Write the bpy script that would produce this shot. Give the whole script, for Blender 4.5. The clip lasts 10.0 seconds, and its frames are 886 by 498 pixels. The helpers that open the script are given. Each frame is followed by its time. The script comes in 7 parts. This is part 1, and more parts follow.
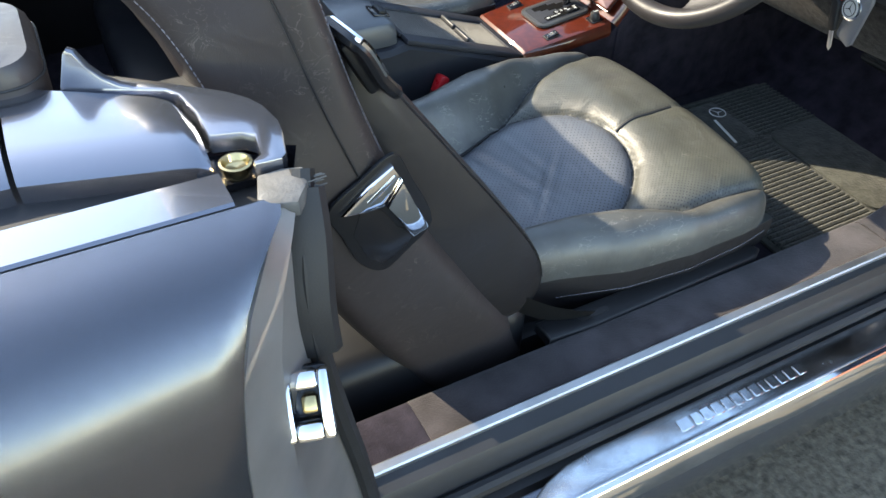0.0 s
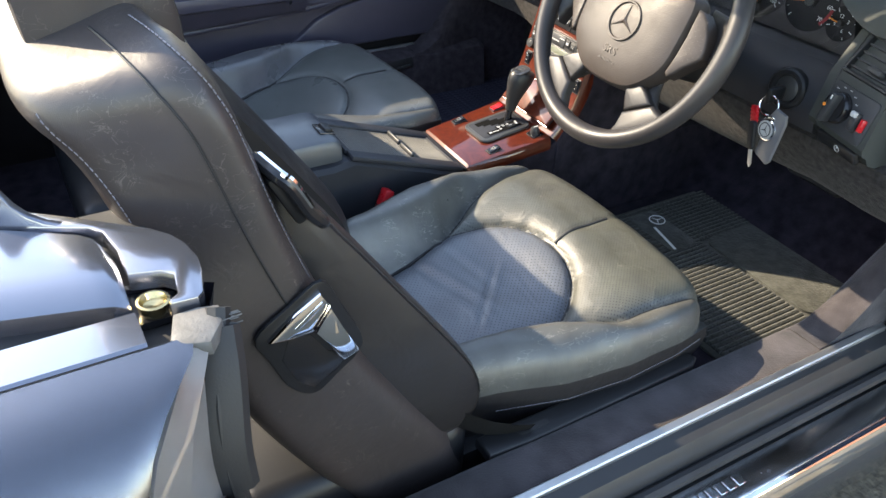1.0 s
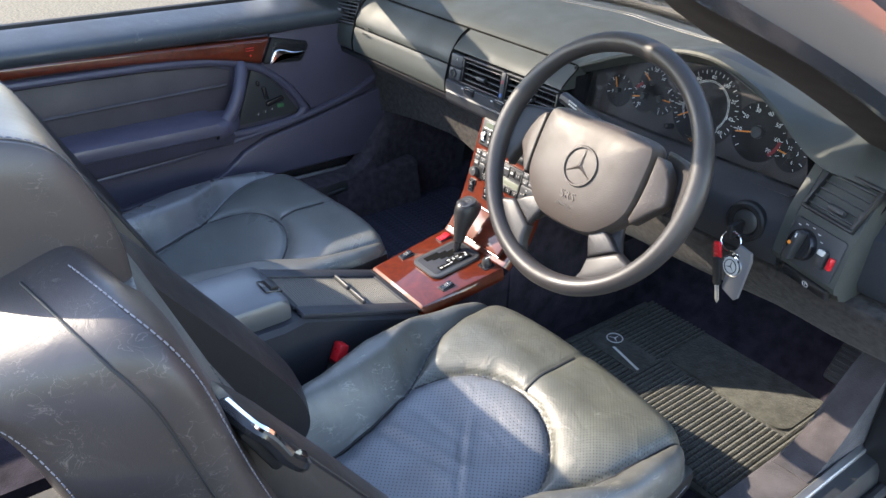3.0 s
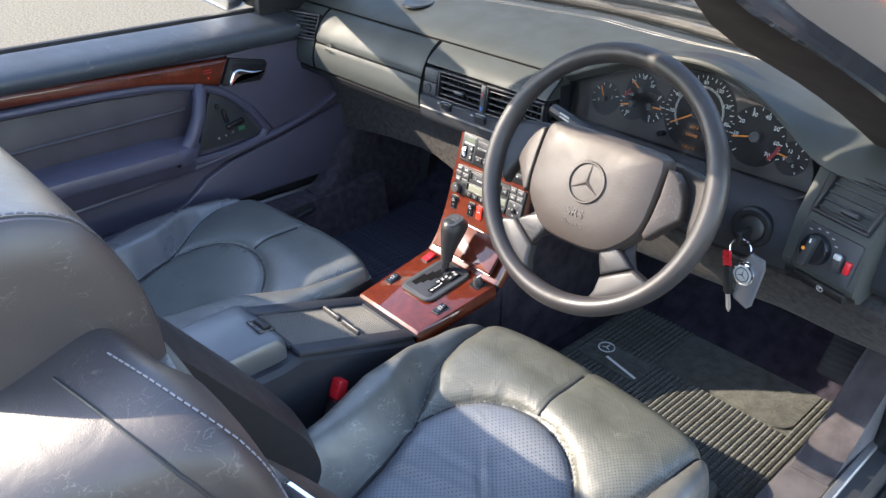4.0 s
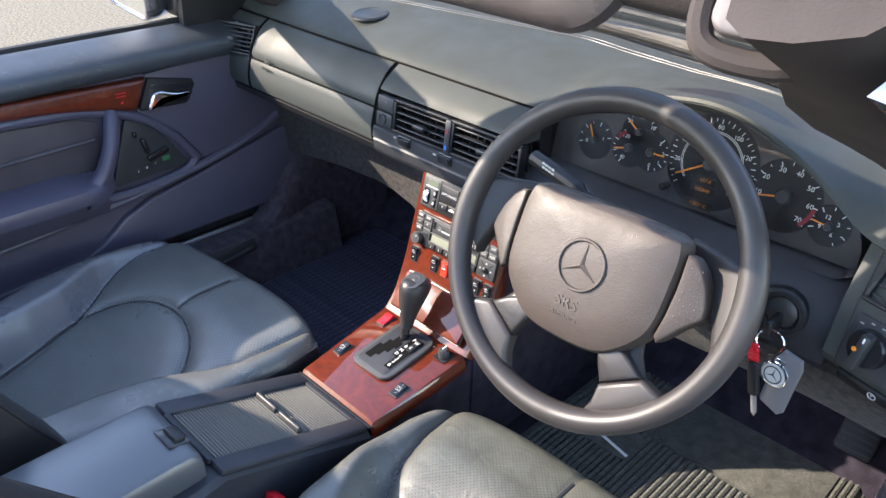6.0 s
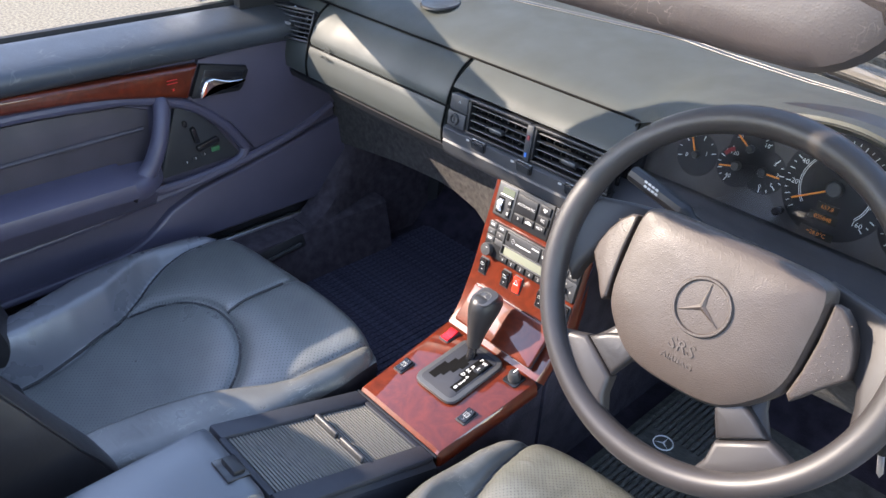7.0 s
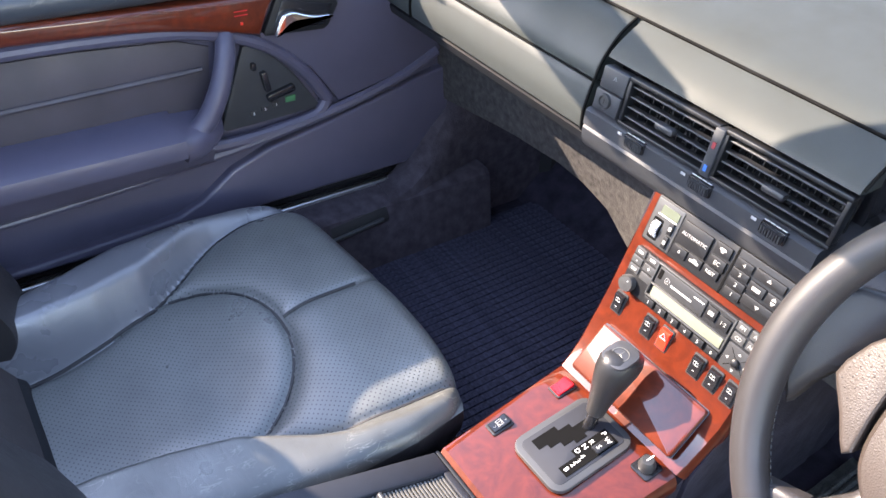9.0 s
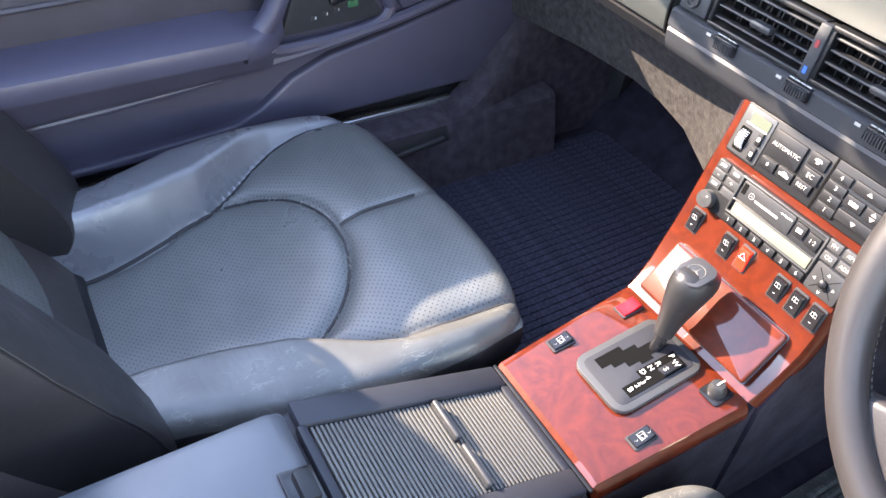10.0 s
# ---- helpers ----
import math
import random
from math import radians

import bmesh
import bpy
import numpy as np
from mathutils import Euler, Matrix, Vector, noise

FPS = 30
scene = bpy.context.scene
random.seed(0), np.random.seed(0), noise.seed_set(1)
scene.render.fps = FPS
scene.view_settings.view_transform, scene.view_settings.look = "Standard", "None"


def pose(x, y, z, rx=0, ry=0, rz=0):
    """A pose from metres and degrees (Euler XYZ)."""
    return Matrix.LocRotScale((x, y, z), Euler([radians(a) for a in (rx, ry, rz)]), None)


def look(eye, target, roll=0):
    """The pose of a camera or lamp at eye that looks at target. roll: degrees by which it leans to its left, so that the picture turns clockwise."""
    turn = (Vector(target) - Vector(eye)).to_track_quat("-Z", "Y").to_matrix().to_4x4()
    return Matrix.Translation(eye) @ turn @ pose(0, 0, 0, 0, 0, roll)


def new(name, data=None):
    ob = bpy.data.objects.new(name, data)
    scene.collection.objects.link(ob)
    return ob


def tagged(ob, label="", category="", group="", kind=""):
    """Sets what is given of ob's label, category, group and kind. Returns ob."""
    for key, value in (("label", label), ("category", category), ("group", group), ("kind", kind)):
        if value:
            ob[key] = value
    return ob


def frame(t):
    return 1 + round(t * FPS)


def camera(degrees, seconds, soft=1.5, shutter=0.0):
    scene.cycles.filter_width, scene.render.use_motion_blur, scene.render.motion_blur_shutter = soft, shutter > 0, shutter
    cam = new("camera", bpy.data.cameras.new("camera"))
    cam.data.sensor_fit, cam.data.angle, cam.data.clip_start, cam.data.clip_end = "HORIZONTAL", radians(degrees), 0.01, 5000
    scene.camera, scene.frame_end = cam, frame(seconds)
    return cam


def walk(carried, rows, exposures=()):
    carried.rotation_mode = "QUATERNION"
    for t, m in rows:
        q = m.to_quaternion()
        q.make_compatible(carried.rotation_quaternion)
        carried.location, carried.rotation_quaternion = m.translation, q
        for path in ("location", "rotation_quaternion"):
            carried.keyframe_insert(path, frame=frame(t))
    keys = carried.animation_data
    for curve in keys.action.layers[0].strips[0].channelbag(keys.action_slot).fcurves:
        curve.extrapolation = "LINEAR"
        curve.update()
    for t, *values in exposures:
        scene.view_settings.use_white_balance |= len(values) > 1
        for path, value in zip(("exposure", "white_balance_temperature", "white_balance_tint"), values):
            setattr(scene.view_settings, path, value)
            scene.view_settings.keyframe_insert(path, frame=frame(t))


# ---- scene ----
cam = camera(59.6, 10.0)
METRES, EYE, TILT, LEAN, TURN = 1.21, 1.17, -42.58, -1.29, 62.68
ROWS = [
    (0.0, 0.0, 0.0, 0.0, 0.0, 0.0, -0.0),
    (0.5, 0.0245, -0.0204, 0.0027, -1.44, 3.54, 1.09),
    (1.0, 0.0318, -0.0158, 0.0231, -2.38, 6.93, 0.85),
    (1.5, 0.0229, -0.0294, 0.053, -3.01, 9.78, 0.86),
    (2.0, 0.0137, -0.0127, 0.0874, -4.04, 11.41, 1.89),
    (2.5, 0.0206, 0.0074, 0.1163, -5.36, 12.07, 3.77),
    (4.0, -0.0732, 0.0723, 0.1901, -10.84, 11.69, 10.81),
    (4.5, -0.0901, 0.0915, 0.2139, -12.3, 11.54, 12.21),
    (5.0, -0.0756, 0.1338, 0.249, -13.21, 11.21, 12.79),
    (6.5, -0.0079, 0.2762, 0.3672, -13.0, 9.34, 10.98),
    (7.0, -0.0458, 0.3156, 0.3987, -12.33, 8.74, 9.54),
    (7.5, -0.0477, 0.3928, 0.4445, -11.45, 8.08, 7.73),
    (8.0, -0.0173, 0.4741, 0.4969, -10.25, 7.06, 6.0),
    (8.5, -0.0131, 0.5231, 0.5295, -8.68, 5.6, 4.33),
    (9.0, -0.0205, 0.5524, 0.5331, -6.97, 3.75, 2.86),
    (9.5, -0.0236, 0.5762, 0.5166, -5.23, 1.7, 1.61),
    (10.0, -0.0313, 0.5909, 0.4937, -3.42, 0.21, 0.28),
]
walk(cam, [(t, pose(1.183, 0, EYE, TILT, LEAN, TURN) @ pose(METRES * x, METRES * y, METRES * z, 90 + pitch, roll, yaw)) for t, x, y, z, yaw, pitch, roll in ROWS],
     [(0.0, 2.52, 7450, 9), (1.0, 2.68, 7800, 12), (2.5, 2.84, 7150, 14), (5.0, 2.94, 7000, 15), (8.0, 3.31, 7050, 20), (10.0, 3.86, 7500, 21)])

# ---- light: clear sky, one sun behind the car's left rear ----
SUN_DIR = Vector((-0.679, -0.530, 0.508)).normalized()
world = bpy.data.worlds.new("sky")
scene.world = world
world.use_nodes = True
_wn = world.node_tree
_sky = _wn.nodes.new("ShaderNodeTexSky")
_sky.sky_type = "NISHITA"
_sky.sun_disc = False
_sky.dust_density = 0.35
_sky.sun_elevation = math.asin(SUN_DIR.z)
_sky.sun_rotation = math.atan2(SUN_DIR.x, SUN_DIR.y)
_wn.links.new(_sky.outputs[0], _wn.nodes["Background"].inputs[0])
_wn.nodes["Background"].inputs[1].default_value = 0.15
sun = new("sun", bpy.data.lights.new("sun", "SUN"))
sun.data.energy, sun.data.angle, sun.data.color = 2.1, radians(0.55), (1.0, 0.93, 0.79)
sun.matrix_world = look((0, 0, 6), Vector((0, 0, 6)) - SUN_DIR)


# ---- materials ----
def material(name, color, rough=0.5, metal=0.0, spec=0.5, coat=0.0, grain=0.0, grain_size=0.002, cells=False, mottle=0.15,
             mottle_size=0.08, color2=None, rough_var=0.1, sheen=0.0):
    """A surface with broad mottling, fine grain relief and uneven gloss, at true size."""
    m = bpy.data.materials.new(name)
    m.use_nodes = True
    nt = m.node_tree
    n, l = nt.nodes, nt.links
    b = n["Principled BSDF"]
    b.inputs["Roughness"].default_value = rough
    b.inputs["Metallic"].default_value = metal
    b.inputs["Specular IOR Level"].default_value = spec
    b.inputs["Coat Weight"].default_value = coat
    b.inputs["Coat Roughness"].default_value = 0.04
    if sheen:
        b.inputs["Sheen Weight"].default_value = sheen
        b.inputs["Sheen Roughness"].default_value = 0.5
    tc = n.new("ShaderNodeTexCoord")
    big = n.new("ShaderNodeTexNoise")
    big.inputs["Scale"].default_value = 1.0 / mottle_size
    big.inputs["Detail"].default_value = 4.0
    l.new(tc.outputs["Object"], big.inputs["Vector"])
    ramp = n.new("ShaderNodeMix")
    ramp.data_type = "RGBA"
    c2 = color2 or tuple(c * (1 - mottle) for c in color)
    c1 = color if color2 else tuple(min(1, c * (1 + mottle)) for c in color)
    ramp.inputs[6].default_value = (*c1, 1)
    ramp.inputs[7].default_value = (*c2, 1)
    sm = n.new("ShaderNodeMapRange")
    sm.inputs[1].default_value, sm.inputs[2].default_value = 0.3, 0.7
    l.new(big.outputs[0], sm.inputs[0])
    l.new(sm.outputs[0], ramp.inputs[0])
    l.new(ramp.outputs[2], b.inputs["Base Color"])
    if rough_var:
        rr = n.new("ShaderNodeMapRange")
        rr.inputs[1].default_value, rr.inputs[2].default_value = 0.25, 0.75
        rr.inputs[3].default_value, rr.inputs[4].default_value = max(0.02, rough - rough_var), min(1, rough + rough_var)
        l.new(big.outputs[0], rr.inputs[0])
        l.new(rr.outputs[0], b.inputs["Roughness"])
    if grain:
        if cells:
            g = n.new("ShaderNodeTexVoronoi")
            g.feature = "DISTANCE_TO_EDGE"
            out = g.outputs["Distance"]
        else:
            g = n.new("ShaderNodeTexNoise")
            g.inputs["Detail"].default_value = 3.0
            out = g.outputs[0]
        g.inputs["Scale"].default_value = 1.0 / grain_size
        l.new(tc.outputs["Object"], g.inputs["Vector"])
        bump = n.new("ShaderNodeBump")
        bump.inputs["Strength"].default_value = grain
        bump.inputs["Distance"].default_value = grain_size * 0.35
        l.new(out, bump.inputs["Height"])
        l.new(bump.outputs[0], b.inputs["Normal"])
        m["bump"] = bump.name
    return m


def creases(m, strength, size, stretch=(1, 1, 1)):
    """Adds broad soft creases under the fine grain."""
    nt = m.node_tree
    n, l = nt.nodes, nt.links
    b = n["Principled BSDF"]
    tc = n.new("ShaderNodeTexCoord")
    mp = n.new("ShaderNodeMapping")
    mp.inputs["Scale"].default_value = stretch
    w = n.new("ShaderNodeTexNoise")
    w.inputs["Scale"].default_value, w.inputs["Detail"].default_value, w.inputs["Distortion"].default_value = 1 / size, 2.0, 1.2
    bump = n.new("ShaderNodeBump")
    bump.inputs["Strength"].default_value, bump.inputs["Distance"].default_value = strength, size * 0.12
    l.new(tc.outputs["Object"], mp.inputs[0])
    l.new(mp.outputs[0], w.inputs["Vector"])
    l.new(w.outputs[0], bump.inputs["Height"])
    if b.inputs["Normal"].is_linked:
        first = b.inputs["Normal"].links[0].from_node
        l.new(bump.outputs[0], first.inputs["Normal"])
    else:
        l.new(bump.outputs[0], b.inputs["Normal"])
    return m


def dots(m, pitch, radius, depth=0.15):
    """Punched holes of perforated leather, in a square lattice seen from above."""
    nt = m.node_tree
    n, l = nt.nodes, nt.links
    b = n["Principled BSDF"]
    tc = n.new("ShaderNodeTexCoord")
    mp = n.new("ShaderNodeMapping")
    mp.inputs["Scale"].default_value = (1 / pitch, 1 / pitch, 0)
    mp.inputs["Rotation"].default_value = (0, 0, radians(45))
    fr = n.new("ShaderNodeVectorMath")
    fr.operation = "FRACTION"
    sub = n.new("ShaderNodeVectorMath")
    sub.operation = "SUBTRACT"
    sub.inputs[1].default_value = (0.5, 0.5, 0)
    ln = n.new("ShaderNodeVectorMath")
    ln.operation = "LENGTH"
    st = n.new("ShaderNodeMapRange")
    st.inputs[1].default_value, st.inputs[2].default_value = radius / pitch * 0.75, radius / pitch * 1.25
    l.new(tc.outputs["Object"], mp.inputs[0])
    l.new(mp.outputs[0], fr.inputs[0])
    l.new(fr.outputs[0], sub.inputs[0])
    l.new(sub.outputs[0], ln.inputs[0])
    l.new(ln.outputs["Value"], st.inputs[0])
    old = b.inputs["Base Color"].links[0].from_socket
    mx = n.new("ShaderNodeMix")
    mx.data_type = "RGBA"
    mx.inputs[6].default_value = (0.004, 0.004, 0.005, 1)
    l.new(st.outputs[0], mx.inputs[0])
    l.new(old, mx.inputs[7])
    l.new(mx.outputs[2], b.inputs["Base Color"])
    bump = n.new("ShaderNodeBump")
    bump.inputs["Strength"].default_value, bump.inputs["Distance"].default_value = depth, 0.0006
    l.new(st.outputs[0], bump.inputs["Height"])
    if b.inputs["Normal"].is_linked:
        l.new(b.inputs["Normal"].links[0].from_socket, bump.inputs["Normal"])
    l.new(bump.outputs[0], b.inputs["Normal"])
    return m


def glass(name, tint=(1, 1, 1), rough=0.0, weight=0.92):
    """Thin clear glass: mostly see-through, with a glossy face."""
    m = bpy.data.materials.new(name)
    m.use_nodes = True
    nt = m.node_tree
    n, l = nt.nodes, nt.links
    n.remove(n["Principled BSDF"])
    tr, gl, mx = n.new("ShaderNodeBsdfTransparent"), n.new("ShaderNodeBsdfGlossy"), n.new("ShaderNodeMixShader")
    fr = n.new("ShaderNodeFresnel")
    fr.inputs[0].default_value = 1.45
    tr.inputs[0].default_value = (*tint, 1)
    gl.inputs["Roughness"].default_value = rough
    l.new(fr.outputs[0], mx.inputs[0])
    l.new(tr.outputs[0], mx.inputs[1])
    l.new(gl.outputs[0], mx.inputs[2])
    l.new(mx.outputs[0], n["Material Output"].inputs[0])
    return m


def burl(name):
    """Red-brown burl walnut under thick lacquer."""
    m = material(name, (0.30, 0.055, 0.018), rough=0.4, spec=0.15, coat=1.0, rough_var=0.0)
    nt = m.node_tree
    n, l = nt.nodes, nt.links
    b = n["Principled BSDF"]
    b.inputs["Coat Roughness"].default_value = 0.025
    tc = n.new("ShaderNodeTexCoord")
    warp = n.new("ShaderNodeTexNoise")
    warp.inputs["Scale"].default_value, warp.inputs["Detail"].default_value, warp.inputs["Distortion"].default_value = 26, 6, 2.4
    fine = n.new("ShaderNodeTexNoise")
    fine.inputs["Scale"].default_value, fine.inputs["Detail"].default_value, fine.inputs["Distortion"].default_value = 110, 5, 1.0
    l.new(tc.outputs["Object"], warp.inputs["Vector"])
    l.new(tc.outputs["Object"], fine.inputs["Vector"])
    add = n.new("ShaderNodeMath")
    add.operation = "MULTIPLY_ADD"
    add.inputs[1].default_value = 0.35
    l.new(fine.outputs[0], add.inputs[0])
    l.new(warp.outputs[0], add.inputs[2])
    ramp = n.new("ShaderNodeValToRGB")
    ramp.color_ramp.elements[0].position, ramp.color_ramp.elements[0].color = 0.40, (0.058, 0.0088, 0.0036, 1)
    ramp.color_ramp.elements[1].position, ramp.color_ramp.elements[1].color = 0.92, (0.112, 0.0172, 0.0054, 1)
    mid = ramp.color_ramp.elements.new(0.62)
    mid.color = (0.078, 0.0120, 0.0043, 1)
    l.new(add.outputs[0], ramp.inputs[0])
    l.new(ramp.outputs[0], b.inputs["Base Color"])
    return m


def scuffs(m, amount, size, width, stretch=(1, 1, 1), color=(0.30, 0.29, 0.25)):
    """Pale worn crease lines."""
    nt = m.node_tree
    n, l = nt.nodes, nt.links
    b = n["Principled BSDF"]
    tc, mp = n.new("ShaderNodeTexCoord"), n.new("ShaderNodeMapping")
    mp.inputs["Scale"].default_value = stretch
    w, k = n.new("ShaderNodeTexNoise"), n.new("ShaderNodeTexNoise")
    w.inputs["Scale"].default_value, w.inputs["Detail"].default_value, w.inputs["Distortion"].default_value = 1 / size, 3.0, 0.8
    k.inputs["Scale"].default_value = 0.35 / size
    l.new(tc.outputs["Object"], mp.inputs[0])
    l.new(mp.outputs[0], w.inputs["Vector"])
    l.new(tc.outputs["Object"], k.inputs["Vector"])
    sub, ab, mr, mk, mu = n.new("ShaderNodeMath"), n.new("ShaderNodeMath"), n.new("ShaderNodeMapRange"), n.new("ShaderNodeMapRange"), n.new("ShaderNodeMath")
    sub.operation, ab.operation, mu.operation = "SUBTRACT", "ABSOLUTE", "MULTIPLY"
    sub.inputs[1].default_value = 0.5
    l.new(w.outputs[0], sub.inputs[0])
    l.new(sub.outputs[0], ab.inputs[0])
    mr.inputs[1].default_value, mr.inputs[2].default_value, mr.inputs[3].default_value, mr.inputs[4].default_value = 0.0, width, amount, 0.0
    l.new(ab.outputs[0], mr.inputs[0])
    mk.inputs[1].default_value, mk.inputs[2].default_value = 0.48, 0.62
    l.new(k.outputs[0], mk.inputs[0])
    l.new(mr.outputs[0], mu.inputs[0])
    l.new(mk.outputs[0], mu.inputs[1])
    old = b.inputs["Base Color"].links[0].from_socket
    mx = n.new("ShaderNodeMix")
    mx.data_type = "RGBA"
    l.new(mu.outputs[0], mx.inputs[0])
    l.new(old, mx.inputs[6])
    mx.inputs[7].default_value = (*color, 1)
    l.new(mx.outputs[2], b.inputs["Base Color"])
    return m


BACK_LEATHER = creases(material("brown-black leather", (0.038, 0.031, 0.030), spec=0.6, rough=0.44, grain=0.22, grain_size=0.0016, cells=True, mottle=0.14), 0.16, 0.035)
scuffs(BACK_LEATHER, 0.40, 0.014, 0.010, (1.3, 0.7, 1), (0.22, 0.19, 0.165))
PAD = creases(material("warm grey-black grained vinyl", (0.046, 0.036, 0.031), rough=0.46, spec=0.4, grain=0.42, grain_size=0.0022, cells=True, mottle=0.12, mottle_size=0.03), 0.20, 0.006)
RIM = material("worn dark leather", (0.029, 0.026, 0.026), spec=0.4, rough=0.42, grain=0.2, grain_size=0.0014, cells=True, mottle=0.15, mottle_size=0.05)
LEATHER = creases(material("black leather", (0.106, 0.107, 0.116), spec=1.0, rough=0.31, grain=0.35, grain_size=0.0016, cells=True, mottle=0.10), 0.12, 0.05)
LEATHER_FRONT = creases(material("creased black leather", (0.074, 0.075, 0.070), spec=0.7, rough=0.36, grain=0.3, grain_size=0.0018, cells=True, mottle=0.2, mottle_size=0.05), 0.16, 0.022, (0.6, 1.6, 1))
scuffs(LEATHER_FRONT, 0.55, 0.016, 0.018, (1.6, 0.5, 1))
PERFORATED = dots(creases(material("perforated black leather", (0.098, 0.102, 0.096), spec=0.7, rough=0.35, grain=0.25, grain_size=0.0016, cells=True), 0.10, 0.055), 0.0056, 0.00085, 0.3)
PERFORATED_WORN = scuffs(dots(creases(material("worn perforated leather", (0.072, 0.073, 0.060), spec=0.65, rough=0.42, grain=0.25, grain_size=0.0016, cells=True, mottle=0.22, mottle_size=0.06), 0.30, 0.04), 0.0046, 0.0008, 0.3), 0.30, 0.055, 0.005, (1.5, 0.8, 1))
PERFORATED_SAT = dots(creases(material("creased perforated leather", (0.090, 0.098, 0.112), spec=0.65, rough=0.38, grain=0.25, grain_size=0.0016, cells=True), 0.28, 0.08, (0.7, 1.4, 1)), 0.0058, 0.0010, 0.35)
# Black leather darkened for shade on seat sides and trim; plain on spoke covers.
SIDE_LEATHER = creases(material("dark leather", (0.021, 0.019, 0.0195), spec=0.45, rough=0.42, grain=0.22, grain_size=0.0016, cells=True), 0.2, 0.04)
DASH = material("soft dark blue-grey plastic", (0.039, 0.0435, 0.041), rough=0.55, spec=0.28, grain=0.4, grain_size=0.0011, mottle=0.08)
DOOR_SOFT = material("navy soft plastic", (0.066, 0.061, 0.090), spec=0.45, rough=0.40, grain=0.35, grain_size=0.0011, mottle=0.08)
DOOR_LEATHER = creases(material("navy black leather", (0.050, 0.043, 0.051), rough=0.5, grain=0.35, grain_size=0.0016, cells=True), 0.12, 0.05)
DOOR_ROLL = scuffs(creases(material("scuffed blue-grey leather", (0.040, 0.046, 0.054), spec=0.6, rough=0.42, grain=0.35, grain_size=0.0016, cells=True, mottle=0.12), 0.15, 0.04), 0.25, 0.05, 0.008, (1, 0.4, 1))
PLASTIC = material("black moulded plastic", (0.011, 0.0115, 0.013), spec=0.35, rough=0.42, grain=0.25, grain_size=0.0009)
PLASTIC_BAR = material("dark blue-black plastic", (0.030, 0.032, 0.036), spec=0.4, rough=0.5, grain=0.35, grain_size=0.0011)
PLASTIC_LOW = material("dark navy soft plastic", (0.024, 0.026, 0.032), spec=0.3, rough=0.55, grain=0.35, grain_size=0.0011)
PLASTIC_GLOSS = material("smooth black plastic", (0.012, 0.012, 0.014), rough=0.22, rough_var=0.05)
PLASTIC_GREY = material("dark grey plastic", (0.030, 0.031, 0.033), spec=0.4, rough=0.40, grain=0.2, grain_size=0.0009)
RUBBER = material("black rubber", (0.014, 0.014, 0.015), rough=0.6, grain=0.2, grain_size=0.002)
RUBBER_GREY = material("worn grey rubber seal", (0.115, 0.112, 0.105), rough=0.6, grain=0.5, grain_size=0.003, mottle=0.3, mottle_size=0.02)
WOOD = burl("burl walnut")
CHROME = material("chrome", (0.82, 0.83, 0.85), rough=0.06, metal=1.0, rough_var=0.03)
STEEL = material("polished sill steel", (0.60, 0.63, 0.67), rough=0.20, metal=1.0, rough_var=0.08, mottle_size=0.03)
ALU = material("brushed aluminium", (0.52, 0.52, 0.52), rough=0.45, metal=1.0, grain=0.15, grain_size=0.001)
PAINT = material("silver-blue metallic paint", (0.25, 0.26, 0.295), rough=0.22, metal=0.9, coat=0.8, rough_var=0.02, mottle=0.02)
PAINT_JAMB = material("silver paint on the door jamb", (0.42, 0.41, 0.395), rough=0.42, metal=0.4, coat=0.5, rough_var=0.04)
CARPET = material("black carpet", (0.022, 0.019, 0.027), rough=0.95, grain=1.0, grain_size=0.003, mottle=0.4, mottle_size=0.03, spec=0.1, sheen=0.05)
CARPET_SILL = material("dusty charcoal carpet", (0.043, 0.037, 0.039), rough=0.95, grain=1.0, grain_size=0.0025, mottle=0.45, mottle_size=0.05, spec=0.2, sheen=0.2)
SUEDE = material("grey suede lining", (0.034, 0.030, 0.028), rough=0.95, grain=0.9, grain_size=0.003, mottle=0.45, mottle_size=0.010, spec=0.2, sheen=0.06)
MAT = material("black ribbed mat", (0.052, 0.054, 0.046), rough=0.9, grain=1.0, grain_size=0.006, mottle=0.35, mottle_size=0.02, spec=0.25, sheen=0.2)
CARPET_FOOT = material("dusty dark footwell carpet", (0.052, 0.044, 0.052), rough=0.95, grain=1.0, grain_size=0.003, mottle=0.3, mottle_size=0.02, spec=0.1)
# Passenger copy of the mat, its bluish shade put into the base colour.
MAT_SHADED = material("black looped mat", (0.040, 0.039, 0.058), rough=0.95, grain=1.0, grain_size=0.006, mottle=0.4, mottle_size=0.010, spec=0.1)
ASPHALT = material("asphalt", (0.185, 0.162, 0.120), spec=0.15, rough=0.9, grain=1.0, grain_size=0.012, mottle_size=0.016, color2=(0.075, 0.067, 0.053), rough_var=0.05)
WHITE = material("white marking", (0.75, 0.75, 0.73), rough=0.5, mottle=0.03)
ARM_LEATHER = material("smooth blue-black leather", (0.050, 0.056, 0.064), spec=0.7, rough=0.36, grain=0.25, grain_size=0.0013, cells=True, mottle=0.06)
PILLAR = material("dark brown trim cloth", (0.032, 0.026, 0.025), rough=0.8, spec=0.25, grain=0.5, grain_size=0.0016)
KNOB = material("polished black leather", (0.020, 0.020, 0.021), spec=0.4, rough=0.42, grain=0.3, grain_size=0.0012, cells=True)
TAMBOUR = material("worn grey ribbed plastic", (0.085, 0.083, 0.076), rough=0.42, spec=0.5, grain=0.2, grain_size=0.001)
GATE = material("satin grey plastic", (0.048, 0.049, 0.050), rough=0.35, grain=0.2, grain_size=0.001)
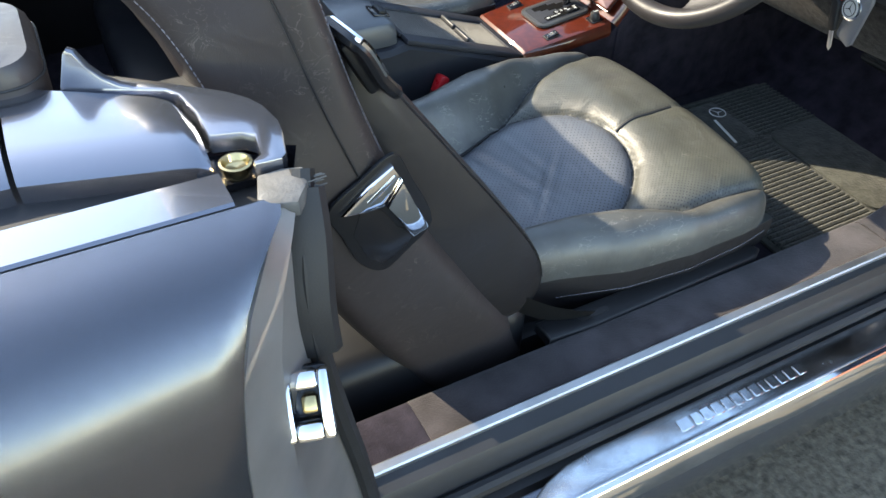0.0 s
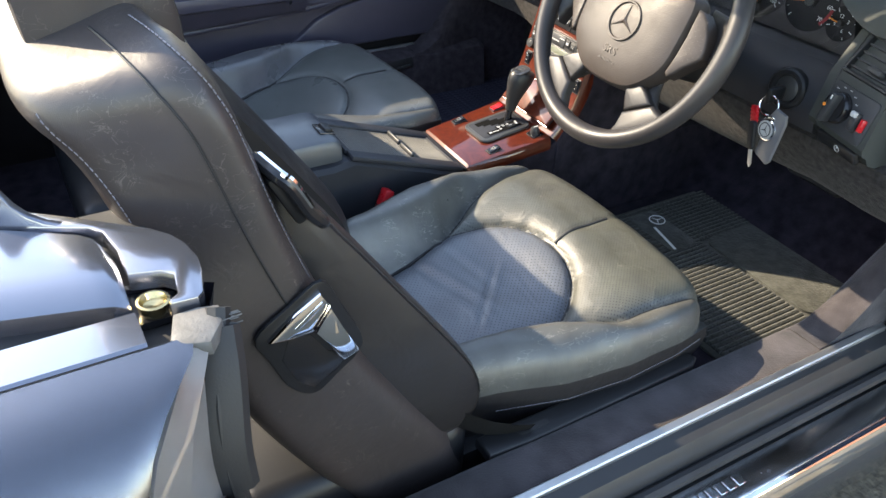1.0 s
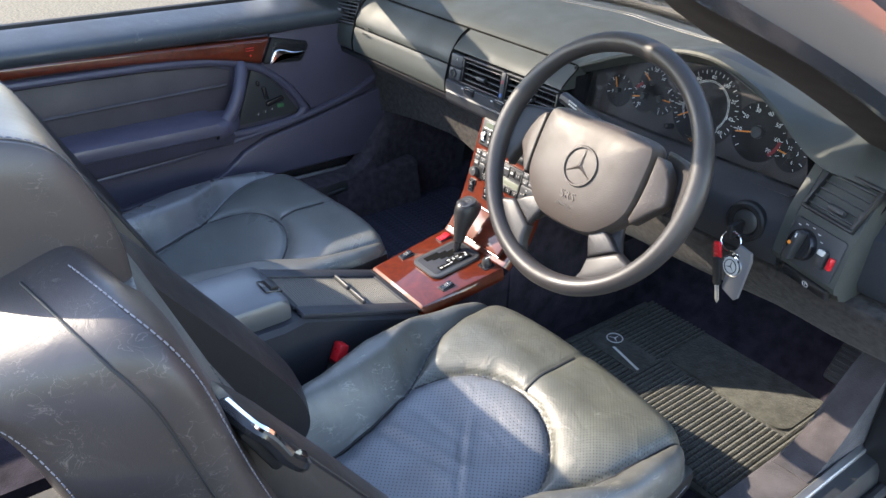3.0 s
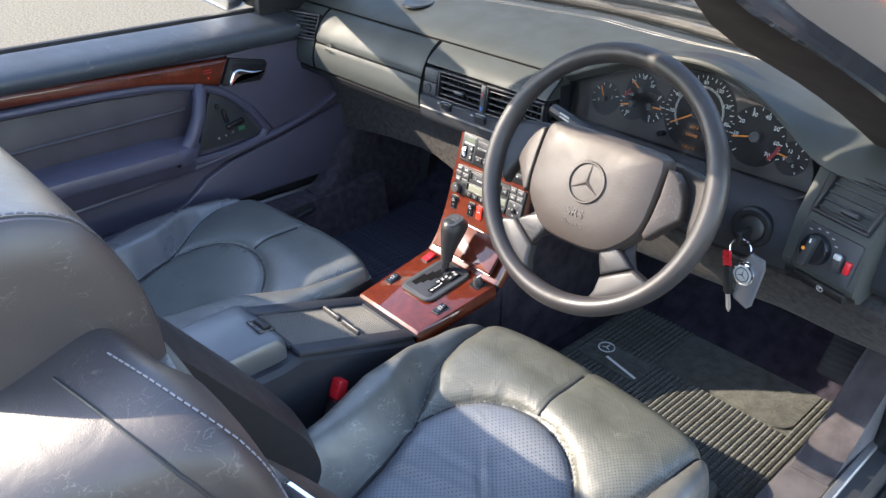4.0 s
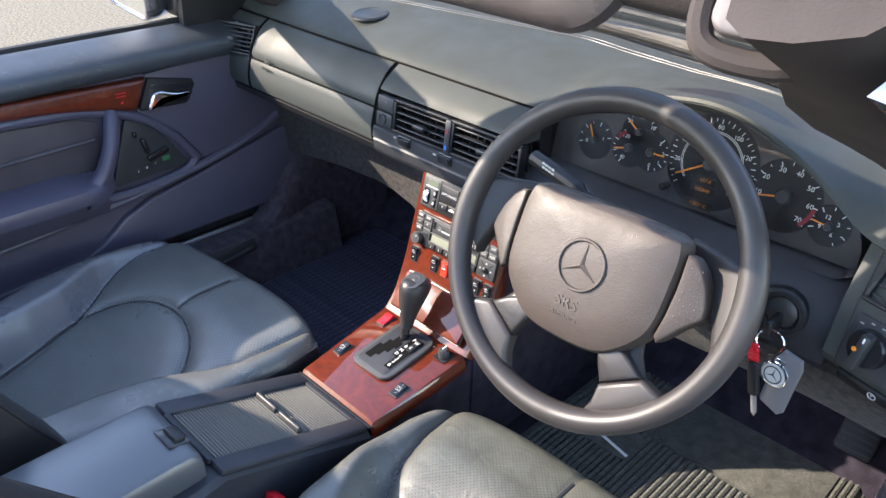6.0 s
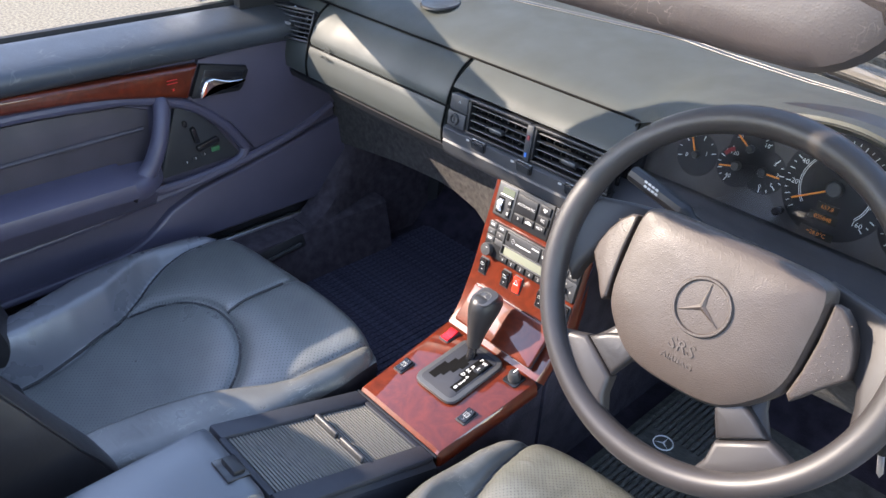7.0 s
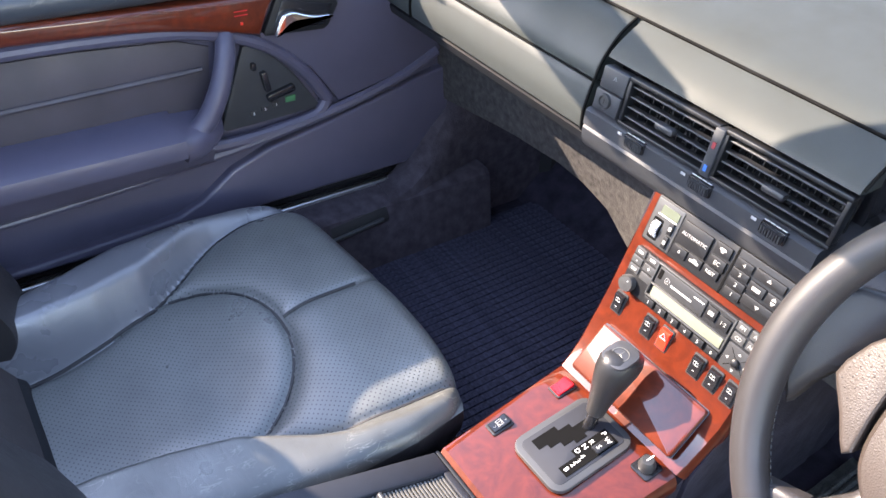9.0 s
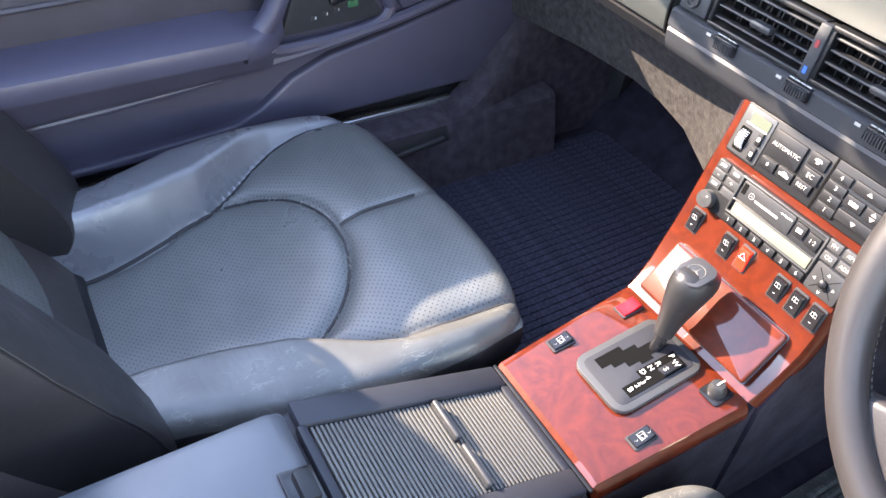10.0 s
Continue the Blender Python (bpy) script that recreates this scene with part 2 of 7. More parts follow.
SLOT = material("black gate opening", (0.003, 0.003, 0.003), rough=0.8, spec=0.1)
LATCH = material("pale cast latch", (0.105, 0.092, 0.093), rough=0.5, grain=0.2, grain_size=0.004)
LEGEND = material("grey printed legend", (0.42, 0.42, 0.41), rough=0.5, mottle=0.03)
STITCH = material("grey thread", (0.15, 0.145, 0.165), rough=0.7)
ORANGE = material("orange needle", (0.9, 0.27, 0.03), rough=0.45, mottle=0.02)
RED_PRINT = material("dull red print", (0.26, 0.02, 0.025), rough=0.6, mottle=0.05)
RED = material("red plastic", (0.50, 0.012, 0.018), rough=0.3, mottle=0.05)
RED_HAZARD = material("orange-red switch", (0.82, 0.035, 0.015), rough=0.35, mottle=0.05)
GREEN = material("green key", (0.03, 0.14, 0.06), rough=0.4)
BLUE = material("blue mark", (0.02, 0.14, 0.5), rough=0.5)
LCD = material("grey display", (0.16, 0.17, 0.13), rough=0.25, rough_var=0.03, mottle=0.05)
LCD_SMALL = material("dark grey-green display", (0.10, 0.115, 0.085), rough=0.3, rough_var=0.03, mottle=0.05)
CHROME_SOFT = material("satin silver plastic", (0.55, 0.57, 0.60), rough=0.25, metal=0.8, rough_var=0.05)
LCD_DARK = material("dark display", (0.02, 0.016, 0.012), rough=0.3)
DIAL = material("matt black dial", (0.020, 0.019, 0.020), rough=0.6, spec=0.25)
DIAL_PANEL = material("smoke-brown dial panel", (0.050, 0.043, 0.041), rough=0.5, spec=0.3, mottle=0.05)
BRASS = material("brass-coloured latch", (0.52, 0.40, 0.20), rough=0.25, metal=1.0)
KNOB_TOP = material("dark silver cap", (0.045, 0.046, 0.05), rough=0.4, metal=0.2)
GLASS = glass("clear glass", (0.93, 0.96, 0.95))
LENS = glass("clear instrument lens", (0.97, 0.97, 0.97))
MIRROR = material("mirror glass", (0.85, 0.9, 0.9), rough=0.02, metal=1.0, rough_var=0.0, mottle=0.0)


# ---- builders ----
def part(name, bm, mat, parent=None, label="", smooth=True):
    bmesh.ops.recalc_face_normals(bm, faces=bm.faces)
    for f in bm.faces:
        f.smooth = smooth
    if smooth:
        for e in bm.edges:
            if len(e.link_faces) == 2 and e.calc_face_angle(0) > 0.62:
                e.smooth = False
    me = bpy.data.meshes.new(name)
    bm.to_mesh(me)
    bm.free()
    me.materials.append(mat)
    ob = new(name, me)
    if parent:
        ob.parent = parent
    if label:
        ob["label"] = label
    return ob


def thing(name, label, category, at=(0, 0, 0), group="", kind=""):
    ob = new(name)
    ob.location = at
    ob.empty_display_size = 0.05
    return tagged(ob, label, category, group, kind)


def share(ob, parent, m, name=None, mat=None):
    """Another object on the same mesh."""
    o = new(name or ob.name.split(".")[0], ob.data)
    o.matrix_world = m
    o.parent = parent
    return o


def basis(o, x, y):
    """A frame at o with its x and y axes along those directions, z square to them."""
    x = Vector(x).normalized()
    z = x.cross(Vector(y)).normalized()
    y = z.cross(x)
    m = Matrix((x, y, z)).transposed().to_4x4()
    m.translation = Vector(o)
    return m


def box(sx, sy, sz, r=0.0, seg=2, m=None, bm=None):
    b = bmesh.new()
    bmesh.ops.create_cube(b, size=1.0)
    bmesh.ops.scale(b, vec=(sx, sy, sz), verts=b.verts)
    if r:
        bmesh.ops.bevel(b, geom=list(b.edges), offset=r, segments=seg, affect="EDGES", profile=0.5)
    if m is not None:
        b.transform(m)
    return join(bm, b)


def join(bm, b):
    if bm is None:
        return b
    me = bpy.data.meshes.new("tmp")
    b.to_mesh(me)
    b.free()
    bm.from_mesh(me)
    bpy.data.meshes.remove(me)
    return bm


def at(x, y, z):
    return Matrix.Translation((x, y, z))


def plate(poly, h, r=0.0, seg=2, m=None, bm=None):
    """A flat outline in x and y, h thick upwards, its upper rim rounded."""
    b = bmesh.new()
    lo = [b.verts.new((x, y, 0)) for x, y in poly]
    f = b.faces.new(lo)
    if f.normal.z < 0:
        f.normal_flip()
    f.normal_update()
    ext = bmesh.ops.extrude_face_region(b, geom=[f])
    top = [v for v in ext["geom"] if isinstance(v, bmesh.types.BMVert)]
    bmesh.ops.translate(b, vec=(0, 0, h), verts=top)
    if r:
        ts = set(top)
        es = [e for e in b.edges if e.verts[0] in ts and e.verts[1] in ts]
        bmesh.ops.bevel(b, geom=es, offset=r, segments=seg, affect="EDGES", profile=0.5)
    if m is not None:
        b.transform(m)
    return join(bm, b)


def rounded(w, h, r, n=4, cx=0.0, cy=0.0):
    """The outline of a rectangle with round corners."""
    out = []
    for k, (sx, sy) in enumerate(((1, 1), (-1, 1), (-1, -1), (1, -1))):
        for i in range(n + 1):
            a = math.pi / 2 * (k + i / n)
            out.append((cx + sx * (w / 2 - r) + r * math.cos(a), cy + sy * (h / 2 - r) + r * math.sin(a)))
    return out


def loft(rings, closed=True, caps=True, bm=None, m=None):
    """A skin through rings of equally many points."""
    b = bmesh.new()
    vs = [[b.verts.new(p) for p in ring] for ring in rings]
    k = len(rings[0])
    for a, c in zip(vs, vs[1:]):
        for i in range(k if closed else k - 1):
            j = (i + 1) % k
            b.faces.new((a[i], a[j], c[j], c[i]))
    if caps and closed:
        b.faces.new(vs[0])
        b.faces.new(vs[-1])
    if m is not None:
        b.transform(m)
    return join(bm, b)


def spline(pts, n=8, closed=False):
    """A smooth line through points."""
    P = [Vector(p) for p in pts]
    out = []
    k = len(P)
    for i in range(k if closed else k - 1):
        p0 = P[(i - 1) % k] if closed or i > 0 else P[0]
        p1, p2 = P[i], P[(i + 1) % k]
        p3 = P[(i + 2) % k] if closed or i + 2 < k else P[-1]
        for s in range(n):
            t = s / n
            out.append(0.5 * (2 * p1 + (p2 - p0) * t + (2 * p0 - 5 * p1 + 4 * p2 - p3) * t * t + (3 * p1 - p0 - 3 * p2 + p3) * t ** 3))
    if not closed:
        out.append(P[-1])
    return out


def tube(path, r, n=8, closed=False, flat=1.0, bm=None, m=None):
    """A round rod along a line; flat squeezes it, r may be a function of 0 to 1."""
    P = [Vector(p) for p in path]
    rings = []
    up = Vector((0, 0, 1))
    last = None
    for i, p in enumerate(P):
        a = P[(i - 1) % len(P)] if closed or i > 0 else P[i]
        c = P[(i + 1) % len(P)] if closed or i + 1 < len(P) else P[i]
        d = (c - a).normalized()
        s = last - d * last.dot(d) if last else d.cross(up if abs(d.z) < 0.95 else Vector((1, 0, 0)))
        s.normalize()
        last = s
        w = d.cross(s)
        rad = r(i / max(1, len(P) - 1)) if callable(r) else r
        rings.append([p + rad * (math.cos(q) * s + flat * math.sin(q) * w) for q in (2 * math.pi * j / n for j in range(n))])
    if closed:
        rings.append(rings[0])
        b = loft(rings, caps=False)
        bmesh.ops.remove_doubles(b, verts=b.verts, dist=1e-6)
    else:
        b = loft(rings)
    if m is not None:
        b.transform(m)
    return join(bm, b)


def lathe(profile, n=24, m=None, bm=None):
    """A turned form from (radius, height) pairs."""
    b = loft([[(r * math.cos(2 * math.pi * j / n), r * math.sin(2 * math.pi * j / n), z) for j in range(n)] for r, z in profile])
    if m is not None:
        b.transform(m)
    return join(bm, b)


def writing(text, size, m, mat, parent, name="lettering", depth=0.0003, squash=1.0):
    """Words in the built-in font, laid in the x-y plane of m and centred there."""
    cu = bpy.data.curves.new(name, "FONT")
    cu.body, cu.size, cu.extrude, cu.align_x, cu.align_y = text, size, depth, "CENTER", "CENTER"
    cu.resolution_u = 2
    tmp = new("tmp_text", cu)
    dg = bpy.context.evaluated_depsgraph_get()
    me = bpy.data.meshes.new_from_object(tmp.evaluated_get(dg))
    bpy.data.objects.remove(tmp)
    bpy.data.curves.remove(cu)
    me.transform(m @ Matrix.Diagonal((squash, 1, 1, 1)))
    me.materials.clear()
    me.materials.append(mat)
    ob = new(name, me)
    ob.parent = parent
    return ob


def stitches(path, parent, step=0.006, length=0.0042, r=0.0006, mat=None):
    """A row of thread stitches along a line, joined as one piece."""
    P = [Vector(p) for p in path]
    b = bmesh.new()
    cum = [0.0]
    for a, c in zip(P, P[1:]):
        cum.append(cum[-1] + (c - a).length)
    s, i = 0.0, 0

    def find(d):
        for q in range(len(cum) - 1):
            if cum[q + 1] >= d:
                return P[q].lerp(P[q + 1], (d - cum[q]) / max(1e-9, cum[q + 1] - cum[q]))
        return P[-1]
    while s + length < cum[-1]:
        tube([find(s), find(s + length)], r, 4, bm=b)
        s += step
    return part("stitching", b, mat or STITCH, parent, "row of grey thread stitches")


def star_emblem(r, m, parent, mat, name="emblem", depth=0.0015):
    """A plain ring with three spokes."""
    b = bmesh.new()
    ring = [(r * math.cos(a), r * math.sin(a), 0) for a in (2 * math.pi * i / 32 for i in range(32))]
    tube(ring, r * 0.075, 6, closed=True, bm=b)
    for k in range(3):
        a = math.pi / 2 + k * 2 * math.pi / 3
        d, s = Vector((math.cos(a), math.sin(a), 0)), Vector((-math.sin(a), math.cos(a), 0))
        q = [b.verts.new(v) for v in (d * r * 0.95, s * r * 0.11, Vector((0, 0, depth)), s * -r * 0.11)]
        b.faces.new((q[0], q[1], q[2]))
        b.faces.new((q[0], q[2], q[3]))
    b.transform(m)
    return part(name, b, mat, parent, smooth=False)


# ---- ground ----
def ground():
    b = bmesh.new()
    bmesh.ops.create_grid(b, x_segments=60, y_segments=60, size=400)
    ob = part("ground", b, ASPHALT, None, smooth=False)
    tagged(ob, "sunlit worn grey-beige asphalt", "ground", kind="structure")


ground()


def brick_house():
    """The sunlit house wall that stands across the drive and shows in the paint and chrome."""
    m = material("red brick", (0.30, 0.12, 0.075), rough=0.85, grain=0.6, grain_size=0.01, mottle=0.3, mottle_size=0.12)
    b = box(22.0, 0.3, 4.8, m=at(4.0, 13.0, 2.4))
    tagged(part("wall_north", b, m, None, smooth=False), "sunlit red brick house wall beyond the drive", "wall", kind="structure")


brick_house()


def strip_y(profile, ys, bm=None, caps=True, closed=True):
    """A profile in x and z drawn along y; profile may depend on y."""
    return loft([[(x, y, z) for x, z in (profile(y) if callable(profile) else profile)] for y in ys], closed=closed, caps=caps, bm=bm)


def strip_x(profile, xs, bm=None, caps=True, closed=True):
    """A profile in y and z drawn along x; profile may depend on x."""
    return loft([[(x, y, z) for y, z in (profile(x) if callable(profile) else profile)] for x in xs], closed=closed, caps=caps, bm=bm)


def lin(a, b, n):
    return [a + (b - a) * i / (n - 1) for i in range(n)]


def interp(x, xs, ys):
    return float(np.interp(x, xs, ys))


# ---- the car's shell ----
car = thing("car_shell", "silver-blue metallic open convertible body with its hood folded away", "car")

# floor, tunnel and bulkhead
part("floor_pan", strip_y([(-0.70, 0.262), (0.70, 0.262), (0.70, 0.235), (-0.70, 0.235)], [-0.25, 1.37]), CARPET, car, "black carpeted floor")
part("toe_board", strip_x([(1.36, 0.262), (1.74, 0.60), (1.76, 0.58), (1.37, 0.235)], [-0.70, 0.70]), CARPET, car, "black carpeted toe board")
part("bulkhead", box(1.5, 0.03, 0.5, m=at(0, 1.78, 0.72)), CARPET, car)
part("tunnel", strip_y([(-0.10, 0.262), (-0.085, 0.42), (0.085, 0.42), (0.10, 0.262)], [0.0, 1.70]), CARPET, car, "black carpeted transmission tunnel")
part("rear_shelf", strip_y([(-0.70, 0.52), (0.70, 0.52), (0.70, 0.235), (-0.70, 0.235)], [-0.75, -0.12]), CARPET, car, "black carpeted shelf behind the seats")
for s in (-1, 1):
    side = box(0.03, 0.71, 0.57, 0.01, m=at(0.70 * s, -0.265, 0.535))
    part("rear_side_trim", side, SIDE_LEATHER, car, "black leather side trim, shade in its colour")
    part("kick_panel", strip_y([(s * 0.69, 0.26), (s * 0.665, 0.26), (s * 0.662, 0.60), (s * 0.69, 0.62)], [1.26, 1.72]), CARPET_SILL if s > 0 else CARPET_FOOT, car, "dusty charcoal carpet kick panel")
    def sweep(y):
        k = min(1.0, max(0.0, (y - 1.03) / 0.23))
        k = k * k * (3 - 2 * k)
        d = 0.042 if s < 0 else 0.0
        d *= 1 - k
        return [(s * (a - d + 0.018 * k * e), z + k * g) for a, z, e, g in ((0.637, 0.262, 1, 0), (0.652, 0.345, 0.6, 0.02), (0.660, 0.382, 0.2, 0.07), (0.667, 0.392, 0, 0.13), (0.680, 0.3955, 0.2, 0.18), (0.700, 0.396, 0.4, 0.21), (0.726, 0.396, 0.6, 0.22), (0.727, 0.25, 0.6, 0))]
    part("kick_carpet", strip_y(sweep, lin(1.02, 1.30, 18) + [1.62]), CARPET_SILL if s > 0 else CARPET_FOOT, car, "dusty charcoal carpet sweeping up to the kick panel")
    part("hinge_pillar", box(0.075, 0.17, 0.62, 0.01, m=at(0.772 * s, 1.245, 0.56)), PLASTIC, car, "black hinge pillar trim")


def sill(s, dx=0.0):
    """One door sill, s = 1 on the driver's side."""
    ys = [0.12, 0.3, 0.6, 0.9, 1.17, 1.24]
    part("sill_carpet", strip_y([(s * (x - dx), z) for x, z in ((0.634, 0.262), (0.650, 0.345), (0.660, 0.385), (0.670, 0.392), (0.728, 0.394), (0.728, 0.25))], [0.24] + ys[1:]),
         CARPET_SILL if s > 0 else CARPET_FOOT, car, "dusty charcoal carpet over the inner sill")
    # rear length of the same carpet, blackened to stand for shade beside the seat
    part("sill_carpet", strip_y([(s * (x - dx), z) for x, z in ((0.634, 0.262), (0.650, 0.345), (0.660, 0.384), (0.670, 0.391), (0.728, 0.393), (0.728, 0.25))], [0.12, 0.18, 0.2395]), CARPET, car, "rear of the sill carpet, its shade put in as black")
    ds = dx if s > 0 else dx + 0.012
    part("sill_strip", strip_y([(s * (x - ds), z) for x, z in ((0.731, 0.390), (0.731, 0.3985), (0.733, 0.4), (0.742, 0.399), (0.744, 0.397), (0.744, 0.388))], ys if s > 0 else [0.40, 0.6, 0.9, 1.17]), ALU, car, "bright aluminium strip")
    part("sill_ledge", strip_y([(s * (x - dx), z) for x, z in ((0.744, 0.36), (0.744, 0.392), (0.765, 0.388), (0.772, 0.376), (0.776, 0.352), (0.776, 0.33))], ys), PLASTIC_GREY, car, "dark grey sill ledge")
    part("sill_seal", tube([(s * (0.785 - dx), y, 0.347) for y in lin(0.13, 1.25, 12)], 0.0105, 10), RUBBER, car, "black rubber door seal")
    if s < 0:
        part("door_foot_seal", strip_y([(-0.71, 0.385), (-0.71, 0.427), (-0.77, 0.427), (-0.77, 0.385)], [0.08, 1.20]), RUBBER, car, "black rubber seal under the door")
    part("sill_gutter", strip_y([(s * (x - dx), z) for x, z in ((0.774, 0.335), (0.80, 0.33), (0.80, 0.31), (0.774, 0.31))], ys), RUBBER, car)


sill(1)
sill(-1, 0.042)

# driver's sill plate with its plain bar in place of lettering
def sill_plate():
    outline = [(0.30, 0.846), (1.20, 0.846)] + [(1.20, 0.7985), (0.43, 0.7985), (0.385, 0.802), (0.35, 0.812), (0.32, 0.828)]
    m = Matrix(((0, 1, 0, 0), (1, 0, 0, 0), (0, 0, 1, 0.338), (0, 0, 0, 1)))
    p = part("sill_plate", plate(outline, 0.006, 0.003, m=m), STEEL, car, "polished steel sill plate with a row of embossed bars")
    x = 0.545
    for w in (0.020, 0.012, 0.014, 0.014, 0.013, 0.013, 0.012, 0.013, 0.009, 0.013, 0.012, 0.014, 0.013):
        part("embossed_bar", box(0.017, w, 0.0016, 0.0006, 1, m=at(0.8215, x + w / 2, 0.3446)), STEEL, p)
        x += w + 0.0038
    part("sill_rim", strip_y([(0.846, 0.33), (0.846, 0.342), (0.852, 0.341), (0.860, 0.330), (0.863, 0.310), (0.855, 0.30)], [0.12, 0.6, 1.25]), CHROME, car, "bright rim of the sill")
    part("outer_sill", strip_y([(0.80, 0.31), (0.850, 0.302), (0.858, 0.285), (0.856, 0.25), (0.845, 0.18), (0.82, 0.15), (0.78, 0.16)], [0.02, 0.6, 1.30]), PAINT, car, "silver-blue outer sill panel")
    part("outer_sill", strip_y([(-0.80, 0.31), (-0.856, 0.312), (-0.872, 0.30), (-0.885, 0.25), (-0.875, 0.18), (-0.84, 0.15), (-0.78, 0.16)], [0.02, 0.6, 1.30]), PAINT, car, "silver-blue outer sill panel")


sill_plate()


def rear_wing(s):
    sec = [(0.779, 0.846, 0.096), (0.800, 0.8458, 0.090), (0.818, 0.8425, 0.077), (0.836, 0.8345, 0.062), (0.852, 0.819, 0.048), (0.866, 0.796, 0.038), (0.877, 0.765, 0.030),
           (0.889, 0.72, 0.022), (0.898, 0.65, 0.017), (0.904, 0.55, 0.018), (0.904, 0.42, 0.026), (0.894, 0.30, 0.038), (0.86, 0.2, 0.05)]
    rings = []
    for f in (0.0, 0.004, 0.02, 0.12, 0.3, 0.7, 1.2, 1.8):
        ring = []
        for x, z, y in sec:
            inset = 0.004 * max(0, 1 - f / 0.012)
            swell = 0.030 * min(1.0, f / 0.25) * min(1.0, max(0.0, (0.846 - z) / 0.30))
            ring.append((s * (x - inset + swell), y - f, z - inset * 0.3))
        rings.append(ring)
    b = loft(rings, closed=False)
    bmesh.ops.solidify(b, geom=b.faces, thickness=0.0012)
    part("rear_wing", b, PAINT, car, "glossy silver-blue rear wing panel")
    # door jamb
    inner = [(0.757, 0.112, 0.846), (0.775, 0.104, 0.82), (0.793, 0.096, 0.79), (0.806, 0.092, 0.75), (0.812, 0.095, 0.70), (0.810, 0.105, 0.63), (0.803, 0.118, 0.55), (0.795, 0.130, 0.46), (0.787, 0.135, 0.40), (0.78, 0.138, 0.345)]
    edge = [(0.784, 0.092, 0.843), (0.815, 0.074, 0.835), (0.846, 0.050, 0.812), (0.868, 0.033, 0.775), (0.882, 0.024, 0.725), (0.892, 0.018, 0.66), (0.898, 0.016, 0.60), (0.900, 0.020, 0.50), (0.900, 0.026, 0.42), (0.894, 0.034, 0.345)]
    rings = []
    for (ex, ey, ez), (ix, iy, iz) in zip(edge, inner):
        e, i = Vector((s * ex, ey, ez)), Vector((s * ix, iy, iz))
        m1 = e.lerp(i, 0.35) + Vector((0, 0.010, 0))
        m2 = e.lerp(i, 0.55) + Vector((0, -0.002, 0))
        rings.append([e + Vector((-s * 0.003, -0.004, 0)), e, e.lerp(i, 0.15) + Vector((0, 0.004, 0)), m1, m2, i])
    b = loft(rings, closed=False)
    bmesh.ops.solidify(b, geom=b.faces, thickness=0.0015)
    part("door_jamb", b, PAINT_JAMB, car, "silver painted door jamb")
    seal = spline([(s * x, y + 0.006, z) for x, y, z in inner], 5)
    part("jamb_seal", tube(seal, 0.009, 8), RUBBER, car, "black rubber door seal")
    # dark trim from the seal to the cabin
    b = loft([[(s * ix, iy, iz), (s * (ix * 0.5 + 0.35), iy + 0.012, iz), (s * 0.70, 0.10, iz - 0.01), (s * 0.69, 0.02, iz - 0.01)] for ix, iy, iz in inner], closed=False)
    bmesh.ops.solidify(b, geom=b.faces, thickness=0.004)
    part("pillar_trim", b, CARPET, car, "black carpeted pillar trim")


rear_wing(1)
rear_wing(-1)


def striker():
    st = thing("lock_striker", "chromed steel lock striker bolted to the door jamb", "lock striker", (0.822, 0.070, 0.700))
    plate_b = bmesh.new()
    for dx, dz, w, h in ((-0.014, 0, 0.009, 0.052), (0.014, 0, 0.009, 0.052), (0, 0.019, 0.020, 0.014), (0, -0.019, 0.020, 0.014)):
        box(w, 0.014, h, 0.003, m=at(dx, 0.016, dz), bm=plate_b)
    part("striker_plate", plate_b, CHROME, st)
    part("striker_base", box(0.034, 0.010, 0.05, 0.004, m=at(0, 0.002, -0.002)), PLASTIC_GLOSS, st)
    part("striker_block", box(0.012, 0.012, 0.014, 0.003, m=at(0.002, 0.012, 0.0)), BRASS, st)
    st.matrix_world = basis((0.834, 0.080, 0.698), (0.30, 0.95, 0.06), (0.72, -0.22, 0.62))


striker()


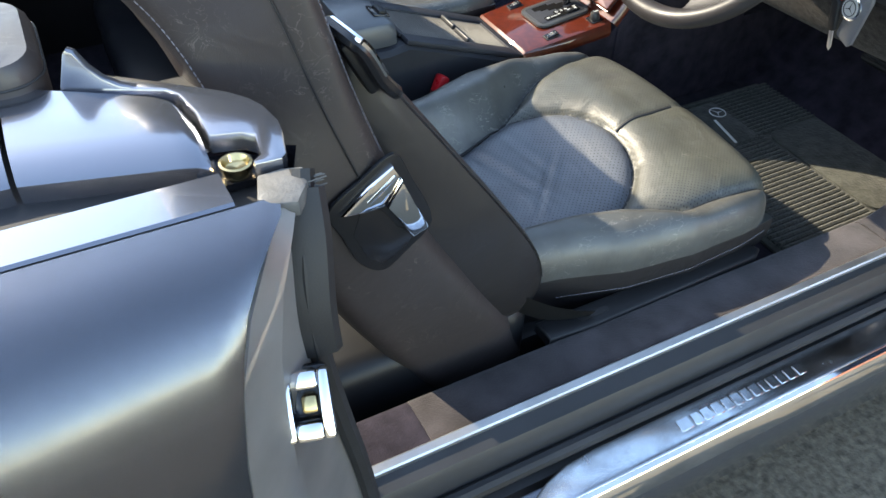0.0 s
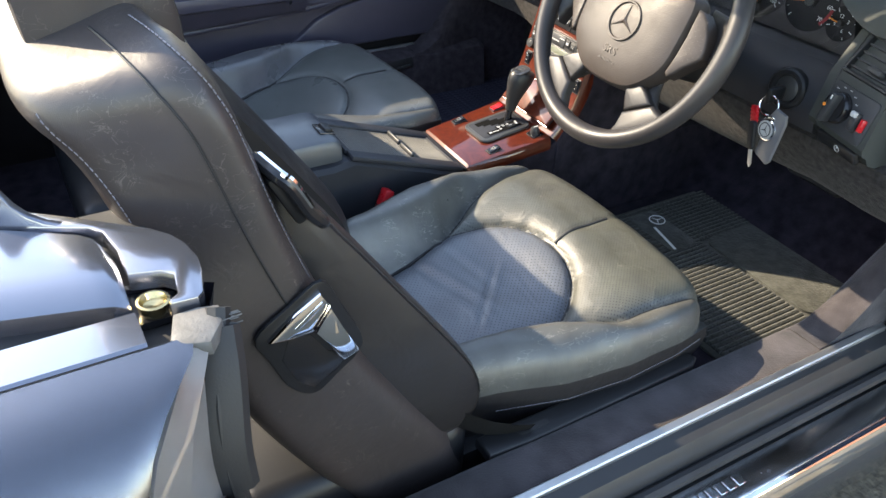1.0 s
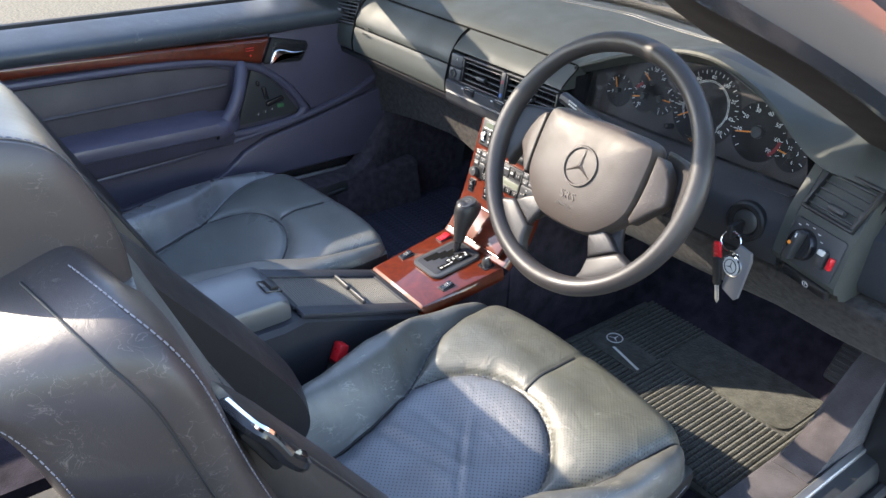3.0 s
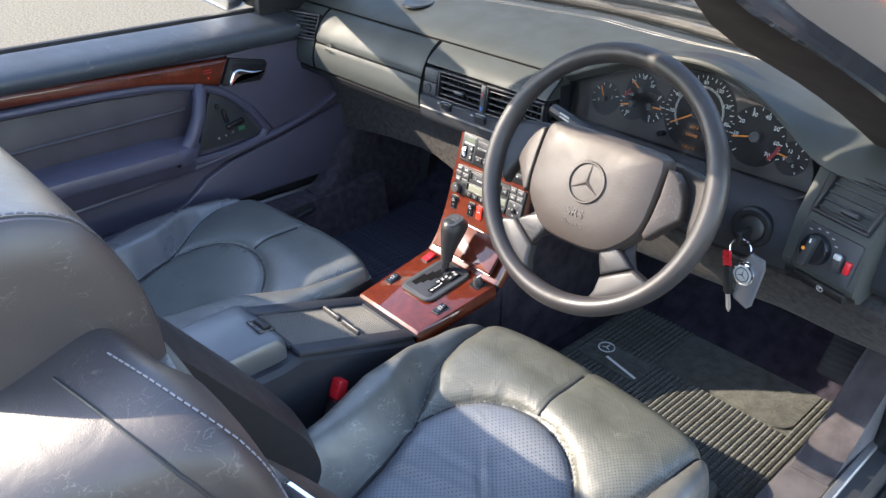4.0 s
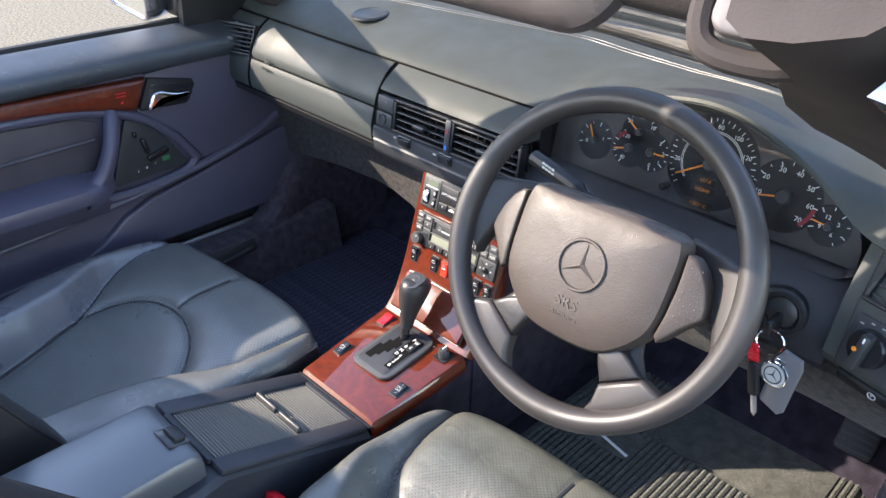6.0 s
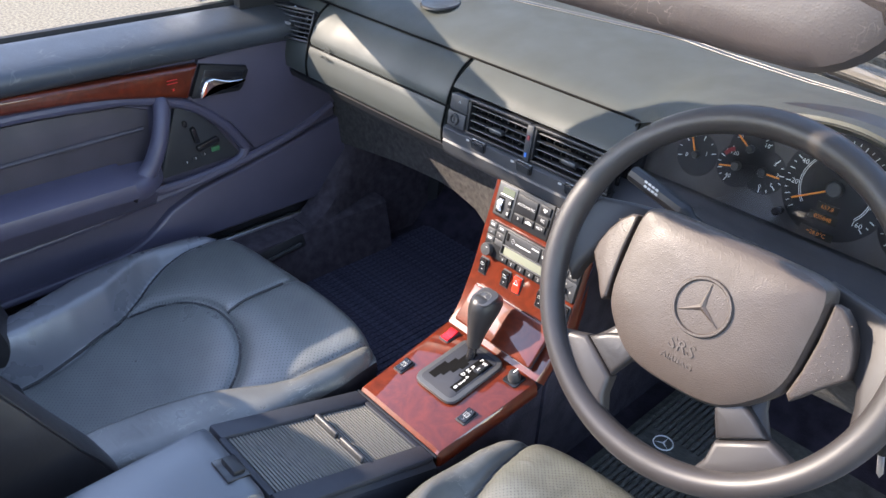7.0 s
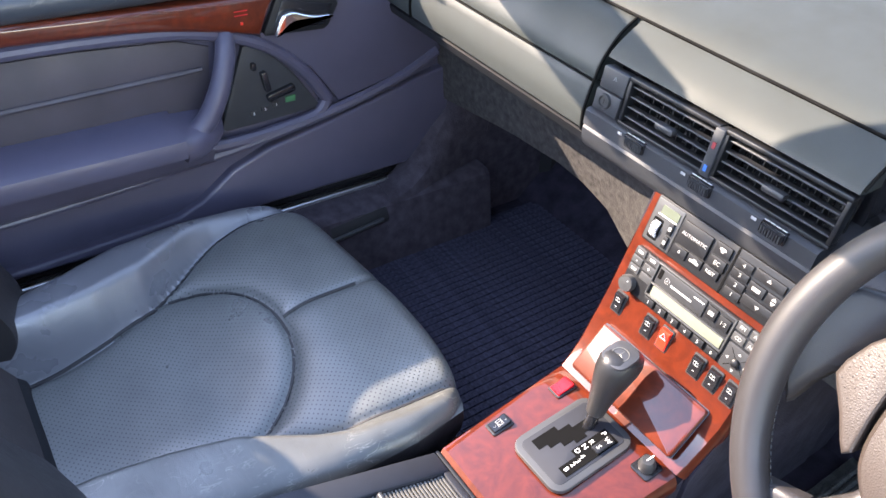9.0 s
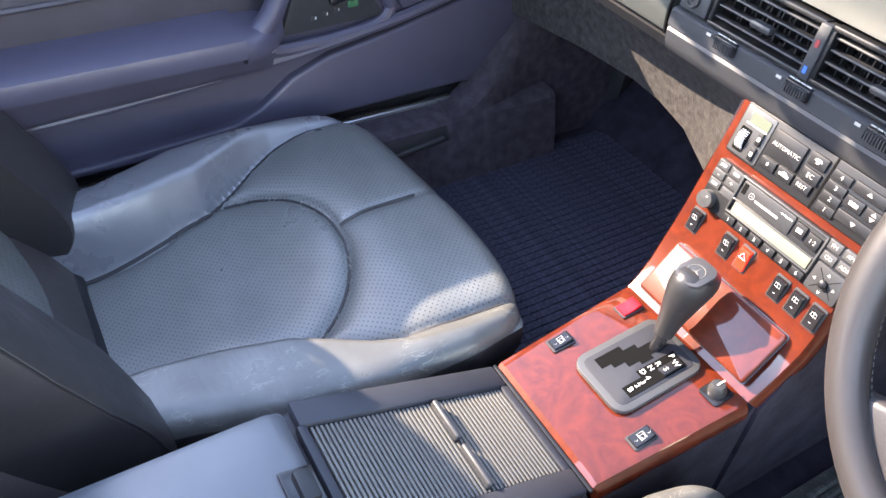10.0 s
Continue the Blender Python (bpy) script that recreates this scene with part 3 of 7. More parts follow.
def deck():
    # lid over the folded hood, in two lengths
    def lid(y):
        k = max(0.0, (y - 0.045) / 0.020)
        d = 0.006 * min(1.0, k) ** 3
        xi = interp(y, [-0.9, -0.06, -0.014, 0.05, 0.058, 0.065], [0.52, 0.56, 0.585, 0.626, 0.636, 0.665])
        xc = interp(y, [-0.9, -0.061, 0.064], [0.63, 0.662, 0.694])
        return [(xi, 0.82), (xi, 0.846 - d), (xi + 0.004, 0.850 - d), (0.5 * (xi + xc), 0.8515 - d), (xc - 0.012, 0.8512 - d), (xc, 0.850 - d), (xc + 0.008, 0.8475 - d), (xc + 0.020, 0.8425 - d), (xc + 0.0235, 0.8395 - d), (xc + 0.0245, 0.81)]
    for s in (-1, 1):
        part("hood_cover", strip_y(lambda y: [(s * x, z) for x, z in lid(y)], [-0.060, -0.0575, -0.03, 0.0, 0.03, 0.045, 0.055, 0.061, 0.065]), PAINT, car, "glossy silver-blue hood cover flap")
        part("hood_cover", strip_y(lambda y: [(s * x, z) for x, z in lid(y)], [-0.9, -0.5, -0.2, -0.08, -0.064]), PAINT, car, "glossy silver-blue hood cover")
    # corner piece round the latch opening
    corner = [(0.568, 0.002), (0.590, 0.032), (0.608, 0.054), (0.644, 0.097), (0.660, 0.110), (0.676, 0.117), (0.700, 0.121), (0.717, 0.119), (0.742, 0.113), (0.747, 0.108), (0.746, 0.089), (0.741, 0.089), (0.736, 0.096), (0.712, 0.099), (0.704, 0.092),
              (0.698, 0.0695), (0.664, 0.0685), (0.634, 0.063), (0.623, 0.055), (0.602, 0.014), (0.580, -0.014)]
    b = plate(corner, 0.016, 0.002, 2, m=at(0, 0, 0.836))
    part("deck_corner", b, PAINT, car, "glossy silver-blue corner of the rear deck")
    fin = [(0.0, 0.0), (0.012, 0.034), (0.015, 0.037), (0.020, 0.035), (0.027, 0.023), (0.036, 0.014), (0.048, 0.008), (0.066, 0.005), (0.066, 0.0)]
    part("deck_fin", plate(fin, 0.007, 0.002, m=basis((0.579, -0.015, 0.846), (0.45, 0.9, 0), (0, 0, 1))), PAINT, car, "pointed silver fin on the rear deck")
    pod = [[(x * k, y * k, z) for x, y in rounded(0.13, 0.30, 0.030, 6)] for k, z in ((1.0, 0.0), (1.0, 0.022), (0.985, 0.032), (0.95, 0.038), (0.6, 0.041), (0.05, 0.042))]
    part("roll_bar_cover", loft(pod, m=at(0.520, -0.172, 0.836)), BACK_LEATHER, car, "padded dark roll bar cover")
    part("cover_seam", tube([(0.520 + x * 1.004, -0.172 + y * 1.004, 0.857) for x, y in rounded(0.13, 0.30, 0.030, 6)], 0.0012, 5, closed=True), RUBBER, car)
    part("outer_deck_strip", strip_y([(0.7275, 0.80), (0.7275, 0.8375), (0.7300, 0.8405), (0.750, 0.8428), (0.770, 0.8442), (0.7725, 0.8425), (0.7725, 0.80)], [-0.9, -0.3, 0.0, 0.066]), PAINT, car, "silver-blue waist strip")
    part("deck_gap", box(0.20, 1.0, 0.02, m=at(0.66, -0.40, 0.815)), RUBBER, car)
    part("waist_seal", strip_y([(0.7735, 0.825), (0.7735, 0.8425), (0.776, 0.8445), (0.7785, 0.8425), (0.7785, 0.825)], [-0.9, 0.085]), RUBBER, car)
    part("latch_socket", lathe([(0.004, 0.0), (0.010, 0.001), (0.012, 0.006), (0.012, 0.011), (0.010, 0.0115), (0.0075, 0.007), (0.0, 0.006)], 20, m=at(0.724, 0.080, 0.831)), BRASS, car, "brass-coloured latch socket")
    part("latch_well", box(0.050, 0.050, 0.006, m=at(0.710, 0.078, 0.829)), PLASTIC_GLOSS, car)
    rub = [(0.750, 0.088), (0.776, 0.080), (0.784, 0.086), (0.790, 0.104), (0.772, 0.117), (0.753, 0.120), (0.749, 0.105)]
    b = plate(rub, 0.012, 0.003, m=at(0, 0, 0.834))
    torn = part("torn_seal_end", b, RUBBER_GREY, car, "frayed grey end of the rubber seal")
    random.seed(5)
    for i in range(14):
        p = Vector((0.752 + 0.018 * random.random(), 0.114, 0.836 + 0.008 * random.random()))
        part("thread", tube([p, p + Vector((random.uniform(-0.004, 0.004), random.uniform(0.010, 0.018), random.uniform(-0.004, 0.003)))], 0.0006, 4), RUBBER_GREY, torn)
    part("seal_tail", tube(spline([(0.768, 0.112, 0.838), (0.786, 0.108, 0.81), (0.806, 0.100, 0.76), (0.812, 0.100, 0.72)], 6), 0.017, 8, flat=0.45), RUBBER, car, "worn black rubber seal")
    part("hood_cover", plate([(-0.576, -0.50), (0.576, -0.50), (0.576, -0.9), (-0.576, -0.9)], 0.036, 0.012, 3, m=at(0, 0, 0.819)), PAINT, car, "glossy silver-blue hood cover")
    part("hood_well", strip_x([(-0.50, 0.50), (-0.49, 0.82), (-0.52, 0.82), (-0.53, 0.50)], [-0.60, 0.60]), CARPET, car, "black carpeted hood well")
    for s in (-1, 1):
        part("well_side", strip_y([(s * 0.575, 0.50), (s * 0.575, 0.815), (s * 0.60, 0.815), (s * 0.60, 0.50)], [-0.52, 0.0]), CARPET, car)


deck()


def windscreen():
    for s in (-1, 1):
        low, high = Vector((s * 0.665, 1.17, 0.892)), Vector((s * 0.632, 0.615, 1.170))
        rings = []
        top = 1.14 if s > 0 else 1.0
        for f in lin(0, top, 12):
            g = min(1.0, f)
            p = low.lerp(high, f) + Vector((s * 0.012, 0, 0.012)) * math.sin(math.pi * g)
            k = (0.052 + 0.050 * g) * (1 - 0.75 * max(0.0, (g - 0.72) / 0.28) ** 2)
            p += Vector((0, 0, 0.012 * max(0.0, (g - 0.72) / 0.28)))
            k *= 0.84
            prof = [(-k, -0.018), (-k * 0.93, -0.030), (-0.01, -0.036), (0.010, -0.034), (0.034, -0.026), (0.060, 0.000), (0.066, 0.034), (0.056, 0.056), (0.004, 0.058), (-0.016, 0.042), (-k * 0.85, 0.008), (-k * 0.97, -0.006)]
            rings.append([p + Vector((s * u, 0.45 * w, 0.89 * w)) for u, w in prof])
        part("screen_pillar", loft(rings), PILLAR, car, "black trimmed windscreen pillar")
        skin = []
        for f in lin(-0.06, top - 0.03, 14):
            p = low.lerp(high, f) + Vector((s * 0.012, 0, 0.012)) * math.sin(math.pi * min(1, max(0, f)))
            skin.append([p + Vector((s * u, 0.45 * w, 0.89 * w)) for u, w in ((0.036, -0.032), (0.052, -0.034), (0.068, -0.024), (0.076, 0.000), (0.077, 0.022), (0.072, 0.034), (0.063, 0.034), (0.055, 0.000))])
        part("pillar_skin", loft(skin), PAINT, car, "silver outer pillar skin")
    head = spline([(-0.68, 0.655, 1.158), (-0.62, 0.625, 1.178), (-0.45, 0.618, 1.186), (0.0, 0.612, 1.190), (0.45, 0.618, 1.186), (0.62, 0.625, 1.178), (0.68, 0.655, 1.158)], 8)
    part("screen_header", tube(head, 0.030, 12, flat=0.62), PILLAR, car, "black trimmed windscreen header")
    for s in (-1, 1):
        L = basis((s * 0.592, 0.594, 1.184), (0.98, 0.16 * s, -0.06 * s), (0, 0.48, 0.86))
        lp = part("latch_plate", plate(rounded(0.040, 0.034, 0.010), 0.010, 0.003, 3, m=L), LATCH, car, "pale header latch plate with a slotted hole")
        part("latch_hole", plate(rounded(0.009, 0.005, 0.0022), 0.0006, m=L @ at(-s * 0.008, 0.006, 0.0100) @ Matrix.Rotation(radians(25), 4, "Z")), PLASTIC_GLOSS, lp)
        part("latch_shroud", tube(spline([L @ Vector(p) for p in ((-0.028, 0.03, -0.004), (-0.027, -0.010, -0.003), (-0.014, -0.025, -0.002), (0.022, -0.023, -0.002), (0.036, -0.004, -0.004))], 6), 0.007, 10), PILLAR, car, "dark brown latch shroud")
    base = [(-0.70, 1.20, 0.905), (-0.45, 1.315, 0.912), (0.0, 1.39, 0.916), (0.45, 1.315, 0.912), (0.70, 1.20, 0.905)]
    lower, upper = spline(base, 8), spline([(-0.65, 0.640, 1.172), (-0.45, 0.630, 1.192), (0, 0.622, 1.198), (0.45, 0.630, 1.192), (0.65, 0.640, 1.172)], 8)
    b = loft([[a.lerp(c, f) + Vector((0, 0.03, 0.05)) * math.sin(math.pi * f) * 0.6 for f in lin(0, 1, 9)] for a, c in zip(lower, upper)], closed=False)
    bmesh.ops.solidify(b, geom=b.faces, thickness=0.004)
    g = part("windscreen", b, GLASS, car, "clear curved windscreen")
    g.visible_shadow = False
    part("screen_seal", tube([p + Vector((0, 0.004, 0.002)) for p in lower], 0.008, 8), RUBBER, car)
    cowl = loft([[p + Vector((0, 0.012, -0.006)), p + Vector((0, 0.06, -0.012)), p + Vector((0, 0.13, -0.012)), p + Vector((0, 0.13, -0.05)), p + Vector((0, 0.01, -0.05))] for p in lower])
    part("scuttle", cowl, PAINT_JAMB, car, "silver scuttle panel under the screen")
    wip = spline([(-0.48, 1.38, 0.93), (-0.1, 1.45, 0.937), (0.3, 1.42, 0.935), (0.60, 1.33, 0.925)], 8)
    wp = part("wiper_blade", tube(wip, 0.006, 6), PLASTIC, car, "black windscreen wiper")
    part("wiper_arm", tube(spline([(0.05, 1.52, 0.925), (0.2, 1.46, 0.945), (0.42, 1.395, 0.938)], 6), 0.007, 6), PLASTIC_GREY, wp)
    # bonnet and front wings
    def bon(y):
        f = (y - 1.47) / 1.5
        w = 0.74 - 0.05 * f * f
        z = 0.905 - 0.10 * f - 0.10 * f * f
        return [(-w, z - 0.045), (-w * 0.85, z - 0.012), (-0.28, z + 0.012), (-0.22, z + 0.016), (0, z + 0.012), (0.22, z + 0.016), (0.28, z + 0.012), (w * 0.85, z - 0.012), (w, z - 0.045)]
    b = loft([[(x, y - 0.10 * (x / 0.74) ** 2 * max(0, 1 - (y - 1.47) * 2), z) for x, z in bon(y)] for y in lin(1.50, 2.95, 14)], closed=False)
    bmesh.ops.solidify(b, geom=b.faces, thickness=0.003)
    part("bonnet", b, PAINT, car, "glossy silver-blue bonnet")
    for s in (-1, 1):
        def wing(y):
            f = (y - 1.25) / 1.7
            z = 0.885 - 0.08 * f - 0.09 * f * f
            return [(s * x, zz) for x, zz in ((0.745, z - 0.03), (0.80, z - 0.02), (0.86, z - 0.07), (0.90, z - 0.2), (0.90, 0.3))]
        b = loft([[(x, y, z) for x, z in wing(y)] for y in lin(1.25, 2.95, 14)], closed=False)
        bmesh.ops.solidify(b, geom=b.faces, thickness=0.003)
        part("front_wing", b, PAINT, car, "silver-blue front wing")
    part("nose", box(1.7, 0.1, 0.5, 0.04, 3, m=at(0, 2.95, 0.5)), PAINT, car)
    part("tail", box(1.75, 0.1, 0.55, 0.04, 3, m=at(0, -1.75, 0.55)), PAINT, car)
    part("boot_lid", plate([(-0.80, -0.92), (0.80, -0.92), (0.80, -1.75), (-0.80, -1.75)], 0.04, 0.015, m=at(0, 0, 0.83)), PAINT, car, "silver-blue boot lid")


windscreen()


def road_wheels():
    """The four wheels on which the car stands."""
    for s in (-1, 1):
        for y in (-0.80, 1.72):
            m = basis((s * 0.745, y, 0.315), (0, 1, 0), (0, 0, 1)) @ Matrix.Diagonal((1, 1, s, 1))
            tyre = lathe([(0.205, -0.095), (0.295, -0.105), (0.312, -0.080), (0.315, 0.0), (0.312, 0.080), (0.295, 0.105), (0.205, 0.098), (0.200, 0.0)], 40, m=m)
            w = part("wheel", tyre, RUBBER, car, "black road tyre")
            part("rim", lathe([(0.0, 0.070), (0.05, 0.072), (0.16, 0.060), (0.195, 0.085), (0.208, 0.095), (0.204, 0.02), (0.0, 0.0)], 32, m=m), ALU, w, "aluminium rim")


road_wheels()


def sun_visor(x0, x1, label):
    """A padded visor swung up, standing over the windscreen header."""
    v = thing("sun_visor", label, "sun visor", ((x0 + x1) / 2, 0.596, 1.146))
    w, h = x1 - x0, 0.225
    V = basis((0, 0.022, h / 2), (1, 0, 0), (0, 0.20, 1))
    rings = []
    for k, z in ((0.02, -0.0165), (0.5, -0.0162), (0.80, -0.0150), (0.92, -0.0122), (0.98, -0.0070), (1.0, 0.0), (0.98, 0.0070), (0.92, 0.0122), (0.80, 0.0150), (0.5, 0.0162), (0.02, 0.0165)):
        d = (1 - k) * 0.5 * h
        rings.append([(x * (1 - 2 * d / w), y * k, z) for x, y in rounded(w, h, 0.044, 8)])
    part("visor_pad", loft(rings, m=V), BACK_LEATHER, v)
    part("visor_rod", tube([(-w * 0.46, 0.012, 0.040), (w * 0.46, 0.012, 0.040)], 0.006, 8), CHROME, v)
    return v


sun_visor(0.010, 0.516, "brown-black padded leather sun visor swung up over the header")
sun_visor(-0.540, -0.010, "brown-black padded leather sun visor swung up over the header")


# ---- passenger door, shut ----
def door_profile():
    door = thing("passenger_door", "closed passenger door with navy trim and a walnut strip", "car door", (-0.70, 0.6, 0.40))
    door.location = (0, 0, 0)
    ys = lin(0.08, 1.17, 12)
    part("door_skin", strip_y([(-0.765, 0.845), (-0.80, 0.835), (-0.85, 0.79), (-0.885, 0.65), (-0.892, 0.45), (-0.88, 0.31), (-0.86, 0.31), (-0.80, 0.79)], ys), PAINT, door, "silver-blue outer skin")
    part("door_core", strip_y([(-0.80, 0.425), (-0.692, 0.425), (-0.692, 0.79), (-0.80, 0.79)], ys), DOOR_SOFT, door)
    rolled = [(-0.70, 0.782), (-0.678, 0.790), (-0.664, 0.802), (-0.659, 0.815), (-0.664, 0.827), (-0.682, 0.838), (-0.71, 0.849), (-0.732, 0.856), (-0.742, 0.852), (-0.742, 0.79)]
    rolled = [(p.x, p.y) for p in spline([(a, c, 0) for a, c in rolled[:9]], 4)] + rolled[9:]
    part("door_top_roll", strip_y(rolled, ys), DOOR_ROLL, door, "scuffed dark top roll")
    part("window_seal", strip_y([(-0.742, 0.84), (-0.742, 0.862), (-0.748, 0.864), (-0.762, 0.858), (-0.765, 0.84)], ys), RUBBER, door, "black rubber window seal")
    toward = lambda x: Matrix(((0, 0, 1, x), (1, 0, 0, 0), (0, 1, 0, 0), (0, 0, 0, 1)))
    # leather insert
    ins = [(0.08, 0.745), (0.40, 0.742), (0.56, 0.738), (0.70, 0.728), (0.745, 0.712), (0.74, 0.66), (0.715, 0.61), (0.08, 0.60)]
    part("insert_panel", plate(ins, 0.004, 0.002, m=toward(-0.692)), DOOR_LEATHER, door, "black leather insert")
    part("insert_pleat", tube([(-0.686, y, 0.668 + 0.02 * (y - 0.08)) for y in lin(0.08, 0.73, 12)], 0.004, 6), DOOR_LEATHER, door)
    stitches([(-0.6825, y, 0.673 + 0.02 * (y - 0.08)) for y in lin(0.10, 0.72, 30)], door, 0.006, 0.004, 0.0005, DOOR_LEATHER)
    # raised moulding that sweeps over the insert and round the switches
    rim = spline([(-0.684, 0.08, 0.757), (-0.684, 0.40, 0.754), (-0.684, 0.58, 0.751), (-0.684, 0.72, 0.738), (-0.684, 0.82, 0.704), (-0.684, 0.885, 0.650), (-0.683, 0.928, 0.590)], 8)
    part("upper_moulding", tube(rim, 0.0100, 10), DOOR_SOFT, door, "navy moulded rim")
    rim = spline([(-0.684, 0.928, 0.590), (-0.682, 0.905, 0.566), (-0.680, 0.83, 0.556), (-0.676, 0.74, 0.556), (-0.668, 0.69, 0.572)], 8)
    part("lower_moulding", tube(rim, 0.0105, 10), DOOR_SOFT, door)
    pull = spline([(-0.690, 0.768, 0.732), (-0.668, 0.761, 0.710), (-0.652, 0.742, 0.665), (-0.650, 0.715, 0.618), (-0.652, 0.680, 0.592), (-0.655, 0.640, 0.585)], 8)
    part("pull_handle", tube(pull, lambda f: 0.0135 + 0.004 * f, 12, flat=1.1), DOOR_SOFT, door, "navy pull handle")
    # armrest pad and ledge
    arm = lambda y: [(-0.692, 0.585), (-0.628, 0.580), (-0.612, 0.588), (-0.608, 0.602), (-0.612, 0.616), (-0.628, 0.624), (-0.66, 0.628), (-0.692, 0.628)]
    part("armrest", strip_y(arm, [0.08, 0.3, 0.5, 0.664, 0.671]), DOOR_SOFT, door, "navy leather armrest pad")
    def arm_end(y):
        k = 1 - 0.75 * ((y - 0.673) / 0.075) ** 2
        ring = [(-0.692, 0.572), (-0.640, 0.568), (-0.624, 0.574), (-0.616, 0.586), (-0.615, 0.598), (-0.620, 0.609), (-0.632, 0.616), (-0.66, 0.620), (-0.692, 0.622)]
        return [(-0.692 + (x + 0.692) * k, 0.592 + (z - 0.592) * (0.6 + 0.4 * k)) for x, z in ring]
    part("armrest_end", strip_y(arm_end, lin(0.673, 0.745, 10)), DOOR_SOFT, door)
    ledge = lambda y: [(-0.70, 0.60), (-0.645, 0.584), (-0.640, 0.575), (-0.655, interp(y, [0.08, 0.73, 1.05, 1.17], [0.515, 0.543, 0.584, 0.60]) + 0.006), (-0.663, interp(y, [0.08, 0.73, 1.05, 1.17], [0.512, 0.540, 0.580, 0.597])), (-0.70, interp(y, [0.08, 0.73, 1.05, 1.17], [0.50, 0.53, 0.572, 0.59]))]
    part("armrest_shell", strip_y(ledge, lin(0.08, 0.72, 8)), DOOR_SOFT, door)
    low = spline([(-0.676, 0.08, 0.512), (-0.676, 0.45, 0.521), (-0.676, 0.73, 0.541), (-0.678, 0.92, 0.566), (-0.680, 1.06, 0.598), (-0.682, 1.14, 0.632)], 6)
    part("lower_ridge", tube(low, 0.009, 8), DOOR_SOFT, door)
    # pocket panel at the foot
    poc = [(0.08, 0.418), (1.17, 0.424), (1.17, 0.605), (1.06, 0.580), (0.92, 0.548), (0.82, 0.530), (0.755, 0.505), (0.70, 0.463), (0.66, 0.446), (0.45, 0.434), (0.08, 0.43)]
    part("map_pocket", plate(poc, 0.016, 0.006, 3, m=toward(-0.692)), DOOR_SOFT, door, "navy map pocket panel")
    front = [(0.95, 0.58), (1.08, 0.607), (1.17, 0.64), (1.17, 0.79), (0.93, 0.79), (0.85, 0.785), (0.82, 0.715), (0.90, 0.65)]
    part("front_panel", plate(front, 0.010, 0.004, m=toward(-0.692)), DOOR_SOFT, door)
    # switches
    tri = [(0.802, 0.706), (0.792, 0.704), (0.748, 0.580), (0.754, 0.573), (0.905, 0.577), (0.912, 0.585), (0.87, 0.648), (0.83, 0.692)]
    sw = part("switch_panel", plate(tri, 0.008, 0.003, m=toward(-0.690)), PLASTIC_BAR, door, "dark grey seat switch panel")
    part("headrest_switch", plate(rounded(0.008, 0.012, 0.003), 0.006, 0.001, m=toward(-0.682) @ at(0.805, 0.672, 0)), PLASTIC_GLOSS, sw)
    part("back_switch", plate(rounded(0.010, 0.034, 0.003), 0.008, 0.002, m=toward(-0.682) @ at(0.822, 0.645, 0) @ Matrix.Rotation(radians(12), 4, "Z")), PLASTIC_GLOSS, sw)
    part("cushion_switch", plate(rounded(0.048, 0.012, 0.004), 0.008, 0.002, m=toward(-0.682) @ at(0.846, 0.621, 0) @ Matrix.Rotation(radians(14), 4, "Z")), PLASTIC_GLOSS, sw)
    for i in range(3):
        k = part("memory_key", plate(rounded(0.012, 0.008, 0.001), 0.002, 0.0006, m=toward(-0.682) @ at(0.800 + 0.019 * i, 0.594 + 0.0035 * i, 0)), PLASTIC_GREY, sw)
        writing(str(3 - i), 0.006, toward(-0.6797) @ at(0.800 + 0.019 * i, 0.594 + 0.0035 * i, 0), WHITE, k)
    part("memory_set_key", plate(rounded(0.017, 0.010, 0.001), 0.003, 0.0006, m=toward(-0.682) @ at(0.862, 0.606, 0)), GREEN, sw, "green key")
    # walnut strip
    top = [(0.08, 0.803), (0.41, 0.796), (0.63, 0.787), (0.845, 0.780)]
    bot = [(0.818, 0.720), (0.74, 0.738), (0.62, 0.756), (0.40, 0.767), (0.08, 0.772)]
    sp = [(p.x, p.y) for p in spline([(a, c, 0) for a, c in top], 6)] + [(p.x, p.y) for p in spline([(a, c, 0) for a, c in bot], 6)]
    part("walnut_strip", plate(sp, 0.020, 0.0095, 5, m=toward(-0.690)), WOOD, door, "glossy red-brown walnut strip")
    lamp = part("lock_lamp", box(0.003, 0.004, 0.004, 0.001, m=at(-0.6695, 0.79, 0.745)), RED_HAZARD, door)
    for i in range(2):
        part("lock_mark", box(0.001, 0.020, 0.0015, m=at(-0.6697, 0.79, 0.757 + 0.006 * i)), RED, door)
    # handle
    bez = [(0.850, 0.779), (0.943, 0.757), (0.948, 0.748), (0.930, 0.716), (0.922, 0.711), (0.828, 0.716), (0.824, 0.722)]
    hz = part("handle_bezel", plate(bez, 0.016, 0.005, m=toward(-0.690)), PLASTIC, door, "black handle bezel")
    cup = [(0.855, 0.768), (0.935, 0.750), (0.921, 0.720), (0.838, 0.724)]
    part("handle_cup", plate(cup, 0.0012, 0.0006, m=toward(-0.6742)), PLASTIC_GLOSS, hz)
    lever = [(0.836, 0.720), (0.848, 0.746), (0.856, 0.7515), (0.868, 0.752), (0.884, 0.746), (0.904, 0.7405), (0.930, 0.7385), (0.930, 0.734), (0.900, 0.734), (0.880, 0.735), (0.866, 0.734), (0.856, 0.728), (0.850, 0.719)]
    part("door_lever", plate([(p.x, p.y) for p in spline([(a, c, 0) for a, c in lever], 3, closed=True)], 0.011, 0.0042, 4, m=toward(-0.672)), CHROME, hz, "chrome door lever")
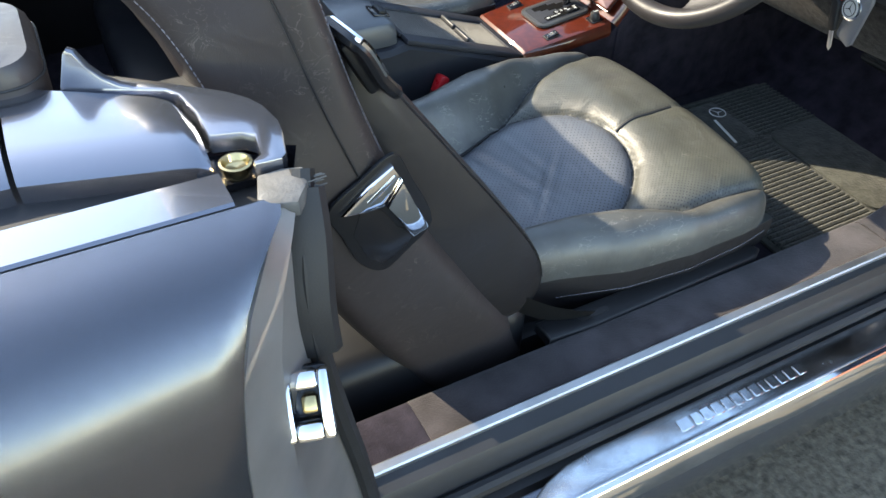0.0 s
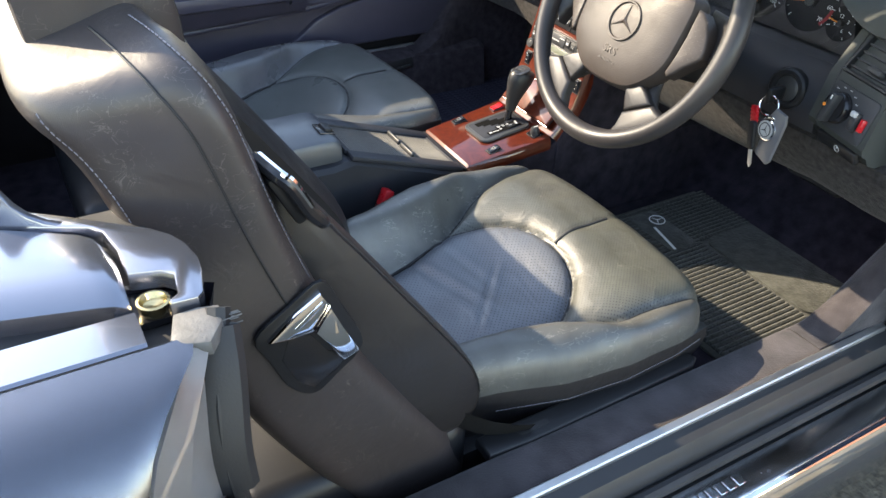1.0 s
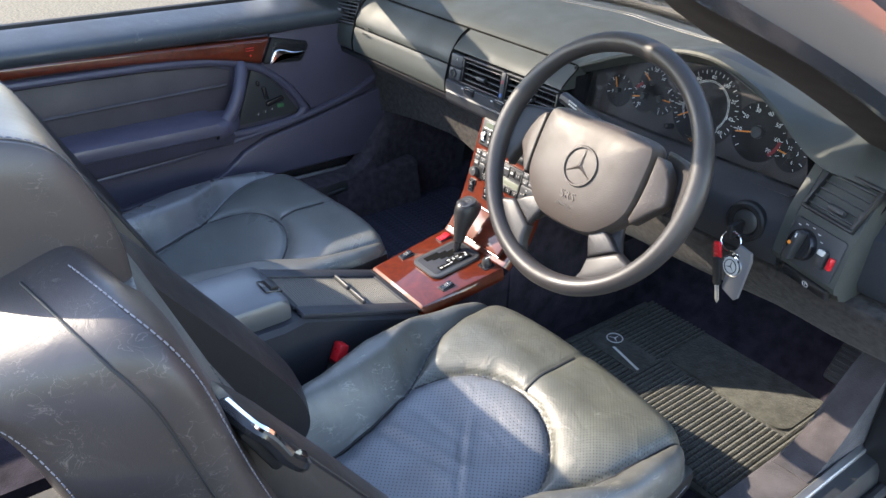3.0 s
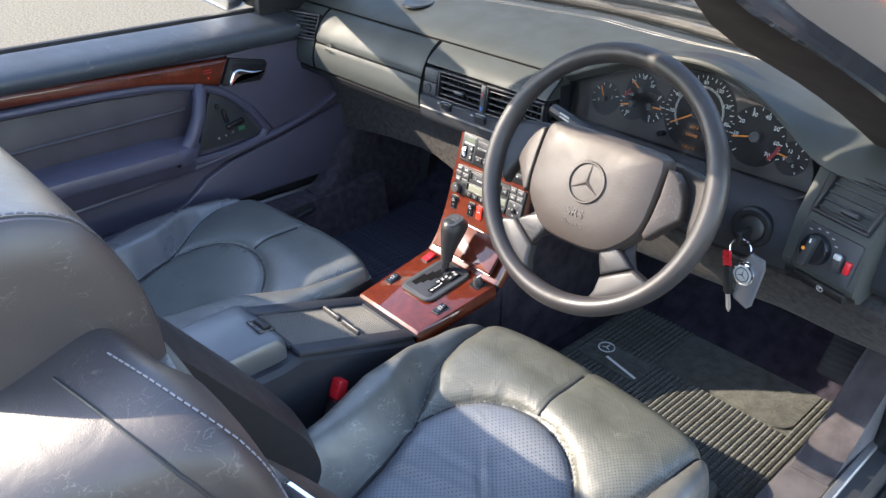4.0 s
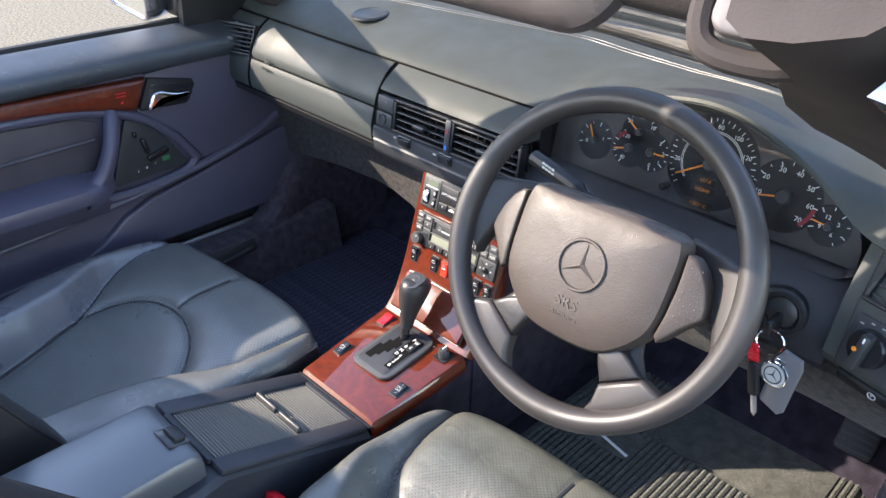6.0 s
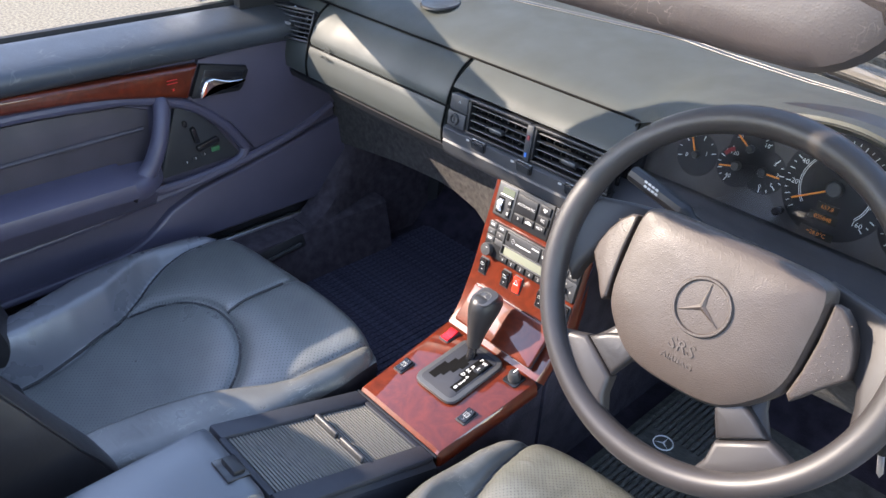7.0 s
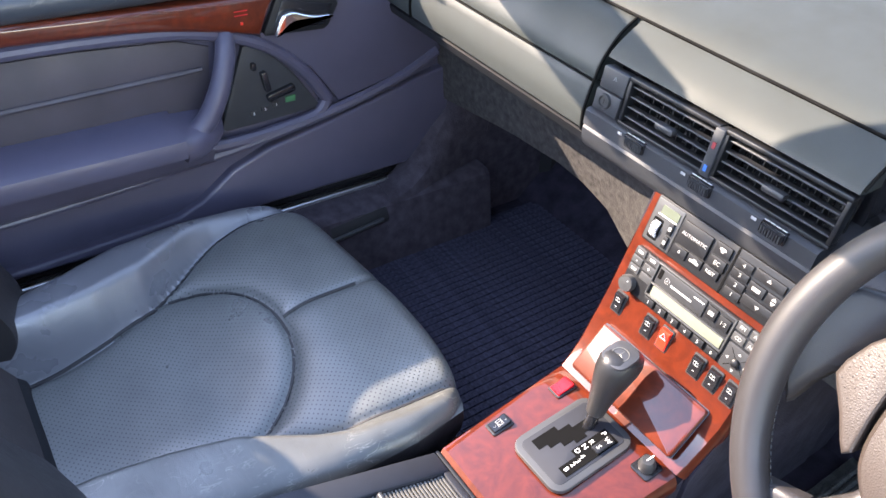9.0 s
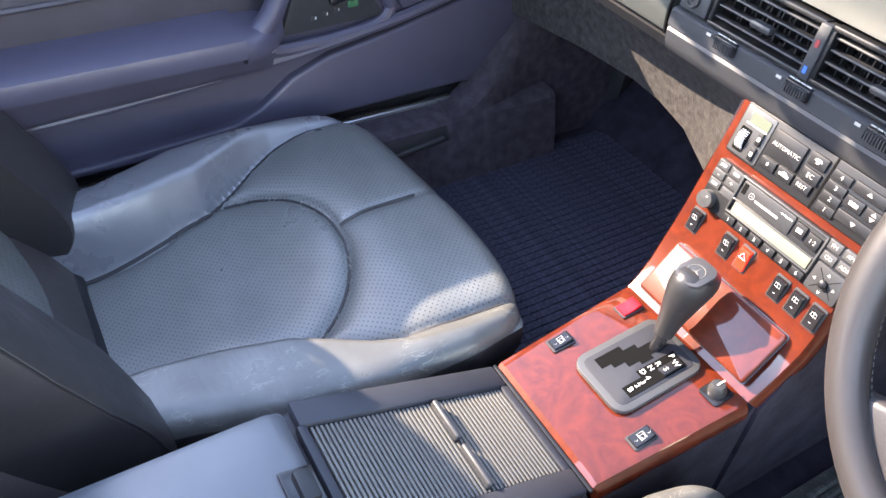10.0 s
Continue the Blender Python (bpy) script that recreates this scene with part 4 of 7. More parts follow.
    part("lock_pin", lathe([(0.004, 0), (0.004, 0.008), (0.003, 0.010), (0, 0.0105)], 12, m=at(-0.675, 1.06, 0.843)), CHROME, door)
    # sail panel and mirror
    sail = [(0.962, 0.845), (1.26, 0.845), (1.26, 0.885), (1.17, 0.925), (1.06, 0.975), (1.00, 0.985), (0.966, 0.97)]
    part("sail_panel", plate(sail, 0.02, 0.006, m=toward(-0.735)), PLASTIC, door, "black mirror sail panel")
    Mm = basis((-0.885, 0.945, 0.915), (1, -0.10, 0), (0, 0, 1))
    shell = []
    for k, z in ((0.30, -0.075), (0.62, -0.066), (0.85, -0.045), (0.97, -0.012), (1.0, 0.012), (0.985, 0.018), (0.93, 0.018), (0.91, 0.012)):
        shell.append([Mm @ Vector((x * k, y * k, z)) for x, y in rounded(0.235, 0.125, 0.030, 6)])
    mir = part("door_mirror", loft(shell), PAINT, door, "silver-blue door mirror")
    part("mirror_glass", plate(rounded(0.212, 0.104, 0.024, 6), 0.002, m=Mm @ at(0, 0, 0.0125)), MIRROR, mir)
    part("mirror_foot", box(0.10, 0.05, 0.05, 0.015, 3, m=at(-0.79, 0.99, 0.885)), PLASTIC, mir)
    return door


door_profile()
# ---- dashboard ----
def vent(parent, m, w, h, n, name="air_vent", split=False, tabs=(0.0,), low=0.06):
    """A louvred outlet in the x-y plane of m, w wide and h high."""
    fr = bmesh.new()
    t = 0.005
    for cx, cy, sx, sy in ((0, h / 2 + t / 2, w + 2 * t, t), (0, -h / 2 - t / 2, w + 2 * t, t), (-w / 2 - t / 2, 0, t, h), (w / 2 + t / 2, 0, t, h)):
        box(sx, sy, 0.014, 0.0015, m=m @ at(cx, cy, -0.003), bm=fr)
    v = part(name, fr, PLASTIC, parent, "black louvred air vent")
    part("vent_throat", box(w, h, 0.002, m=m @ at(0, 0, -0.030)), PLASTIC_GLOSS, v)
    slat = None
    for i in range(n):
        y = -h / 2 + h * (i + 0.5) / n
        mm = m @ at(0, y, -0.005) @ Matrix.Rotation(radians(-4), 4, "X")
        if slat is None:
            slat = part("slat", box(w, 0.0024, 0.0115, 0.0010, 2), PLASTIC_BAR, v)
            slat.matrix_local = mm
        else:
            share(slat, v, mm, "slat")
    fin = None
    k = max(3, int(w / 0.014))
    for i in range(k):
        mm = m @ at(-w / 2 + w * (i + 0.5) / k, 0, -0.020)
        if fin is None:
            fin = part("fin", box(0.0012, h, 0.012), PLASTIC, v)
            fin.matrix_local = mm
        else:
            share(fin, v, mm, "fin")
    for tx in tabs:
        part("vent_tab", box(0.026, 0.008, 0.012, 0.003, m=m @ at(tx, -h * low, 0.006)), PLASTIC_GREY, v)
    return v


dash = thing("dashboard", "soft dark blue-grey dashboard lit by patches of sun", "dashboard")
SEAM_Y, SEAM_Z = 1.095, 0.867


def base_y(x):
    return interp(abs(x), [0, 0.45, 0.70, 0.76], [1.385, 1.31, 1.20, 1.16])


HOOD_X = [0.085, 0.13, 0.19, 0.28, 0.37, 0.454, 0.51, 0.559, 0.60]
HOOD_Z = [0.867, 0.886, 0.913, 0.944, 0.954, 0.929, 0.898, 0.868, 0.863]


def hood_z(x):
    """Height of the dial hood's lip, a smooth arch through the given points."""
    i = min(len(HOOD_X) - 2, max(0, int(np.searchsorted(HOOD_X, x)) - 1))
    def slope(k):
        a, b = max(0, k - 1), min(len(HOOD_X) - 1, k + 1)
        return (HOOD_Z[b] - HOOD_Z[a]) / (HOOD_X[b] - HOOD_X[a])
    h = HOOD_X[i + 1] - HOOD_X[i]
    t = min(1.0, max(0.0, (x - HOOD_X[i]) / h))
    return ((2 * t ** 3 - 3 * t * t + 1) * HOOD_Z[i] + (t ** 3 - 2 * t * t + t) * h * slope(i) + (3 * t * t - 2 * t ** 3) * HOOD_Z[i + 1] + (t ** 3 - t * t) * h * slope(i + 1))


def top_profile(x):
    y0, z0 = SEAM_Y, SEAM_Z
    if x > 0.08:
        z0 = hood_z(x)
        y0 = interp(x, [0.08, 0.10, 0.14, 0.50, 0.56, 0.60, 0.70], [SEAM_Y, 1.090, 1.086, 1.084, 1.078, 1.060, 1.055])
    y1 = base_y(x) - 0.003
    zb = 0.912
    pts = []
    for f in lin(0, 1, 9):
        z = z0 + (zb - z0) * f + 0.014 * math.sin(math.pi * f) * (1 - min(1, max(0, (z0 - 0.867) / 0.06)))
        pts.append((y0 + (y1 - y0) * f, z))
    pts[0] = (y0 + 0.004, z0 - 0.002)
    return [(y0, z0 - 0.008)] + pts + [(y1, zb - 0.06), (y0 + 0.02, z0 - 0.02)]


def dash_z(x, d):
    """Height of the dashboard top at the distance d behind the windscreen's foot."""
    pts = top_profile(x)[1:10]
    return interp(base_y(x) - d, [p[0] for p in pts], [p[1] for p in pts])


xs = lin(-0.735, 0.06, 22) + lin(0.085, 0.62, 40) + [0.66, 0.70, 0.735]
part("dash_top", strip_x(top_profile, xs), DASH, dash, "grained dark dashboard top")
part("defroster_slot", loft([[(x, base_y(x) - 0.057, dash_z(x, 0.057) + 0.0008), (x, base_y(x) - 0.043, dash_z(x, 0.043) + 0.0008), (x, base_y(x) - 0.043, 0.905), (x, base_y(x) - 0.057, 0.905)] for x in lin(-0.58, 0.58, 50)]), PLASTIC_GREY, dash, "dark defroster strip")
for d in (0.044, 0.056):
    part("slot_edge", tube([(x, base_y(x) - d, dash_z(x, d) + 0.0006) for x in lin(-0.58, 0.58, 50)], 0.0007, 6), TAMBOUR, dash)
for s in (-1, 1):
    sp = part("tweeter_grille", lathe([(0.0, 0.0), (0.030, 0.0), (0.034, 0.0015), (0.036, 0.0005), (0.037, -0.002)], 28, m=at(s * 0.40, 1.185, 0.9015) @ Matrix.Rotation(radians(6), 4, "X")), PLASTIC, dash, "round speaker grille")


def face(f):
    """The rounded rear face of the passenger side, f = 0 at the top seam and 1 at the lower edge."""
    P = spline([(0, SEAM_Y - 0.002, SEAM_Z - 0.001), (0, 1.070, 0.850), (0, 1.050, 0.822), (0, 1.040, 0.790), (0, 1.034, 0.760), (0, 1.036, 0.735)], 8)
    i = f * (len(P) - 1)
    a = int(min(len(P) - 2, math.floor(i)))
    p = P[a].lerp(P[a + 1], i - a)
    return p.y, p.z


def face_piece(x0, x1, f0, f1, name, label="", mat=None, slope=0.0):
    fs = lin(f0, f1, 12)
    pts = [face(f) for f in fs]
    n = 8
    rings = []
    for i, x in enumerate([x0, x0 + 0.002] + lin(x0 + 0.01, x1 - 0.01, 5) + [x1 - 0.002, x1]):
        ins = 0.003 if x in (x0, x1) else 0.0
        ring = [(x, y + ins + (0.003 if k in (0, len(pts) - 1) else 0), z) for k, (y, z) in enumerate(pts)]
        ring += [(x, pts[-1][0] + 0.03, pts[-1][1]), (x, pts[0][0] + 0.03, pts[0][1] - 0.01)]
        rings.append(ring)
    return part(name, loft(rings), mat or DASH, dash, label)


face_piece(-0.608, -0.226, 0.012, 0.55, "airbag_cover_upper", "dark soft airbag cover")
cov = face_piece(-0.608, -0.226, 0.558, 1.0, "airbag_cover_lower", "dark soft airbag cover")
face_piece(-0.735, -0.612, 0.012, 0.20, "corner_pad")
face_piece(-0.735, -0.612, 0.56, 1.0, "corner_panel")
part("dash_carrier", strip_x([(1.075, 0.735), (1.066, 0.79), (1.10, 0.855), (1.30, 0.86), (1.30, 0.70), (1.10, 0.70)], [-0.735, -0.226]), RUBBER, dash)
tilt_v = basis((-0.668, 1.040, 0.826), (1, 0.30, 0), (0, 0.42, 0.91))
vent(dash, tilt_v, 0.105, 0.052, 6, tabs=(0.0,))
m_srs = basis((-0.545, 1.0385, 0.803), (1, 0, 0), (0, 0.33, 0.94))
srs = writing("SRS", 0.0125, m_srs, DASH, cov, "embossed_lettering", 0.0006)
writing("AIRBAG", 0.0075, m_srs @ at(0, -0.014, 0.0012), DASH, cov, "embossed_lettering", 0.0006)
part("under_edge", strip_x([(1.050, 0.733), (1.042, 0.728), (1.046, 0.716), (1.075, 0.712), (1.075, 0.733)], [-0.70, -0.226]), PLASTIC, dash)


lead = [Vector((0, *face(f))) for f in lin(0.0, 1.0, 20)]
for x in (-0.610, -0.2245):
    part("pad_joint", tube([Vector((x, p.y - 0.0005, p.z + 0.0005)) for p in lead], 0.0019, 6), SLOT, dash, "dark joint line")
part("pad_joint", tube([Vector((x, SEAM_Y - 0.0015, SEAM_Z + 0.0003)) for x in lin(-0.735, 0.088, 30)], 0.0019, 6), SLOT, dash, "dark joint line")
part("pad_joint", tube([Vector((x, face(0.554)[0] - 0.0002, face(0.554)[1])) for x in lin(-0.606, -0.228, 12)], 0.0011, 6), SLOT, dash, "dark joint line")
part("pad_joint", tube(spline([Vector((0.090, 1.0945, 0.8668)), Vector((0.0985, 1.092, 0.866)), Vector((0.1035, 1.080, 0.8600)), Vector((0.1045, 1.062, 0.8480)), Vector((0.1045, 1.049, 0.836))], 4), 0.0015, 6), SLOT, dash, "dark joint line")


def knee(x):
    low = interp(x, [-0.70, -0.65, -0.49, -0.35, -0.287, -0.234, -0.21, -0.145, -0.108], [0.53, 0.537, 0.559, 0.568, 0.560, 0.542, 0.522, 0.512, 0.50])
    yb = interp(x, [-0.70, -0.22, -0.108], [1.16, 1.16, 1.125])
    return [(1.066, 0.722), (1.090, 0.708), (yb - 0.040, 0.680), (yb - 0.012, 0.635), (yb - 0.003, low + 0.02), (yb, low + 0.004), (yb + 0.012, low), (1.30, low - 0.01), (1.30, 0.722)]


part("knee_lining", strip_x(knee, lin(-0.70, -0.20, 10) + lin(-0.18, -0.108, 10)), SUEDE, dash, "grey suede lining under the dashboard")


def centre_panel():
    x0, x1 = -0.218, 0.098
    f = lambda z: interp(z, [0.70, 0.735, 0.76, 0.83, 0.85, 0.867], [1.052, 1.040, 1.037, 1.047, 1.066, SEAM_Y - 0.002])
    def top(x):
        return [(f(0.866), 0.866), (1.078, 0.858), (1.062, 0.847), (1.050, 0.836), (1.048, 0.831), (1.06, 0.828), (1.11, 0.828), (1.11, 0.862)]
    part("centre_pad", strip_x(top, [x0 + 0.002, x0 + 0.004, -0.1, 0.0, x1 - 0.004, x1 + 0.004]), DASH, dash, "dark soft pad over the vents")
    part("centre_back", box(x1 - x0 + 0.01, 0.05, 0.14, m=at((x0 + x1) / 2, 1.11, 0.78)), PLASTIC_GLOSS, dash)
    up = (0, 0.12, 0.99)
    m = basis((0, 1.043, 0.797), (1, 0.02, 0), up)
    vent(dash, m @ at(-0.1090, 0.002, 0), 0.114, 0.047, 4, tabs=(0.004,))
    vent(dash, m @ at(0.0310, 0.002, 0), 0.130, 0.047, 4, tabs=(0.002,))
    d = part("vent_divider", box(0.013, 0.056, 0.018, 0.003, m=m @ at(-0.0445, 0.001, -0.002)), PLASTIC_BAR, dash)
    part("warm_mark", box(0.004, 0.007, 0.001, m=m @ at(-0.0445, 0.010, 0.0072)), RED_PRINT, d)
    part("cold_mark", box(0.004, 0.007, 0.001, m=m @ at(-0.0445, -0.016, 0.0072)), BLUE, d)
    sw = part("key_block", box(0.038, 0.026, 0.016, 0.002, m=m @ at(-0.1915, 0.0155, -0.004)), PLASTIC_BAR, dash, "blank dark key with a faint mark")
    part("key_mark", tube([m @ at(-0.190, 0.019, 0.0042) @ Vector(p) for p in ((-0.002, -0.002, 0), (0, 0.002, 0), (0.002, -0.002, 0))], 0.0004, 4), LEGEND, sw)
    lk = part("lock_block", box(0.038, 0.025, 0.016, 0.002, m=m @ at(-0.1935, -0.0115, -0.004)), PLASTIC_BAR, dash, "dark block with a round lock")
    part("lock_ring", lathe([(0.0, 0.0030), (0.0055, 0.0030), (0.0062, 0.0045), (0.0085, 0.0045), (0.0095, 0.0025), (0.0098, 0.0)], 24, m=m @ at(-0.196, -0.0105, 0.0025)), PLASTIC_GREY, lk)
    part("lock_slot", box(0.0012, 0.006, 0.0012, m=m @ at(-0.196, -0.0105, 0.0058)), RUBBER, lk)
    strip = lambda x: [(1.046, 0.7705), (1.034, 0.7695), (1.0305, 0.767), (1.0295, 0.750), (1.0322, 0.7475), (1.0302, 0.744), (1.032, 0.730), (1.036, 0.721), (1.043, 0.715), (1.09, 0.712), (1.09, 0.7705)]
    lo = part("thumbwheel_bar", strip_x(strip, [x0, x0 + 0.003, -0.1, 0, x1 - 0.003, x1]), PLASTIC_BAR, dash, "dark moulded bar with three thumbwheels")
    for x in (-0.139, -0.044, 0.048):
        mw = at(x + 0.003, 1.0305, 0.7625)
        part("wheel_bezel", box(0.030, 0.008, 0.014, 0.002, m=mw), PLASTIC_GLOSS, lo)
        cut = [(-0.012, 0.0035), (-0.012, -0.0035)]
        for i in range(8):
            a = -0.0116 + 0.003 * i
            cut += [(a, -0.0072), (a + 0.002, -0.0072), (a + 0.0022, -0.0052), (a + 0.0028, -0.0052)]
        cut += [(0.0125, -0.0035), (0.0125, 0.0035)]
        part("thumbwheel", plate(cut, 0.010, m=mw @ at(0, 0, -0.005)), PLASTIC_GREY, lo, "ribbed thumbwheel", smooth=False)
        bars = bmesh.new()
        for i in range(4):
            box(0.0055, 0.0008, 0.0011, m=mw @ at(-0.010 + 0.0068 * i, -0.0012, 0.0088), bm=bars)
        part("scale_mark", bars, LEGEND, lo)
        part("end_mark", box(0.006, 0.0008, 0.003, m=mw @ at(-0.024, -0.001, 0.002)), LEGEND, lo)


centre_panel()


def binnacle():
    # carrier behind the dials, the panel below them and the side tower
    low = lambda x: [(1.118, 0.792), (1.090, 0.786), (1.060, 0.768), (1.048, 0.745), (1.046, 0.715), (1.052, 0.692), (1.075, 0.682), (1.12, 0.682), (1.16, 0.79)]
    part("column_panel", strip_x(low, [0.086, 0.10, 0.2, 0.3, 0.4, 0.5, 0.56, 0.572]), PLASTIC_LOW, dash, "dark panel below the dials")
    kl = lambda x: interp(x, [0.1, 0.42, 0.56, 0.66, 0.74], [0.556, 0.566, 0.575, 0.569, 0.572])
    kn = lambda x: [(1.064, 0.692), (1.052, 0.686), (1.051, 0.676), (1.060, 0.660), (1.082, 0.630), (1.112, kl(x) + 0.022), (1.134, kl(x) + 0.006), (1.150, kl(x)), (1.30, kl(x) - 0.01), (1.30, 0.69)]
    part("knee_lining", strip_x(kn, lin(0.108, 0.745, 14)), SUEDE, dash, "grey suede lining under the dashboard")
    M = basis((0.325, 1.128, 0.850), (1, 0, 0), (0, 0.20, 0.98))
    out = [(-0.232, -0.010), (-0.222, -0.056), (-0.20, -0.068), (0.20, -0.068), (0.226, -0.060), (0.238, -0.030), (0.222, 0.012), (0.180, 0.050), (0.12, 0.078), (0.04, 0.094), (-0.06, 0.088), (-0.13, 0.070), (-0.19, 0.040), (-0.222, 0.014)]
    out = [(p.x * 1.03, p.y * 1.12 + 0.004) for p in spline([(a, b, 0) for a, b in out], 4, closed=True)]
    out = [(a, min(b, (hood_z(0.325 + a) - 0.020 - 0.850) / 0.98)) for a, b in out]
    cl = part("instrument_panel", plate(out, 0.006, 0.002, m=M @ at(0, 0, -0.006)), DIAL_PANEL, dash, "black instrument cluster with white figures and orange needles")
    # walls from the hood's lip to the dials
    lip = [(x, 1.084, hood_z(x) - 0.006) for x in lin(0.097, 0.556, 40)] + [(0.566, 1.082, 0.835), (0.566, 1.086, 0.800), (0.545, 1.088, 0.786)] + [(x, 1.088, 0.785) for x in lin(0.50, 0.13, 8)] + [(0.100, 1.088, 0.790), (0.092, 1.086, 0.82)]
    c_ = Vector((0.33, 0, 0.855))
    back = [Vector((c_.x + (x - c_.x) * 1.0, 1.150 - 0.0 * y, c_.z + (z - c_.z) * 1.0)) for x, y, z in lip]
    part("cluster_surround", loft([[Vector(p) for p in lip], back], caps=False), PLASTIC, dash, "dark hood rim round the dials")
    lens = plate([(a * 1.02, b * 1.02) for a, b in out], 0.0012, m=M @ at(0, 0, 0.014) @ Matrix.Rotation(radians(7), 4, "X"))
    ln = part("cluster_lens", lens, LENS, cl, "clear lens")
    ln.visible_shadow = False

    def dial(cx, cy, r, a0, a1, ticks, numbers, needle, size=0.0085, hub=0.009, nr=None, red=None, rings=()):
        d = part("dial_plate", lathe([(0.0, 0.0006), (r * 1.06, 0.0006), (r * 1.08, 0.0)], 40, m=M @ at(cx, cy, 0)), DIAL, cl)
        tb = bmesh.new()
        for i in range(ticks):
            a = radians(a0 + (a1 - a0) * i / (ticks - 1))
            long = i % 2 == 0
            L = 0.006 if long else 0.0035
            box(L, 0.0011 if long else 0.0008, 0.0004, m=M @ at(cx + math.cos(a) * (r - L / 2), cy + math.sin(a) * (r - L / 2), 0.001) @ Matrix.Rotation(a, 4, "Z"), bm=tb)
        part("dial_marks", tb, WHITE, d)
        for q in rings:
            arc = [M @ Vector((cx + q * math.cos(a), cy + q * math.sin(a), 0.0010)) for a in (radians(v) for v in lin(a0, a1, 40))]
            part("scale_arc", tube(arc, 0.00045, 4), WHITE, d)
        k = len(numbers)
        for i, t in enumerate(numbers):
            if t == "":
                continue
            a = radians(a0 + (a1 - a0) * i / max(1, k - 1))
            rr = (nr or r - 0.013)
            writing(t, size * 1.02, M @ at(cx + math.cos(a) * rr, cy + math.sin(a) * rr, 0.0012), WHITE, d, "figure", 0.0001)
        a = radians(needle)
        L = r * 0.86
        nb = box(L, 0.0022, 0.0012, 0.0005, 1, m=M @ at(cx + math.cos(a) * L / 2, cy + math.sin(a) * L / 2, 0.005) @ Matrix.Rotation(a, 4, "Z"))
        part("needle", nb, ORANGE, d, "orange needle")
        part("needle_hub", lathe([(0.0, 0.008), (hub * 0.8, 0.008), (hub, 0.006), (hub, 0.0)], 20, m=M @ at(cx, cy, 0)), PLASTIC_GREY, d)
        if red:
            rb = bmesh.new()
            for q in lin(red[0], red[1], 8):
                a = radians(q)
                box(0.0055, 0.0034, 0.0004, m=M @ at(cx + math.cos(a) * (r - 0.004), cy + math.sin(a) * (r - 0.004), 0.0013) @ Matrix.Rotation(a, 4, "Z"), bm=rb)
            part("red_sector", rb, RED_PRINT, d)
        return d

    dial(0.026, 0.008, 0.059, 222, -40, 33, ["", "20", "40", "60", "80", "100", "120", "140", "160"], 212, 0.0085, 0.010, nr=0.0480, rings=(0.0425, 0.0405))
    dial(0.128, -0.002, 0.043, 226, -42, 15, ["", "10", "20", "30", "40", "50", "60", "70"], 194, 0.0090, 0.010, nr=0.033, red=(-8, -44))
    dial(0.189, -0.019, 0.024, 200, -60, 8, ["9", "12", "3", "6"], 172, 0.0075, 0.005)
    dial(-0.153, -0.013, 0.027, 200, 20, 7, ["0", "", "1"], 118, 0.0075, 0.005)
    dial(-0.086, 0.018, 0.027, 150, 30, 8, ["30", "20", "10"], 146, 0.0075, 0.005, nr=0.021)
    dial(-0.096, -0.008, 0.026, 120, 245, 7, ["120", "", "40"], 195, 0.0075, 0.006, nr=0.017, red=(120, 150))
    dial(-0.061, -0.004, 0.026, -85, 55, 7, ["0", "1", "2", "3"], 2, 0.0070, 0.006, nr=0.018)
    for (x, y, t, w) in ((0.026, -0.0165, "657.8", 0.026), (0.025, -0.0295, "035848", 0.034), (0.0245, -0.0500, "+28.0°C", 0.040)):
        dp = part("display", box(w, 0.0095, 0.001, m=M @ at(x, y, 0.0012)), LCD_DARK, cl, "small dark display")
        writing(t, 0.0070, M @ at(x, y, 0.002), ORANGE, dp, "figure", 0.0001)
    marks = bmesh.new()
    for i in range(11):
        x = -0.195 + i * 0.036
        if abs(x - 0.02) < 0.03:
            continue
        tube([M @ Vector((x + 0.005 * math.cos(q), -0.060 + 0.003 * math.sin(q), 0.0008)) for q in (2 * math.pi * j / 8 for j in range(8))], 0.0005, 4, closed=True, bm=marks)
    part("warning_symbol", marks, PLASTIC_GREY, cl)
    part("trip_knob", lathe([(0.0, 0.018), (0.004, 0.018), (0.005, 0.016), (0.005, 0)], 12, m=M @ at(-0.025, -0.040, 0)), PLASTIC_GLOSS, cl)
    # ignition
    I = basis((0.512, 1.046, 0.742), (1, 0.04, 0), (0, 0.14, 0.99))
    ig = part("ignition_bezel", lathe([(0.0195, 0.001), (0.023, 0.0055), (0.028, 0.005), (0.031, 0.002), (0.032, -0.008)], 30, m=I), PLASTIC, dash, "black ignition lock")
    part("ignition_face", lathe([(0.0, 0.003), (0.014, 0.003), (0.019, 0.001), (0.020, 0.0)], 24, m=I), PLASTIC_GREY, ig)


binnacle()


